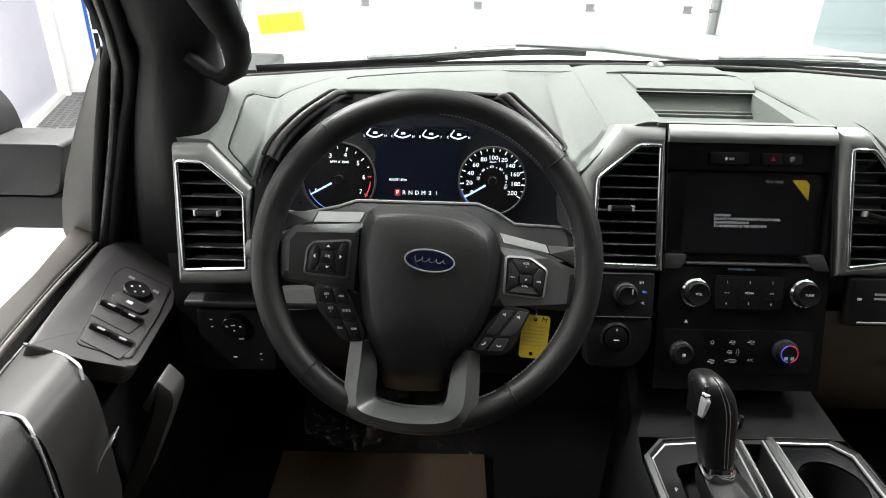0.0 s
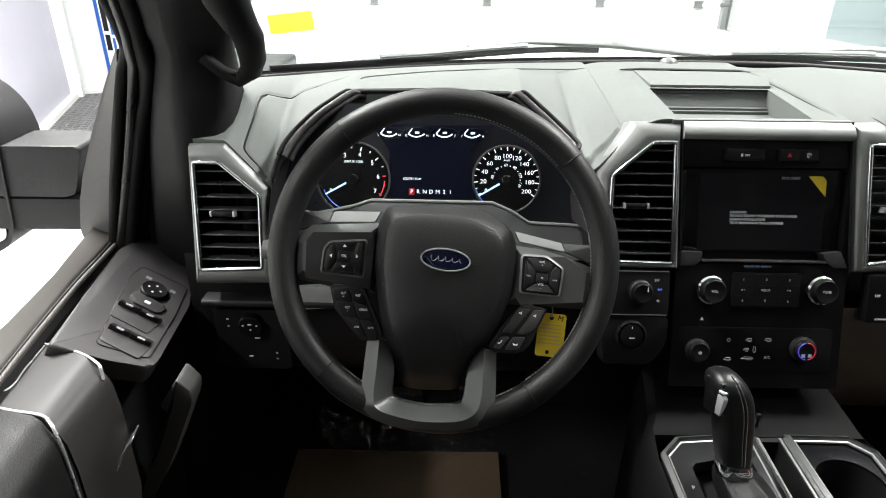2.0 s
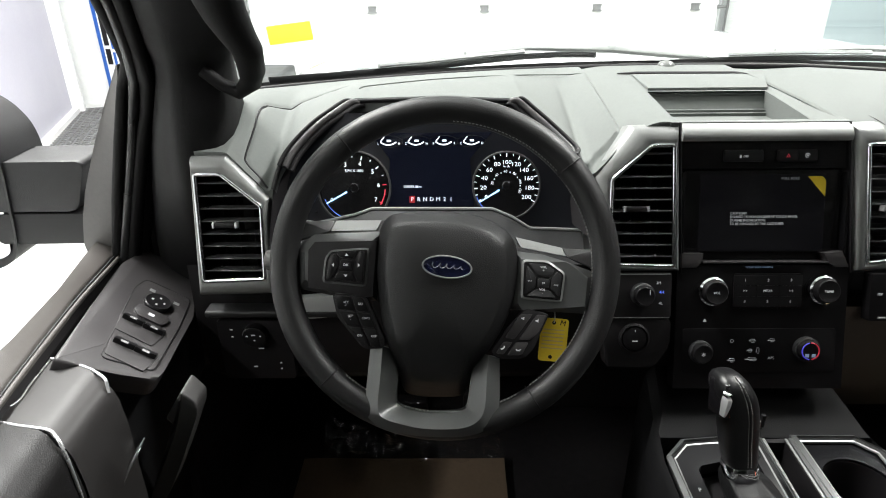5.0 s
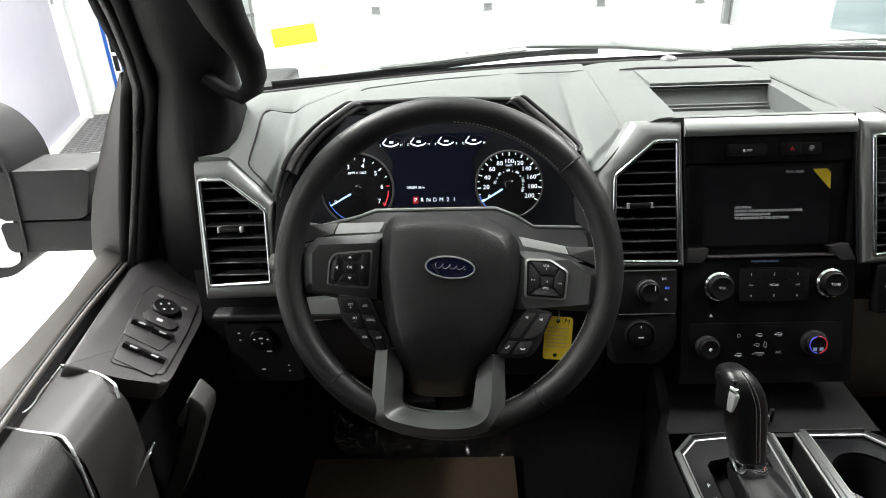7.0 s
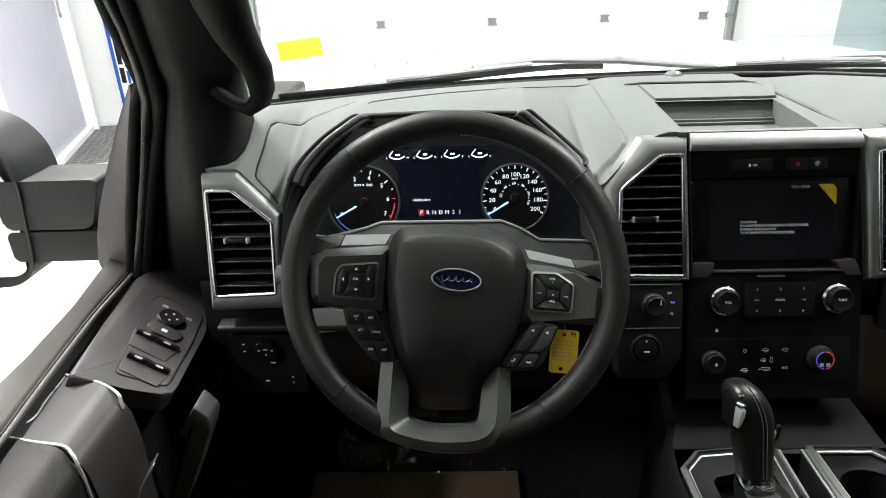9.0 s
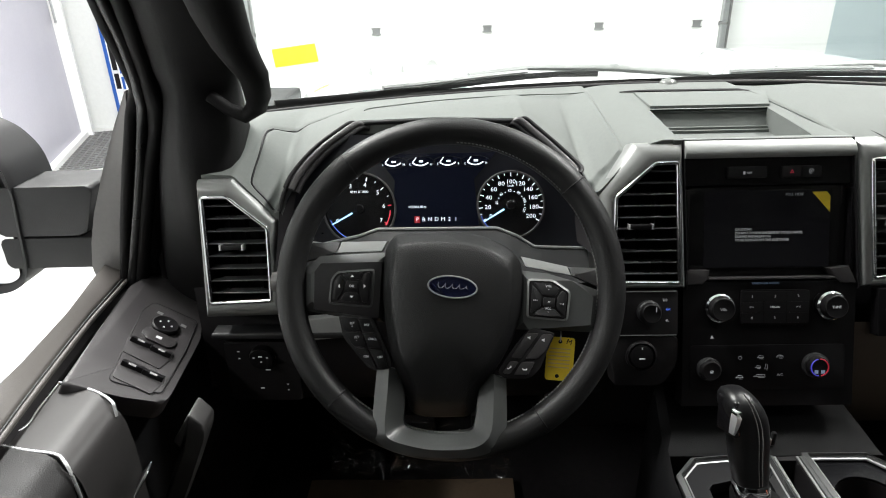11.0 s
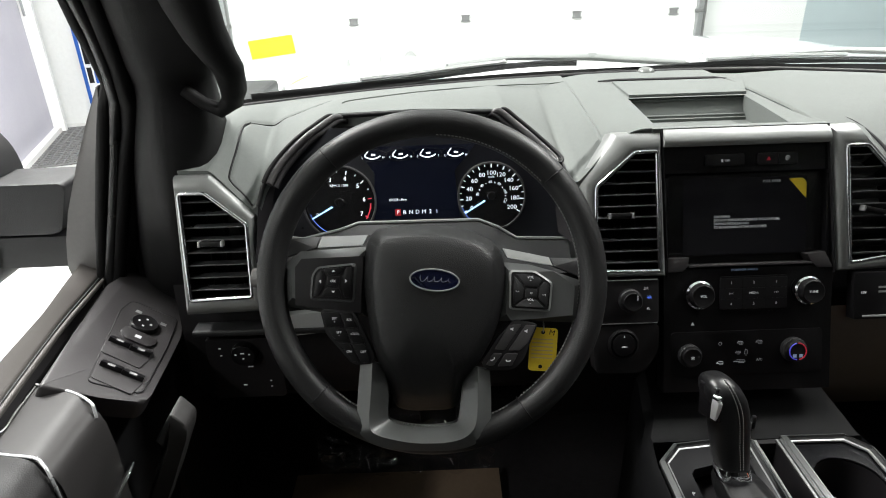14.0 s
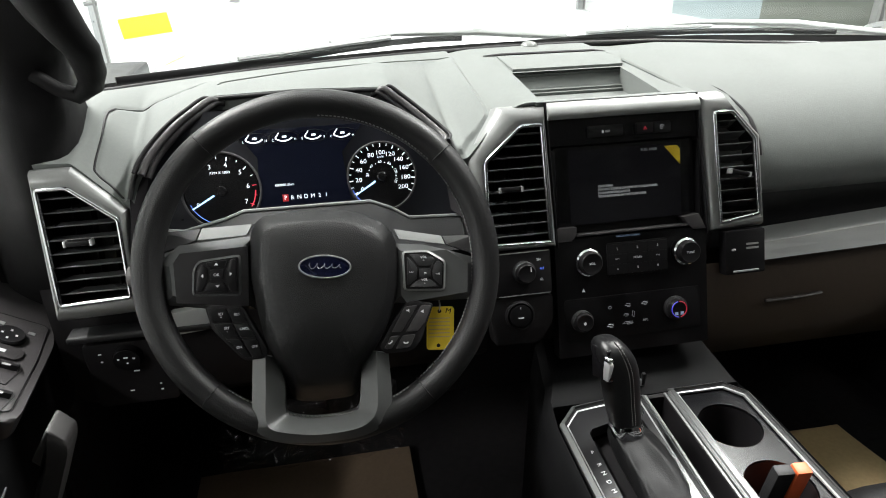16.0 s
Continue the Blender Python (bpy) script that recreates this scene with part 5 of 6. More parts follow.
SHIFT_O = [(0.303, -0.42), (0.2990, 0.0265), (0.3276, 0.0574), (0.3809, 0.0630), (0.4375, 0.0605), (0.4240, -0.42)]
GAITER_O = [(0.3270, -0.40), (0.3315, 0.004), (0.3380, 0.0115), (0.3700, 0.0195), (0.4160, 0.0200), (0.4080, -0.40)]
bm = bmesh.new()
ring(bm, SHIFT_O, GAITER_O, CZ - 0.02, CZ - 0.003)
part("shift_plate", bm, mat("glossy_shifter_plate", (0.012, 0.012, 0.013), 0.3, var=0.1, spec=0.5, rvar=0.04), console, "gloss black shifter plate")
CUP_O = [(0.487, -0.42), (0.4850, 0.066), (0.5700, 0.0655), (0.5955, 0.0385), (0.598, -0.42)]
for name, pts in (("chrome_frame", SHIFT_O), ("chrome_frame", CUP_O)):
    bm = bmesh.new()
    ring(bm, inset(pts, -0.0030), inset(pts, 0.0028), CZ - 0.006, CZ - 0.0015, CZ + 0.0025)
    part(name, bm, M_SPOKE, console, "dark chrome frame")
    bm = bmesh.new()
    ring(bm, inset(pts, 0.0028), inset(pts, 0.0068), CZ - 0.006, CZ - 0.0005, CZ - 0.004)
    part("inner_frame", bm, M_LOWER, console)
    bm = bmesh.new()
    ring(bm, inset(pts, 0.0066), inset(pts, 0.0086), CZ - 0.006, CZ - 0.0022, CZ - 0.0030)
    part("inner_line", bm, M_SATIN_DARK, console)
bm = bmesh.new()
ring(bm, [(0.4255, -0.42), (0.4390, 0.060), (0.4835, 0.062), (0.4855, -0.42)], [(0.430, -0.41), (0.4425, 0.053), (0.468, 0.053), (0.464, -0.41)], CZ - 0.05, CZ - 0.001)
part("slot_wall", bm, M_BLACK, console)
bm = bmesh.new()
prism(bm, [(0.428, -0.41), (0.440, 0.054), (0.470, 0.055), (0.466, -0.41)], CZ - 0.05, CZ - 0.04)
part("slot", bm, M_BLACK, console, "narrow dark storage slot")
for x0, x1, r_ in ((0.4400, 0.4280, 0.0022), (0.4710, 0.4665, 0.0020), (0.4775, 0.4750, 0.0038)):
    bm = bmesh.new()
    tube(bm, [(x0, 0.058, CZ + 0.001), (x1, -0.40, CZ + 0.001)], r_, n=10, flat=0.6)
    part("rail", bm, M_BEZEL if r_ < 0.003 else M_SPOKE, console, "satin rail", smooth=60)
# cup holder well: a plate with two round holes
def holed_plate(bm, x0, y0, x1, y1, cx, cy, r, z0, z1, n=48):
    """A rectangular plate with a round hole through it."""
    out, inn = [], []
    for i in range(n):
        a = 2 * math.pi * (i + 0.5) / n
        c, s = math.cos(a), math.sin(a)
        k = min(((x1 - cx) if c > 0 else (x0 - cx)) / c if abs(c) > 1e-6 else 9, ((y1 - cy) if s > 0 else (y0 - cy)) / s if abs(s) > 1e-6 else 9)
        out.append((cx + k * c, cy + k * s))
        inn.append((cx + r * c, cy + r * s))
    ring(bm, out, inn, z0, z1)


for cy in (-0.014, -0.126):
    bm = bmesh.new()
    holed_plate(bm, 0.4875, cy - 0.056, 0.5955, cy + (0.056 if cy < -0.1 else 0.072), 0.5355, cy, 0.0435, CZ - 0.012, CZ - 0.008)
    part("cup_plate", bm, M_CUPS, console, "gloss black cup holder plate")
    bm = bmesh.new()
    lathe(bm, [(0.0455, CZ - 0.085), (0.0455, CZ - 0.012), (0.0435, CZ - 0.012), (0.041, CZ - 0.083), (0.01, CZ - 0.083)], 40, m=pose(0.5355, cy, 0))
    part("cup_well", bm, M_BLACK, console, "deep round cup holder", smooth=40)
bm = bmesh.new()
box(bm, (0.5425, -0.301, CZ - 0.012), (0.108, 0.236, 0.008))
part("rear_plate", bm, M_CUPS, console)
for i, ch in enumerate("PRNDM21"):
    words(ch, 0.0085, M_ICON, console, pose(0.3216 + 0.0004 * i, -0.0308 - 0.0148 * i - (0.007 if i else 0), CZ - 0.0026, 0, 0, 0) @ pose(0, 0, 0, 0, 0, -78 if i else 0), depth=0.0002)
bm = bmesh.new()
prism(bm, inset(GAITER_O, -0.002), CZ - 0.034, CZ - 0.030)
part("gaiter_recess", bm, M_BLACK, console, "black recess round the gaiter")
bm = bmesh.new()
box(bm, (0.425, 0.083, CZ + 0.006), (0.05, 0.005, 0.012), 0.002)
part("edge_bar", bm, M_SATIN_DARK, console)
bm = bmesh.new()
box(bm, (0.4475, 0.083, CZ + 0.012), (0.006, 0.006, 0.022), 0.002)
part("clip", bm, M_LOWER, console)
# strap end standing in the rear cup holder
buckle = thing("orange_tool", "black and orange-red plastic piece standing in a cup holder", "tool", pose(0.535, -0.122, CZ - 0.066, 8, 0, -4))
bm = bmesh.new()
box(bm, (-0.011, 0, 0.045), (0.024, 0.016, 0.11), 0.004)
part("black_side", bm, M_LOWER, buckle, smooth=40)
bm = bmesh.new()
box(bm, (0.0125, 0, 0.045), (0.020, 0.017, 0.11), 0.003)
part("orange_side", bm, M_ORANGE, buckle, "bright orange-red side", smooth=40)

# ---- gear shifter ----
SB, STOP = Vector((0.371, -0.022, 0.966)), Vector((0.356, 0.014, 1.081))
shifter = thing("gear_shifter", "black leather gear lever with stitched seam, chrome button and gaiter", "gear lever")
M_GRIP = mat("black_gear_leather", (0.0065, 0.0065, 0.007), 0.40, spec=0.4, var=0.1, vscale=14, bump=0.25, bscale=620, grain="leather")


M_GAITER = mat("soft_black_gaiter_leather", (0.0055, 0.0055, 0.006), 0.55, spec=0.25, var=0.15, vscale=14, bump=0.3, bscale=500, grain="leather")


def knob_section(t, w, d, n=20, dx=0.0):
    c = SB.lerp(STOP, t)
    pts = []
    for i in range(n):
        a = 2 * math.pi * i / n
        ca, sa = math.cos(a), math.sin(a)
        px = math.copysign(abs(ca) ** 0.7, ca) * w + dx
        py = math.copysign(abs(sa) ** 0.7, sa) * d
        pts.append((c.x + px, c.y + py * 0.95, c.z - py * 0.25))
    return pts


GRIP = [(0.09, 0.0195, 0.018, 0.0), (0.2, 0.0215, 0.020, 0.0), (0.35, 0.0225, 0.022, 0.0), (0.5, 0.0232, 0.024, 0.0008), (0.64, 0.0238, 0.0265, 0.0012), (0.76, 0.0245, 0.029, 0.0002), (0.86, 0.0245, 0.0305, -0.0018), (0.94, 0.0232, 0.0305, -0.0040), (1.01, 0.0205, 0.0285, -0.0058), (1.06, 0.0165, 0.0240, -0.0068), (1.095, 0.0115, 0.0165, -0.0072), (1.11, 0.006, 0.0085, -0.0074)]
bm = bmesh.new()
loft(bm, [knob_section(t, w, d, 32, dx) for t, w, d, dx in GRIP], closed=True)
part("grip", bm, M_GRIP, shifter, "black leather grip", smooth=70)


def on_grip(t, ca, lift=0.0):
    """A point on the rear face of the grip; ca runs across it from -1 to 1."""
    w, d, dx = (float(np.interp(t, [g[0] for g in GRIP], [g[k] for g in GRIP])) for k in (1, 2, 3))
    c = SB.lerp(STOP, t)
    py = -(abs(1 - ca * ca) ** 0.35) * (d + lift)
    return Vector((c.x + math.copysign(abs(ca) ** 0.7, ca) * w + dx, c.y + py * 0.95, c.z - py * 0.25 + lift))


bm = bmesh.new()
tube(bm, [on_grip(0.12 + 0.0325 * i, 0.13, 0.0002) for i in range(31)], 0.0008, n=5)
part("seam", bm, M_BLACK, shifter, "sewn seam")
bm = bmesh.new()
for i in range(34):
    t0 = 0.12 + 0.028 * i
    for ca in (0.06, 0.21):
        tube(bm, [on_grip(t0, ca, 0.0003), on_grip(t0 + 0.017, ca, 0.0003)], 0.0005, n=4)
part("stitching", bm, M_STITCH, shifter, "grey double stitching")["kind"] = "stuff"
c = SB.lerp(STOP, 0.80)
bm = bmesh.new()
BUT = pose(c.x - 0.0235, c.y - 0.0245, c.z + 0.0135, -8, 10, 20)
loft(bm, [[(-w, -0.002 - h, z), (w, -0.003 - h, z), (w, 0.005, z), (-w, 0.005, z)] for z, w, h in ((-0.0175, 0.0006, 0.0), (-0.013, 0.0013, 0.0015), (-0.002, 0.0026, 0.003), (0.006, 0.0030, 0.0032), (0.0082, 0.0028, 0.001))], closed=True)
bm.transform(BUT)
part("release_button", bm, M_STRIP, shifter, "chrome release button", smooth=50)
bm = bmesh.new()
loft(bm, [[(-w, -0.002 - h, z), (w, -0.003 - h, z), (w, 0.005, z), (-w, 0.005, z)] for z, w, h in ((0.0092, 0.0032, 0.001), (0.011, 0.0034, 0.0025), (0.0135, 0.0028, 0.0015), (0.0145, 0.0015, 0.0))], closed=True)
bm.transform(BUT)
part("button_cap", bm, M_CHROME, shifter, "chrome cap over the button", smooth=50)
bm = bmesh.new()
box(bm, (0, 0, 0), (0.012, 0.034, 0.046), 0.004, seg=3, m=pose(c.x - 0.0215, c.y - 0.006, c.z + 0.008, -14, 4, 16))
part("button_surround", bm, M_PIANO, shifter, "gloss black inset", smooth=50)
bm = bmesh.new()
loft(bm, [knob_section(t, w, d) for t, w, d in ((-0.10, 0.0185, 0.018), (-0.06, 0.0205, 0.0195), (0.06, 0.0215, 0.0205), (0.10, 0.0205, 0.0195))], closed=True)
part("collar", bm, M_CHROME, shifter, "chrome collar", smooth=50)
bm = bmesh.new()
secs = []
for k, (s, z, dy) in enumerate(((0.0, CZ - 0.012, 0), (0.15, CZ - 0.002, 0), (0.45, CZ + 0.006, 0), (0.75, CZ + 0.012, 0), (1.0, CZ + 0.020, 0))):
    w, l = 0.036 * (1 - s) + 0.020 * s, 0.105 * (1 - s) + 0.020 * s
    cx, cy = 0.388 * (1 - s) + SB.x * s, -0.075 * (1 - s) + SB.y * s
    sec = []
    for i in range(28):
        a = 2 * math.pi * i / 28
        wr = 1 + 0.11 * math.sin(a * 4 + k * 1.3) * math.sin(math.pi * s) + 0.04 * math.sin(a * 9 + k * 2.6) * math.sin(math.pi * s)
        sec.append((cx + w * wr * math.copysign(abs(math.cos(a)) ** 0.7, math.cos(a)), cy + l * wr * math.copysign(abs(math.sin(a)) ** 0.7, math.sin(a)), z + 0.006 * math.sin(3 * a + k) * math.sin(math.pi * s)))
    secs.append(sec)
loft(bm, secs, closed=True)
part("gaiter", bm, M_GAITER, shifter, "black leather gaiter", smooth=80)

# ---- driver's door ----
door = thing("driver_door", "dark grey driver's door panel with armrest, switches and chrome lines", "truck door")
bm = bmesh.new()
OUT = [(-0.605, 0.42), (-0.5815, 0.264), (-0.562, 0.157), (-0.549, 0.03), (-0.5465, -0.04), (-0.543, -0.12), (-0.535, -0.4), (-0.53, -0.9)]
THIN = [(-0.566, 0.42), (-0.5515, 0.264), (-0.5425, 0.157), (-0.5257, 0.03), (-0.5155, -0.04), (-0.503, -0.12), (-0.465, -0.4), (-0.43, -0.9)]
INN = [(-0.545, 0.42), (-0.5235, 0.264), (-0.5100, 0.157), (-0.4960, 0.03), (-0.4885, -0.04), (-0.478, -0.12), (-0.44, -0.4), (-0.40, -0.9)]
loft(bm, [[(a[0] - 0.02, a[1], 1.05), (a[0] - 0.008, a[1], 1.128), (a[0], a[1], 1.136), (b[0] - 0.004, b[1], 1.124), (b[0] - 0.001, b[1], 1.121), (b[0], b[1], 1.09)] for a, b in zip(OUT, THIN)])
part("window_sill", bm, M_SILL, door, "taupe grey sill below the side window", smooth=50)
bm = bmesh.new()
loft(bm, [[(a[0], a[1], 1.104), (a[0] + 0.008, a[1], 1.100), (a[0] + 0.009, a[1], 1.030), (b[0] + 0.003, b[1], 1.026), (b[0] + 0.004, b[1], 1.02)] for a, b in zip(THIN, INN)])
part("seal_channel", bm, M_BLACK, door, "black channel beside the sill")
for off, r, z, m_ in ((0.0058, 0.0034, 1.1165, M_SILL), (0.0012, 0.0016, 1.1185, M_TRIM)):
    bm = bmesh.new()
    tube(bm, fine([(a[0] + off * (1 + max(0.0, 2.5 * (a[1] - 0.1))), a[1], z) for a in THIN]), r, n=8)
    part("window_seal", bm, m_, door, "rubber window seal", smooth=60)
SWM = pose(-0.44, 0.14, 1.080, -2.68, 31.25, 0)  # the sloping switch panel
bm = bmesh.new()
PL_A = [(-0.0930, 0.118), (-0.085, 0.19), (-0.008, 0.188), (0.024, 0.140), (0.046, 0.070), (0.056, -0.075), (0.052, -0.092), (0.006, -0.112), (-0.0645, -0.131), (-0.0765, -0.025)]
prism(bm, rounded(PL_A, 0.008, 3)[::-1], -0.03, 0.0, 0.006, m=SWM, seg=3)
part("switch_console", bm, M_ARM, door, "charcoal sloping panel carrying the switches", smooth=50)
bm = bmesh.new()
SWP = rounded([(-0.047, 0.107), (0.027, 0.109), (0.0375, 0.033), (0.0445, -0.079), (-0.022, -0.095), (-0.0515, 0.075)], 0.010, 4)
prism(bm, SWP[::-1], -0.004, 0.0012, 0.0006, m=SWM)
sw = part("switch_plate", bm, M_ARM, door, smooth=40)
bm = bmesh.new()
tube(bm, [(x, y, 0.0008) for x, y in SWP], 0.0010, closed=True, n=5, m=SWM)
part("plate_gap", bm, M_BLACK, sw)
bm = bmesh.new()
lathe(bm, [(0.0205, 0.0), (0.0205, 0.005), (0.0185, 0.007), (0.015, 0.006), (0.008, 0.0062)], 32, m=SWM @ pose(-0.009, 0.059, 0.0008))
mk = part("mirror_dial", bm, M_BTN, sw, "round black mirror control", smooth=30)
for a in range(0, 360, 90):
    bm = bmesh.new()
    box(bm, (-0.009 + 0.009 * math.cos(radians(a)), 0.059 + 0.009 * math.sin(radians(a)), 0.0073), (0.003, 0.003, 0.0008), m=SWM)
    part("mark", bm, M_ICON, mk)
for dx, dy in ((-0.019, 0.027), (0.022, 0.022)):
    bm = bmesh.new()
    box(bm, (-0.009 + dx, 0.059 + dy, 0.0014), (0.009, 0.006, 0.0012), 0.0004, m=SWM)
    part("mark", bm, M_SATIN_DARK, sw)
bm = bmesh.new()
prism(bm, rounded([(-0.029, 0.040), (-0.031, 0.024), (-0.02, 0.013), (0.016, 0.013), (0.022, 0.027), (0.018, 0.038)], 0.004, 3)[::-1], 0.0, 0.0042, 0.0012, m=SWM)
lk = part("lock_switch", bm, M_ARM, sw, "charcoal lock rocker", smooth=40)
bm = bmesh.new()
box(bm, (-0.005, 0.025, 0.0046), (0.009, 0.006, 0.0008), 0.0003, m=SWM)
part("mark", bm, M_ICON, lk)


def rocker(x, y, w, l, rz):
    prof = ((-0.5, 0.001), (-0.40, 0.0085), (-0.15, 0.007), (0.5, 0.0015), (0.5, -0.002), (-0.5, -0.002))
    bm = bmesh.new()
    loft(bm, [[(sx * w / 2, l * v, z0) for v, z0 in prof] for sx in (-1, 1)], closed=True)
    r_ = part("window_switch", bm, M_BTN, sw, "black rocker with a bright mark", smooth=40, m=SWM @ pose(x, y, 0.0012, 0, 0, rz))
    bm = bmesh.new()
    box(bm, (0, -0.40 * l, 0.0082), (w * 0.36, 0.0042, 0.0014), 0.0005, m=SWM @ pose(x, y, 0.0012, 0, 0, rz))
    part("mark", bm, M_STRIP, r_)


for (xa, ya), (xb, yb) in (((-0.0205, 0.001), (0.0105, 0.000)), ((-0.0085, -0.053), (0.0215, -0.053))):
    bm = bmesh.new()
    prism(bm, rounded([(xa - 0.020, ya + 0.002), (xa - 0.012, ya - 0.034), (xb + 0.012, yb - 0.036), (xb + 0.018, yb + 0.002)], 0.003, 2), 0.0, 0.0028, 0.001, m=SWM)
    part("switch_ledge", bm, M_ARM, sw, "charcoal switch ledge", smooth=40)
    for x, y in ((xa, ya), (xb, yb)):
        rocker(x, y, 0.029, 0.015, 2)
STRIP_A = [(-0.5136, 0.034), (-0.4774, 0.0229), (-0.4489, 0.011), (-0.4241, -0.0063)]
STRIP_B = [(-0.5194, -0.0765), (-0.515, -0.0832), (-0.4795, -0.0924), (-0.4396, -0.0995), (-0.4239, -0.1101)]
EDGE_V = [(-0.5136, 0.034), (-0.5089, -0.0172), (-0.5045, -0.050), (-0.5194, -0.0765)]


def along(line, v):
    """A point at the share v of a polyline, by its corners."""
    k = min(v * (len(line) - 1), len(line) - 1.0001)
    i = int(k)
    p, q = Vector(line[i]), Vector(line[i + 1])
    return p.lerp(q, k - i)


def door_top(front, back, left, us, sag, name, material, label):
    """A padded top between two cross lines that rolls over to a steep inner side."""
    rows_ = []
    for u in us:
        row = []
        for i in range(11):
            v = i / 10
            p = along(front, v).lerp(along(back, v), u)
            if left:
                p += (along(left, u) - along(front, 0).lerp(along(back, 0), u)) * (1 - v) ** 2
            row.append((p.x, p.y, 1.0995 + sag * math.sin(math.pi * v) - 0.007 * max(0.0, v - 0.7) / 0.3))
        x, y, z = row[-1]
        x0, y0, z0 = row[0]
        rows_.append([(x0 - 0.006, y0, z0 - 0.035), (x0 - 0.002, y0, z0 - 0.004)] + row + [(x + 0.006, y, z - 0.007), (x + 0.011, y, z - 0.022), (x + 0.014, y, z - 0.06), (x + 0.012, y, 0.9), (x - 0.04, y, 0.6)])
    bm = bmesh.new()
    loft(bm, rows_)
    return part(name, bm, material, door, label, smooth=50)


door_top(STRIP_A, STRIP_B, EDGE_V, [i / 12 for i in range(13)], 0.002, "gloss_panel", mat("dark_gloss_door_trim", (0.036, 0.034, 0.034), 0.46, var=0.06, rvar=0.05, spec=0.3), "dark glossy trim panel")
door_top([(x, y - 0.004) for x, y in STRIP_B], [(-0.49, -0.80), (-0.455, -0.80), (-0.42, -0.80), (-0.385, -0.80), (-0.355, -0.80)], None, [0, 0.03, 0.08, 0.2, 0.4, 0.7, 1], 0.006, "armrest", M_REST, "soft dark armrest")
for pts, r in (([(x, y, 1.1015) for x, y in STRIP_A] + [(-0.4190, -0.012, 1.094), (-0.4165, -0.016, 1.086)], 0.0021), ([(x, y, 1.1005) for x, y in EDGE_V], 0.0013),
               ([(x, y, 1.1025) for x, y in STRIP_B] + [(-0.4160, -0.1165, 1.094), (-0.4110, -0.121, 1.078), (-0.4080, -0.124, 1.05), (-0.4070, -0.125, 1.00)], 0.0021)):
    bm = bmesh.new()
    tube(bm, fine(pts, 5), r, n=8, flat=0.8)
    part("chrome_strip", bm, M_STRIP, door, "chrome strip", smooth=60)
bm = bmesh.new()
loft(bm, [[(-0.60, y, 1.05), (-0.47, y, 1.03), (-0.455, y, 0.98), (-0.47, y, 0.8), (-0.50, y, 0.5)] for y in (0.44, 0.2, 0.0, -0.4, -0.95)])
part("lower_panel", bm, M_LOWER, door, smooth=50)
bm = bmesh.new()
PULL = [(-0.368, 1.029), (-0.3500, 1.0045), (-0.3540, 0.985), (-0.3880, 0.9075), (-0.4160, 0.849), (-0.45, 0.79), (-0.472, 0.79), (-0.4417, 0.849), (-0.3802, 0.966), (-0.4000, 0.979)]
prism(bm, rounded(PULL, 0.006, 3), 0.0, 0.040, 0.0035, m=pose(0, 0.098, 0, 90, 0, 0), seg=3)
part("pull_handle", bm, M_PULL, door, "charcoal grab handle", smooth=50)
bm = bmesh.new()
tube(bm, [(-0.4010, 0.002, 0.9975), (-0.4037, -0.01, 0.9914), (-0.4101, -0.03, 0.9789), (-0.4153, -0.05, 0.9634), (-0.422, -0.08, 0.94)], [0.002, 0.0036, 0.0036, 0.0036, 0.003], n=8, flat=0.6)
part("door_release", bm, M_CHROME, door, "chrome door release lever", smooth=60)

# ---- pillar, door frame, grab handle ----
pillar = thing("windscreen_pillar", "black padded windscreen pillar with a moulded grab handle", "pillar")
bm = bmesh.new()
PILLAR = [[(-0.515, 0.33, 1.0), (-0.36, 0.30, 1.0), (-0.35, 0.36, 1.0), (-0.35, 0.48, 1.0), (-0.55, 0.5, 1.0)],
          [(-0.49, 0.305, 1.15), (-0.37, 0.255, 1.15), (-0.355, 0.34, 1.15), (-0.36, 0.47, 1.15), (-0.545, 0.48, 1.15)],
          [(-0.45, 0.285, 1.30), (-0.375, 0.205, 1.30), (-0.310, 0.228, 1.285), (-0.325, 0.42, 1.30), (-0.52, 0.45, 1.30)],
          [(-0.418, 0.28, 1.41), (-0.37, 0.230, 1.42), (-0.303, 0.268, 1.41), (-0.325, 0.37, 1.38), (-0.49, 0.40, 1.42)],
          [(-0.412, 0.255, 1.455), (-0.366, 0.215, 1.465), (-0.291, 0.245, 1.455), (-0.312, 0.32, 1.44), (-0.475, 0.34, 1.46)],
          [(-0.405, 0.225, 1.50), (-0.36, 0.195, 1.51), (-0.268, 0.222, 1.495), (-0.285, 0.28, 1.495), (-0.455, 0.29, 1.50)],
          [(-0.395, 0.17, 1.58), (-0.35, 0.13, 1.59), (-0.255, 0.165, 1.585), (-0.262, 0.22, 1.585), (-0.44, 0.22, 1.58)],
          [(-0.40, 0.04, 1.70), (-0.36, 0.0, 1.72), (-0.255, 0.04, 1.72), (-0.262, 0.10, 1.72), (-0.43, 0.10, 1.70)],
          [(-0.40, -0.2, 1.88), (-0.36, -0.2, 1.89), (-0.29, -0.15, 1.89), (-0.285, -0.08, 1.89), (-0.42, -0.08, 1.88)]]
for step in range(2):  # cut the corners round
    PILLAR = [[Vector(sec[i]).lerp(Vector(sec[(i + 1) % len(sec)]), k) for i in range(len(sec)) for k in (0.18, 0.82)] for sec in PILLAR]
columns = [fine([sec[i] for sec in PILLAR], 4) for i in range(len(PILLAR[0]))]
loft(bm, [list(ring_) for ring_ in zip(*columns)], closed=True)
part("trim", bm, M_PILLAR, pillar, "black pillar trim", smooth=80)
bm = bmesh.new()
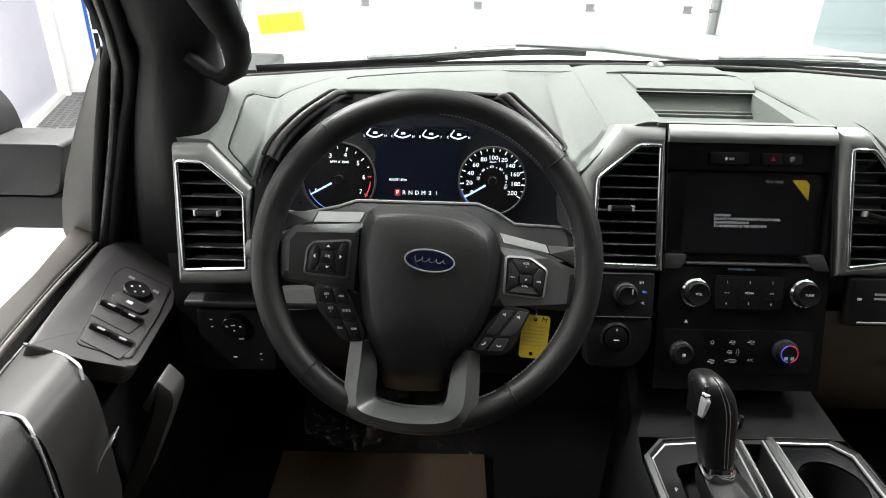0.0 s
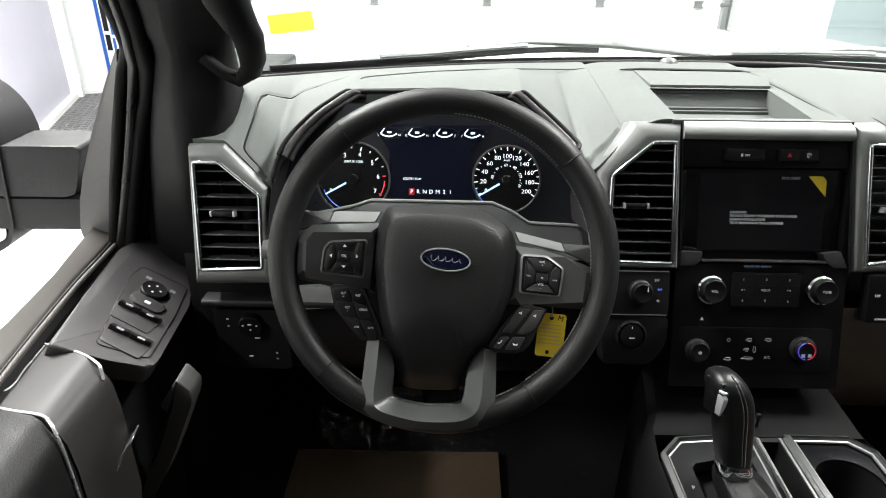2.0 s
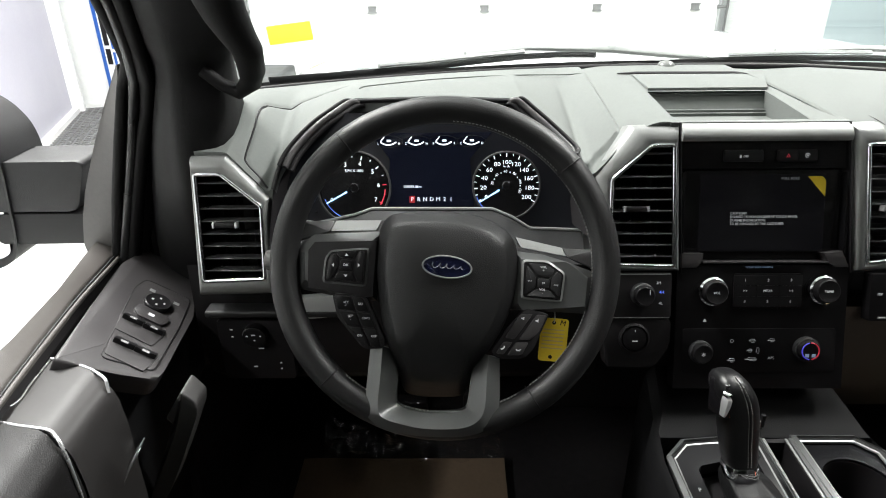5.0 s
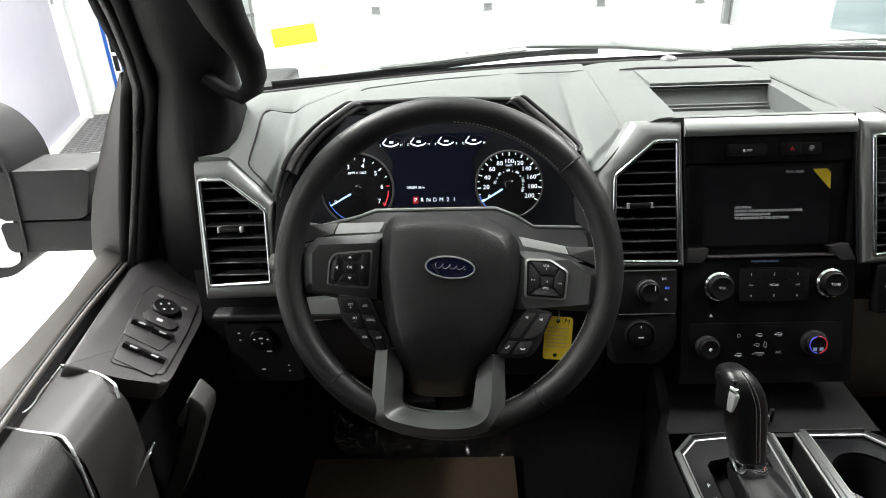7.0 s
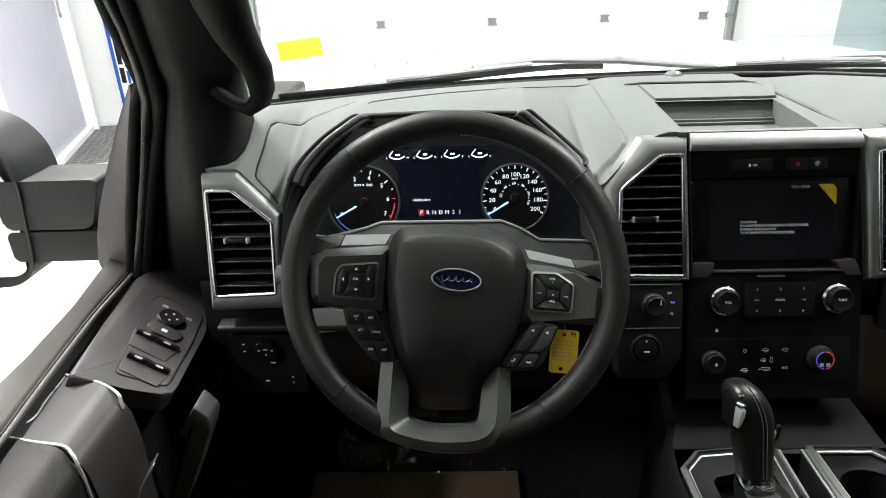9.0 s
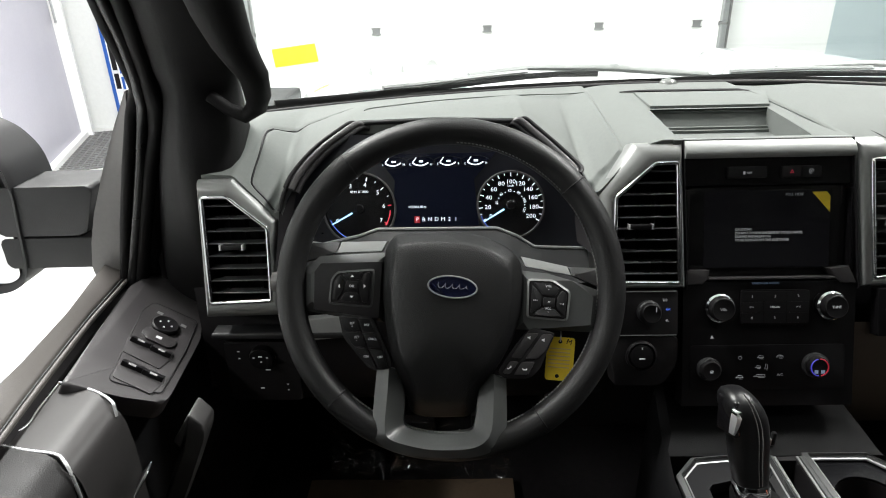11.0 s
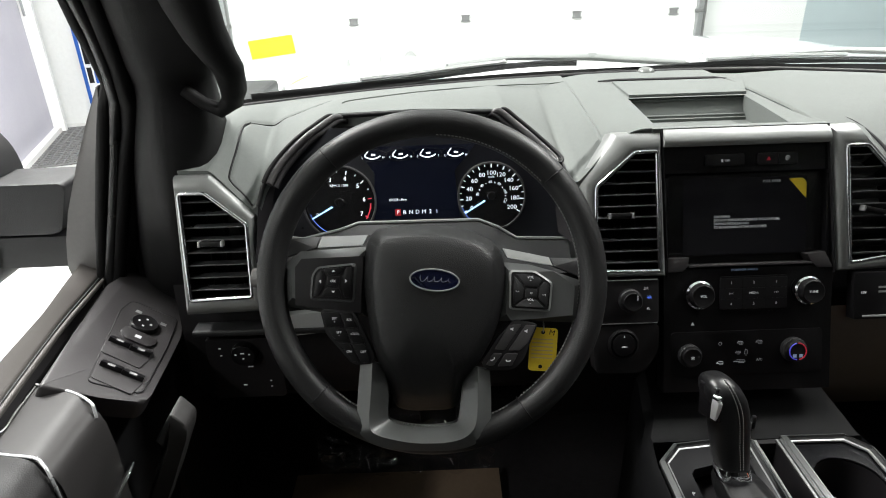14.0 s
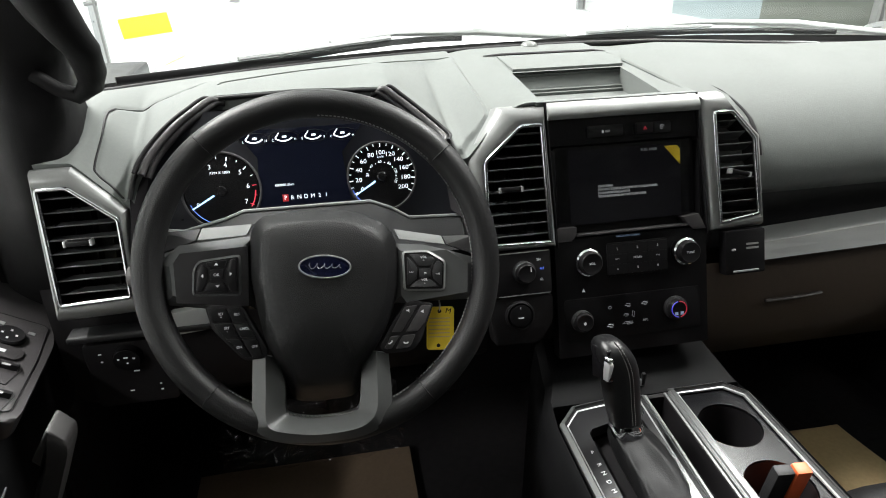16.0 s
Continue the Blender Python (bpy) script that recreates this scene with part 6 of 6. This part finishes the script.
tube(bm, [(-0.340, 0.168, 1.590), (-0.348, 0.196, 1.545), (-0.355, 0.216, 1.505), (-0.368, 0.250, 1.444)], 0.0018, n=6)
part("seam", bm, M_TRIM, pillar)
bm = bmesh.new()
tube(bm, [(-0.275, 0.120, 1.60), (-0.276, 0.150, 1.568), (-0.277, 0.170, 1.538), (-0.272, 0.186, 1.503), (-0.266, 0.200, 1.479), (-0.260, 0.216, 1.455), (-0.264, 0.236, 1.426), (-0.272, 0.250, 1.408), (-0.292, 0.254, 1.394), (-0.313, 0.250, 1.405), (-0.336, 0.250, 1.424)],
     [0.036, 0.035, 0.033, 0.0285, 0.0245, 0.0205, 0.018, 0.0165, 0.0125, 0.0105, 0.010], n=16, flat=0.85)
part("grab_handle", bm, M_PILLAR, pillar, "black moulded grab handle", smooth=70)
M_RAIL = mat("satin_black_frame_paint", (0.012, 0.012, 0.0125), 0.3, var=0.1, spec=0.45)
frame_t = thing("door_frame", "black door window frame with rubber seals", "door frame")
ROOF = [(-0.425, 0.05, 1.72), (-0.415, -0.2, 1.88), (-0.40, -0.9, 1.92)]
RAILS = (("frame_core", M_PILLAR, 0.026, [(-0.560, 0.334, 1.0), (-0.530, 0.334, 1.122), (-0.500, 0.334, 1.213), (-0.472, 0.334, 1.306), (-0.446, 0.332, 1.392), (-0.428, 0.29, 1.470), (-0.418, 0.25, 1.530), (-0.410, 0.20, 1.60)], 0.02),
         ("seal", M_PILLAR, 0.0095, [(-0.578, 0.302, 1.0), (-0.549, 0.302, 1.122), (-0.528, 0.302, 1.213), (-0.503, 0.302, 1.306), (-0.4765, 0.300, 1.392), (-0.456, 0.288, 1.430), (-0.4445, 0.246, 1.479), (-0.4425, 0.222, 1.517), (-0.438, 0.200, 1.552), (-0.433, 0.17, 1.60)], -0.0),
         ("frame_rail", M_RAIL, 0.0080, [(-0.568, 0.298, 1.0), (-0.536, 0.298, 1.122), (-0.509, 0.298, 1.212), (-0.482, 0.298, 1.305), (-0.467, 0.296, 1.358), (-0.452, 0.286, 1.405), (-0.440, 0.262, 1.445), (-0.434, 0.243, 1.474), (-0.430, 0.224, 1.508), (-0.427, 0.196, 1.551), (-0.420, 0.165, 1.60)], 0.010),
         ("seal", M_PILLAR, 0.0120, [(-0.552, 0.305, 1.0), (-0.524, 0.305, 1.122), (-0.499, 0.305, 1.212), (-0.470, 0.305, 1.305), (-0.448, 0.303, 1.358), (-0.436, 0.292, 1.400), (-0.424, 0.262, 1.455), (-0.412, 0.225, 1.508), (-0.405, 0.197, 1.551), (-0.400, 0.165, 1.60)], 0.026))
for name, m_, r, pts, off in RAILS:
    bm = bmesh.new()
    tube(bm, pts + [(x + off, y, z) for x, y, z in ROOF], r, n=12)
    part(name, bm, m_, frame_t, smooth=60)
# the mirror base gets its outdoor brightness from the lightened colour
bm = bmesh.new()
prism(bm, rounded([(-0.486, 1.425), (-0.548, 1.10), (-0.6070, 1.10), (-0.6110, 1.131), (-0.6010, 1.177), (-0.5842, 1.2267), (-0.5526, 1.297), (-0.5174, 1.3676)], 0.006, 3), 0, 0.02, 0.003, m=pose(0, 0.335, 0, 90, 0, 0))
part("mirror_sail", bm, M_SAIL, frame_t, "black mirror base lightened as if lit by the garage", smooth=40)

# ---- side mirror ----
mirror = thing("side_mirror", "black outside mirror with a folding arm", "side mirror")
bm = bmesh.new()
prism(bm, rounded([(-0.83, 1.1500), (-0.6660, 1.1510), (-0.6340, 1.2440), (-0.83, 1.2425)], 0.014, 4), 0.0, 0.10, 0.005, m=pose(0, 0.51, 0, 90, 0, 0), seg=3)
part("arm_upper", bm, M_SHELL, mirror, smooth=40)
bm = bmesh.new()
prism(bm, rounded([(-0.83, 1.0860), (-0.6200, 1.0880), (-0.6160, 1.1465), (-0.83, 1.1455)], 0.010, 4), 0.0, 0.09, 0.004, m=pose(0, 0.50, 0, 90, 0, 0), seg=3)
part("arm_lower", bm, M_LOWER, mirror, smooth=40)
bm = bmesh.new()
HO = rounded([(-0.803, 1.058), (-0.790, 1.10), (-0.784, 1.16), (-0.775, 1.235), (-0.783, 1.285), (-0.812, 1.325), (-0.855, 1.348), (-0.98, 1.358), (-1.0, 1.03), (-0.84, 1.037)], 0.03, 5)
prism(bm, HO, 0.0, 0.11, 0.0, m=pose(0, 0.53, 0, 90, 0, 0))
part("housing", bm, M_SHELL, mirror, "black mirror housing", smooth=40)
bm = bmesh.new()
ring(bm, HO, inset(HO, 0.014), 0.108, 0.125, 0.116, m=pose(0, 0.53, 0, 90, 0, 0))
part("housing_rim", bm, M_LOWER, mirror, smooth=40)
bm = bmesh.new()
GL = rounded([(-0.836, 1.056), (-0.8155, 1.067), (-0.8085, 1.105), (-0.8036, 1.145), (-0.800, 1.24), (-0.83, 1.312), (-0.97, 1.33), (-0.98, 1.05)], 0.008, 4)
prism(bm, GL, 0.100, 0.119, 0.001, m=pose(0, 0.53, 0, 90, 0, 0))
part("glass", bm, M_MIRROR, mirror, "mirror glass")

# ---- windscreen, cowl, wipers, hood ----
def glass_pt(x, v):
    y0, z0 = wind_y(x) + 0.085, 1.352
    return (CX + (x - CX) * (1 - 0.12 * v), y0 + (-0.17 - y0) * v, z0 + (1.87 - z0) * v + 0.05 * math.sin(math.pi * v))


ws = thing("windscreen", "clear curved windscreen glass", "windscreen")
bm = bmesh.new()
sheet(bm, glass_pt, [-0.36 + 1.6 * i / 20 for i in range(21)], [i / 10 for i in range(11)])
g = part("pane", bm, M_GLASS, ws, smooth=80)
g.visible_shadow = False
bm = bmesh.new()
sheet(bm, lambda x, v: (glass_pt(x, v)[0], glass_pt(x, v)[1] - 0.003, glass_pt(x, v)[2] - 0.003), [-0.36 + 1.6 * i / 20 for i in range(21)], [0.0, 0.02], (0, 0, -0.001))
part("frit_band", bm, M_BLACK, ws, "black printed band")
# black plastic with the windscreen's veiling glare mixed into its colour
M_WIPER = mat("glare_paled_wiper_plastic", (0.26, 0.265, 0.262), 0.35, var=0.15, vscale=20, spec=0.6)
cowl = thing("cowl", "black plastic cowl grille below the windscreen", "cowl")
bm = bmesh.new()
sheet(bm, lambda x, v: (x, wind_y(x) + 0.02 + 0.33 * v, 1.328 - 0.022 * v - 0.02 * ((x - CX) / 0.9) ** 2), [-0.5 + 1.9 * i / 24 for i in range(25)], [i / 5 for i in range(6)], (0, 0, -0.01))
part("panel", bm, M_WIPER, cowl, smooth=60)
for i in range(46):
    x = -0.12 + 0.02 * i
    bm = bmesh.new()
    box(bm, (x, wind_y(x) + 0.17, 1.3215 - 0.02 * ((x - CX) / 0.9) ** 2), (0.009, 0.07, 0.004), 0.001, seg=1)
    part("grille_rib", bm, M_ARM if i % 3 else M_SATIN_DARK, cowl)


def wiper(blade, arm):
    t = thing("wiper", "black windscreen wiper at rest", "wiper", group="windscreen wipers")
    bm = bmesh.new()
    tube(bm, blade, 0.005, n=6, flat=1.3)
    part("blade", bm, M_TRIM, t, smooth=50)
    bm = bmesh.new()
    tube(bm, [(x, y - 0.004, z + 0.011) for x, y, z in blade[2:-2]], 0.006, n=6, flat=0.7)
    part("spoiler", bm, M_WIPER, t, "black wiper spoiler paled for glare", smooth=50)
    bm = bmesh.new()
    tube(bm, arm, [0.011, 0.012, 0.009, 0.007][: len(arm)], n=8, flat=0.7)
    part("arm", bm, M_WIPER, t, "glossy black wiper arm paled for glare", smooth=50)
    bm = bmesh.new()
    lathe(bm, [(0.014, -0.03), (0.014, -0.006), (0.009, 0.0)], 20, m=pose(*arm[0]))
    part("pivot", bm, M_TRIM, t, smooth=40)


W1 = [(-0.31, 0.47, 1.368), (-0.22, 0.515, 1.366), (-0.13, 0.56, 1.365), (-0.04, 0.605, 1.365), (0.06, 0.66, 1.366), (0.15, 0.70, 1.367), (0.22, 0.72, 1.367), (0.30, 0.72, 1.366)]
wiper(W1, [(0.53, 0.73, 1.358), (0.34, 0.755, 1.372), (0.16, 0.725, 1.381), (0.03, 0.655, 1.380)])
W2 = [(0.33, 0.66, 1.352), (0.44, 0.68, 1.356), (0.56, 0.695, 1.358), (0.70, 0.70, 1.36), (0.84, 0.69, 1.36), (0.98, 0.665, 1.358), (1.10, 0.63, 1.355)]
wiper(W2, [(1.24, 0.62, 1.345), (1.05, 0.69, 1.366), (0.85, 0.72, 1.374), (0.66, 0.71, 1.372)])
hood = thing("truck_hood", "white painted truck hood with raised sides", "hood")


def hood_pt(x, v):
    u = (x - CX) / 0.85
    bulge = 0.022 * (1 / (1 + math.exp(-(abs(u) - 0.50) * 26))) - 0.06 * max(0, abs(u) - 0.78) / 0.22
    return (x, wind_y(x) + 0.32 + 1.25 * v, 1.310 + bulge - 0.03 * v - 0.07 * v ** 3)


bm = bmesh.new()
sheet(bm, hood_pt, [-0.41 + 1.7 * i / 50 for i in range(51)], [i / 14 for i in range(15)], (0, 0, -0.02))
part("panel", bm, M_BODY, hood, smooth=60)
fender = thing("engine_bay_body", "white painted truck body with front tyres", "truck body")
bm = bmesh.new()
box(bm, (CX, 1.45, 0.85), (1.78, 1.0, 0.76), 0.06, seg=3)
part("fenders", bm, M_BODY, fender, smooth=40)
for sx in (-1, 1):
    bm = bmesh.new()
    lathe(bm, [(0.40, -0.13), (0.40, 0.13), (0.36, 0.14), (0.25, 0.12)], 40, m=pose(CX + sx * 0.82, 1.45, 0.40, 0, 90, 0))
    part("tyre", bm, M_TRIM, fender, smooth=40)

# ---- rest of the cab: roof edge, right door, seats, floor coverings ----
bm = bmesh.new()
box(bm, (1.33, -0.5, 0.95), (0.08, 1.9, 0.75), 0.02)
part("right_door", bm, M_LOWER, shell)
bm = bmesh.new()
box(bm, (-0.57, -0.5, 0.80), (0.08, 1.9, 0.6), 0.02)
part("left_door_skin", bm, M_BODY, shell)
for x in (-0.485, 1.30):
    bm = bmesh.new()
    box(bm, (x, 0.58, 0.74), (0.04, 0.70, 0.50), 0.01)
    part("kick_panel", bm, M_CARPET, shell)
for x in (-0.52, 1.33):
    bm = bmesh.new()
    box(bm, (x, 0.73, 1.14), (0.05, 0.42, 0.36), 0.01)
    part("cowl_side", bm, M_TRIM, shell)
# unseen blocks added to stop lamp light leaking into the footwell
for x in (-0.455, 1.30):
    bm = bmesh.new()
    box(bm, (x, 0.70, 1.12), (0.17, 0.44, 0.40), 0.01)
    part("cowl_light_block", bm, M_TRIM, shell)
for x in (-0.50, 1.36):
    bm = bmesh.new()
    box(bm, (x, -0.62, 1.5), (0.06, 0.14, 0.8), 0.02)
    part("middle_pillar", bm, M_BLACK, shell)
    bm = bmesh.new()
    box(bm, (x, -1.55, 1.5), (0.06, 0.2, 0.8), 0.02)
    part("rear_pillar", bm, M_BLACK, shell)
bm = bmesh.new()
tube(bm, [(1.23, 0.42, 1.30), (1.25, 0.28, 1.46), (1.24, 0.1, 1.62), (1.22, -0.15, 1.86)], 0.06, n=12)
part("right_pillar", bm, M_BLACK, shell, smooth=60)
bm = bmesh.new()
tube(bm, [(-0.40, -0.17, 1.88), (CX, -0.13, 1.90), (1.28, -0.17, 1.88)], 0.04, n=10)
part("roof_edge", bm, M_LINER, shell, smooth=60)
bm = bmesh.new()
box(bm, (CX, 0.3, 0.25), (1.7, 2.6, 0.5), 0.02)
part("underbody", bm, M_TRIM, shell)
# unseen dark panes added to cut the light entering from the rear
bm = bmesh.new()
box(bm, (CX, -1.62, 1.58), (1.70, 0.006, 0.60))
part("rear_dim_pane", bm, M_REARDIM, shell, "unseen dark rear pane added to dim the cab")
for x in (-0.50, 1.36):
    bm = bmesh.new()
    box(bm, (x, -1.08, 1.56), (0.006, 0.82, 0.66))
    part("rear_side_dim_pane", bm, M_REARDIM, shell, "unseen dark rear side pane added to dim the cab")
for cx, lab in ((0.0, "driver"), (0.88, "passenger")):
    s = thing("front_seat", "black front seat with a padded cushion", "seat", group="front seats")
    bm = bmesh.new()
    y1 = -0.36 if lab == "driver" else -0.02
    box(bm, (cx + (0.06 if lab != "driver" else 0), y1 - 0.26, 0.72), (0.46, 0.5, 0.18), 0.06, seg=4)
    part("cushion", bm, M_LEATHER, s, smooth=50)
    bm = bmesh.new()
    box(bm, (cx, y1 - 0.66, 1.12), (0.5, 0.14, 0.75), 0.06, seg=4, m=None)
    part("backrest", bm, M_LEATHER, s, smooth=50)
    bm = bmesh.new()
    box(bm, (cx, y1 - 0.28, 0.58), (0.4, 0.4, 0.16), 0.02)
    part("base", bm, M_BLACK, s)
bm = bmesh.new()
sheet(bm, lambda x, y: (x, y, 0.556 + 0.006 * noise.noise((x * 6, y * 6, 0))), [-0.325 + 0.44 * i / 16 for i in range(17)], [-0.2 + 0.62 * i / 16 for i in range(17)], (0, 0, -0.001))
tagged(part("floor_paper", bm, M_PAPER, smooth=60), "brown kraft paper mat over the driver's floor", "paper mat")
bm = bmesh.new()
sheet(bm, lambda x, y: (x + 0.18 * (0.2 - y), y, 0.60 + 0.008 * noise.noise((x * 6, y * 6, 3))), [0.88 + 0.16 * i / 8 for i in range(9)], [0.02 + 0.24 * i / 10 for i in range(11)], (0, 0, -0.05))
tagged(part("carton", bm, M_TAN, smooth=40), "tan cardboard sheet lying in the passenger footwell", "cardboard")
bm = bmesh.new()
box(bm, (1.0, 0.1, 0.54), (0.5, 0.3, 0.03), 0.01)
tagged(part("floor_mat", bm, M_CARPET), "black floor mat in the passenger footwell", "floor mat")
pedal = thing("pedals", "black pedals wrapped in clear plastic film", "pedals")
for x, w in ((-0.10, 0.10), (0.06, 0.07)):
    bm = bmesh.new()
    box(bm, (0, 0, 0), (w, 0.02, 0.07 if w > 0.08 else 0.14), 0.006, m=pose(x, 0.44, 0.69, 30, 0, 0))
    part("pedal_pad", bm, M_BLACK, pedal, smooth=40)
    bm = bmesh.new()
    tube(bm, [(x, 0.46, 0.70), (x, 0.56, 0.84), (x, 0.6, 1.0)], 0.012, n=8)
    part("pedal_arm", bm, M_BLACK, pedal, smooth=40)
bm = bmesh.new()
sheet(bm, lambda x, v: (x, 0.40 - 0.05 * v + 0.02 * noise.noise((x * 22, v * 6, 1)), 0.735 - 0.11 * v + 0.022 * noise.noise((x * 30, v * 9, 5))), [-0.26 + 0.36 * i / 60 for i in range(61)], [i / 18 for i in range(19)])
part("film", bm, M_FILM, pedal, "clear crumpled plastic film", smooth=50)

# ---- garage door and wall things ----
GY = 6.25
garage = thing("overhead_door", "white sectional overhead garage door with steel hinges", "garage door")
for i in range(6):
    bm = bmesh.new()
    box(bm, (0.305, GY, 0.963 - 0.535 * 1.5 + 0.535 * i - 0.0), (4.76, 0.05, 0.534), 0.003)
    part("door_panel", bm, M_DOORW, garage)
for zj in (0.963, 1.498, 0.428, 2.033):
    for x in (-0.817, 0.324, 1.462, 2.45):
        bm = bmesh.new()
        box(bm, (x, GY - 0.035, zj), (0.075, 0.02, 0.045), 0.004)
        box(bm, (x, GY - 0.045, zj + 0.028), (0.10, 0.02, 0.014), 0.003)
        box(bm, (x, GY - 0.045, zj - 0.028), (0.10, 0.02, 0.014), 0.003)
        part("hinge", bm, M_HINGE, garage, "steel hinge")
for x in (-2.11, 2.72):
    bm = bmesh.new()
    box(bm, (x, GY - 0.04, 1.6), (0.07, 0.09, 3.2), 0.006)
    part("track", bm, M_STEEL, garage, "galvanised steel track")
    bm = bmesh.new()
    box(bm, (x + 0.03, GY - 0.09, 1.6), (0.02, 0.02, 3.2), 0.004)
    part("track_lip", bm, M_DARKSTEEL, garage)
    bm = bmesh.new()
    tube(bm, [(x - 0.06, GY - 0.07, 0.963), (x + 0.05, GY - 0.07, 0.963)], 0.02, n=10)
    part("roller", bm, M_DARKSTEEL, garage)
bm = bmesh.new()
box(bm, (0, 0, 0), (0.465, 0.006, 0.185), 0.002, m=pose(-1.685, GY - 0.034, 0.745, 0, -6.5, 0))
tagged(part("yellow_sticker", bm, M_SIGN), "fluorescent yellow rectangular sticker on the garage door", "sticker")
LW = pose(-3.62, 4.8, 0, 0, 0, 107.4)
wallw = thing("side_wall", "white garage side wall with a door recess", "wall", LW, kind="structure")
bm = bmesh.new()
box(bm, (1.62, 0.1, 2.1), (0.6, 0.2, 4.2))
part("wall_panel", bm, M_WALL, wallw)
bm = bmesh.new()
box(bm, (-1.75, 0.1, 2.1), (1.8, 0.2, 4.2))
part("wall_panel", bm, M_WALL, wallw)
sd = thing("steel_door", "grey lavender painted steel side door in a white frame", "door", LW)
bm = bmesh.new()
box(bm, (0.15, 0.03, 1.2), (2.0, 0.05, 2.4), 0.004)
part("leaf", bm, M_GREYDOOR, sd)
for x in (1.20, 1.29):
    bm = bmesh.new()
    box(bm, (x, -0.02 if x < 1.25 else 0.0, 1.25), (0.08, 0.16 if x < 1.25 else 0.1, 2.5), 0.008)
    part("jamb", bm, M_DOORW, sd)
bm = bmesh.new()
tube(bm, [(1.13, -0.03, 1.15), (1.13, -0.03, 1.45)], 0.012, n=8)
part("hinge", bm, M_STEEL, sd)
bm = bmesh.new()
box(bm, (0.15, 0.0, 0.03), (2.05, 0.12, 0.06), 0.004)
part("threshold", bm, M_DOORW, sd)
sign = thing("wall_sign", "white and blue sign board with dark lettering bars", "sign", pose(-3.47, 6.29, 0.70, 90, 0, 0))
bm = bmesh.new()
box(bm, (0, 0, 0), (0.52, 1.5, 0.02), 0.003)
part("board", bm, M_SIGNWHITE, sign)
bm = bmesh.new()
box(bm, (-0.245, 0, 0.008), (0.036, 1.5, 0.02), 0.003)
part("blue_edge", bm, M_SIGNBLUE, sign)
for x, w, m_, words_ in ((-0.185, 0.050, M_BLACK, (0.34, 0.16)), (-0.125, 0.028, M_SIGNBLUE, (0.10, 0.24, 0.13)), (-0.08, 0.020, M_BLACK, (0.2, 0.08, 0.18)), (0.03, 0.05, M_SIGNBLUE, (0.3, 0.2))):
    y = 0.27
    for l in words_:
        bm = bmesh.new()
        box(bm, (x, y - l / 2, 0.0115), (w, l, 0.004))
        part("text_bar", bm, m_, sign)
        y -= l + 0.035
grate = thing("floor_grate", "dark steel drain grate set in the floor", "grate", pose(-3.56, 5.42, 0.004, 0, 0, 17.4))
for i in range(22):
    bm = bmesh.new()
    box(bm, (0, -0.75 + 0.07 * i, 0.006), (0.42, 0.026, 0.012), 0.002, seg=1)
    part("bar", bm, M_DARKSTEEL, grate)
for i in range(7):
    bm = bmesh.new()
    box(bm, (-0.20 + 0.0667 * i, -0.015, 0.006), (0.018, 1.52, 0.0115), 0.002, seg=1)
    part("cross_bar", bm, M_DARKSTEEL, grate)
bm = bmesh.new()
box(bm, (6.75, 6.2, 0.55), (0.3, 0.06, 1.1), 0.01)
tagged(part("yellow_board", bm, M_TAN), "yellowish board leaning on the grey wall", "board")

# plain white oval with a dark bar, its kind left open
oval = thing("pale_oval", "white oval shape with a dark bar by the far wall", "sign", pose(6.56, 6.22, 0.37, 90, 0, 0))
bm = bmesh.new()
prism(bm, [(0.29 * math.cos(2 * math.pi * i / 40), 0.066 * math.sin(2 * math.pi * i / 40)) for i in range(40)], 0.0, 0.02, 0.004)
part("plate", bm, M_SIGNWHITE, oval, smooth=40)
bm = bmesh.new()
box(bm, (-0.12, 0.002, 0.021), (0.12, 0.012, 0.003))
part("bar", bm, M_HINGE, oval)
for x in (6.44, 6.53):
    bm = bmesh.new()
    box(bm, (x, 6.27, 1.1), (0.045, 0.10, 2.2), 0.006)
    tagged(part("door_jamb", bm, M_NOZZLE), "pale grey door jamb on the far grey wall", "door frame", group="far door jambs")

# overhead console with the map lamps that light the cab
dome = thing("added_cab_fill", "unseen grey overhead box with added fill lamps", "cab lamp")
bm = bmesh.new()
box(bm, (CX, -0.34, 1.835), (0.26, 0.22, 0.05), 0.015, seg=3)
part("housing", bm, M_LINER, dome, smooth=40)
for dx in (-0.07, 0.07):
    bm = bmesh.new()
    box(bm, (CX + dx, -0.36, 1.808), (0.07, 0.05, 0.008), 0.003)
    part("lens", bm, M_LAMP, dome)
    la = bpy.data.lights.new("fill_bulb", "AREA")
    la.shape, la.size, la.size_y, la.energy, la.color = "RECTANGLE", 0.07, 0.05, CAB_FILL_WATTS / 2, (1.0, 0.98, 0.95)
    ob = new("fill_bulb", la)
    ob.matrix_world = pose(CX + dx, -0.36, 1.80)
    ob.parent = dome
# washer nozzles on the hood; their pale colour stands in for glare
for x, y, w in ((-0.217, 1.056, 0.006), (-0.137, 1.088, 0.006), (-0.371, 0.97, 0.008), (-0.064, 1.225, 0.022)):
    bm = bmesh.new()
    z = hood_pt(x, (y - wind_y(x) - 0.32) / 1.25)[2]
    loft(bm, [[(x - w, y + 0.012, z - 0.002), (x - w, y - 0.012, z - 0.002), (x + w, y - 0.012, z - 0.002), (x + w, y + 0.012, z - 0.002)],
              [(x - w * 0.2, y + 0.008, z + 0.016), (x - w * 0.2, y - 0.004, z + 0.016), (x + w * 0.3, y - 0.004, z + 0.016), (x + w * 0.3, y + 0.008, z + 0.016)]], closed=True)
    tagged(part("washer_nozzle", bm, M_NOZZLE), "small washer nozzle on the hood, paled for glare", "nozzle", group="washer nozzles")
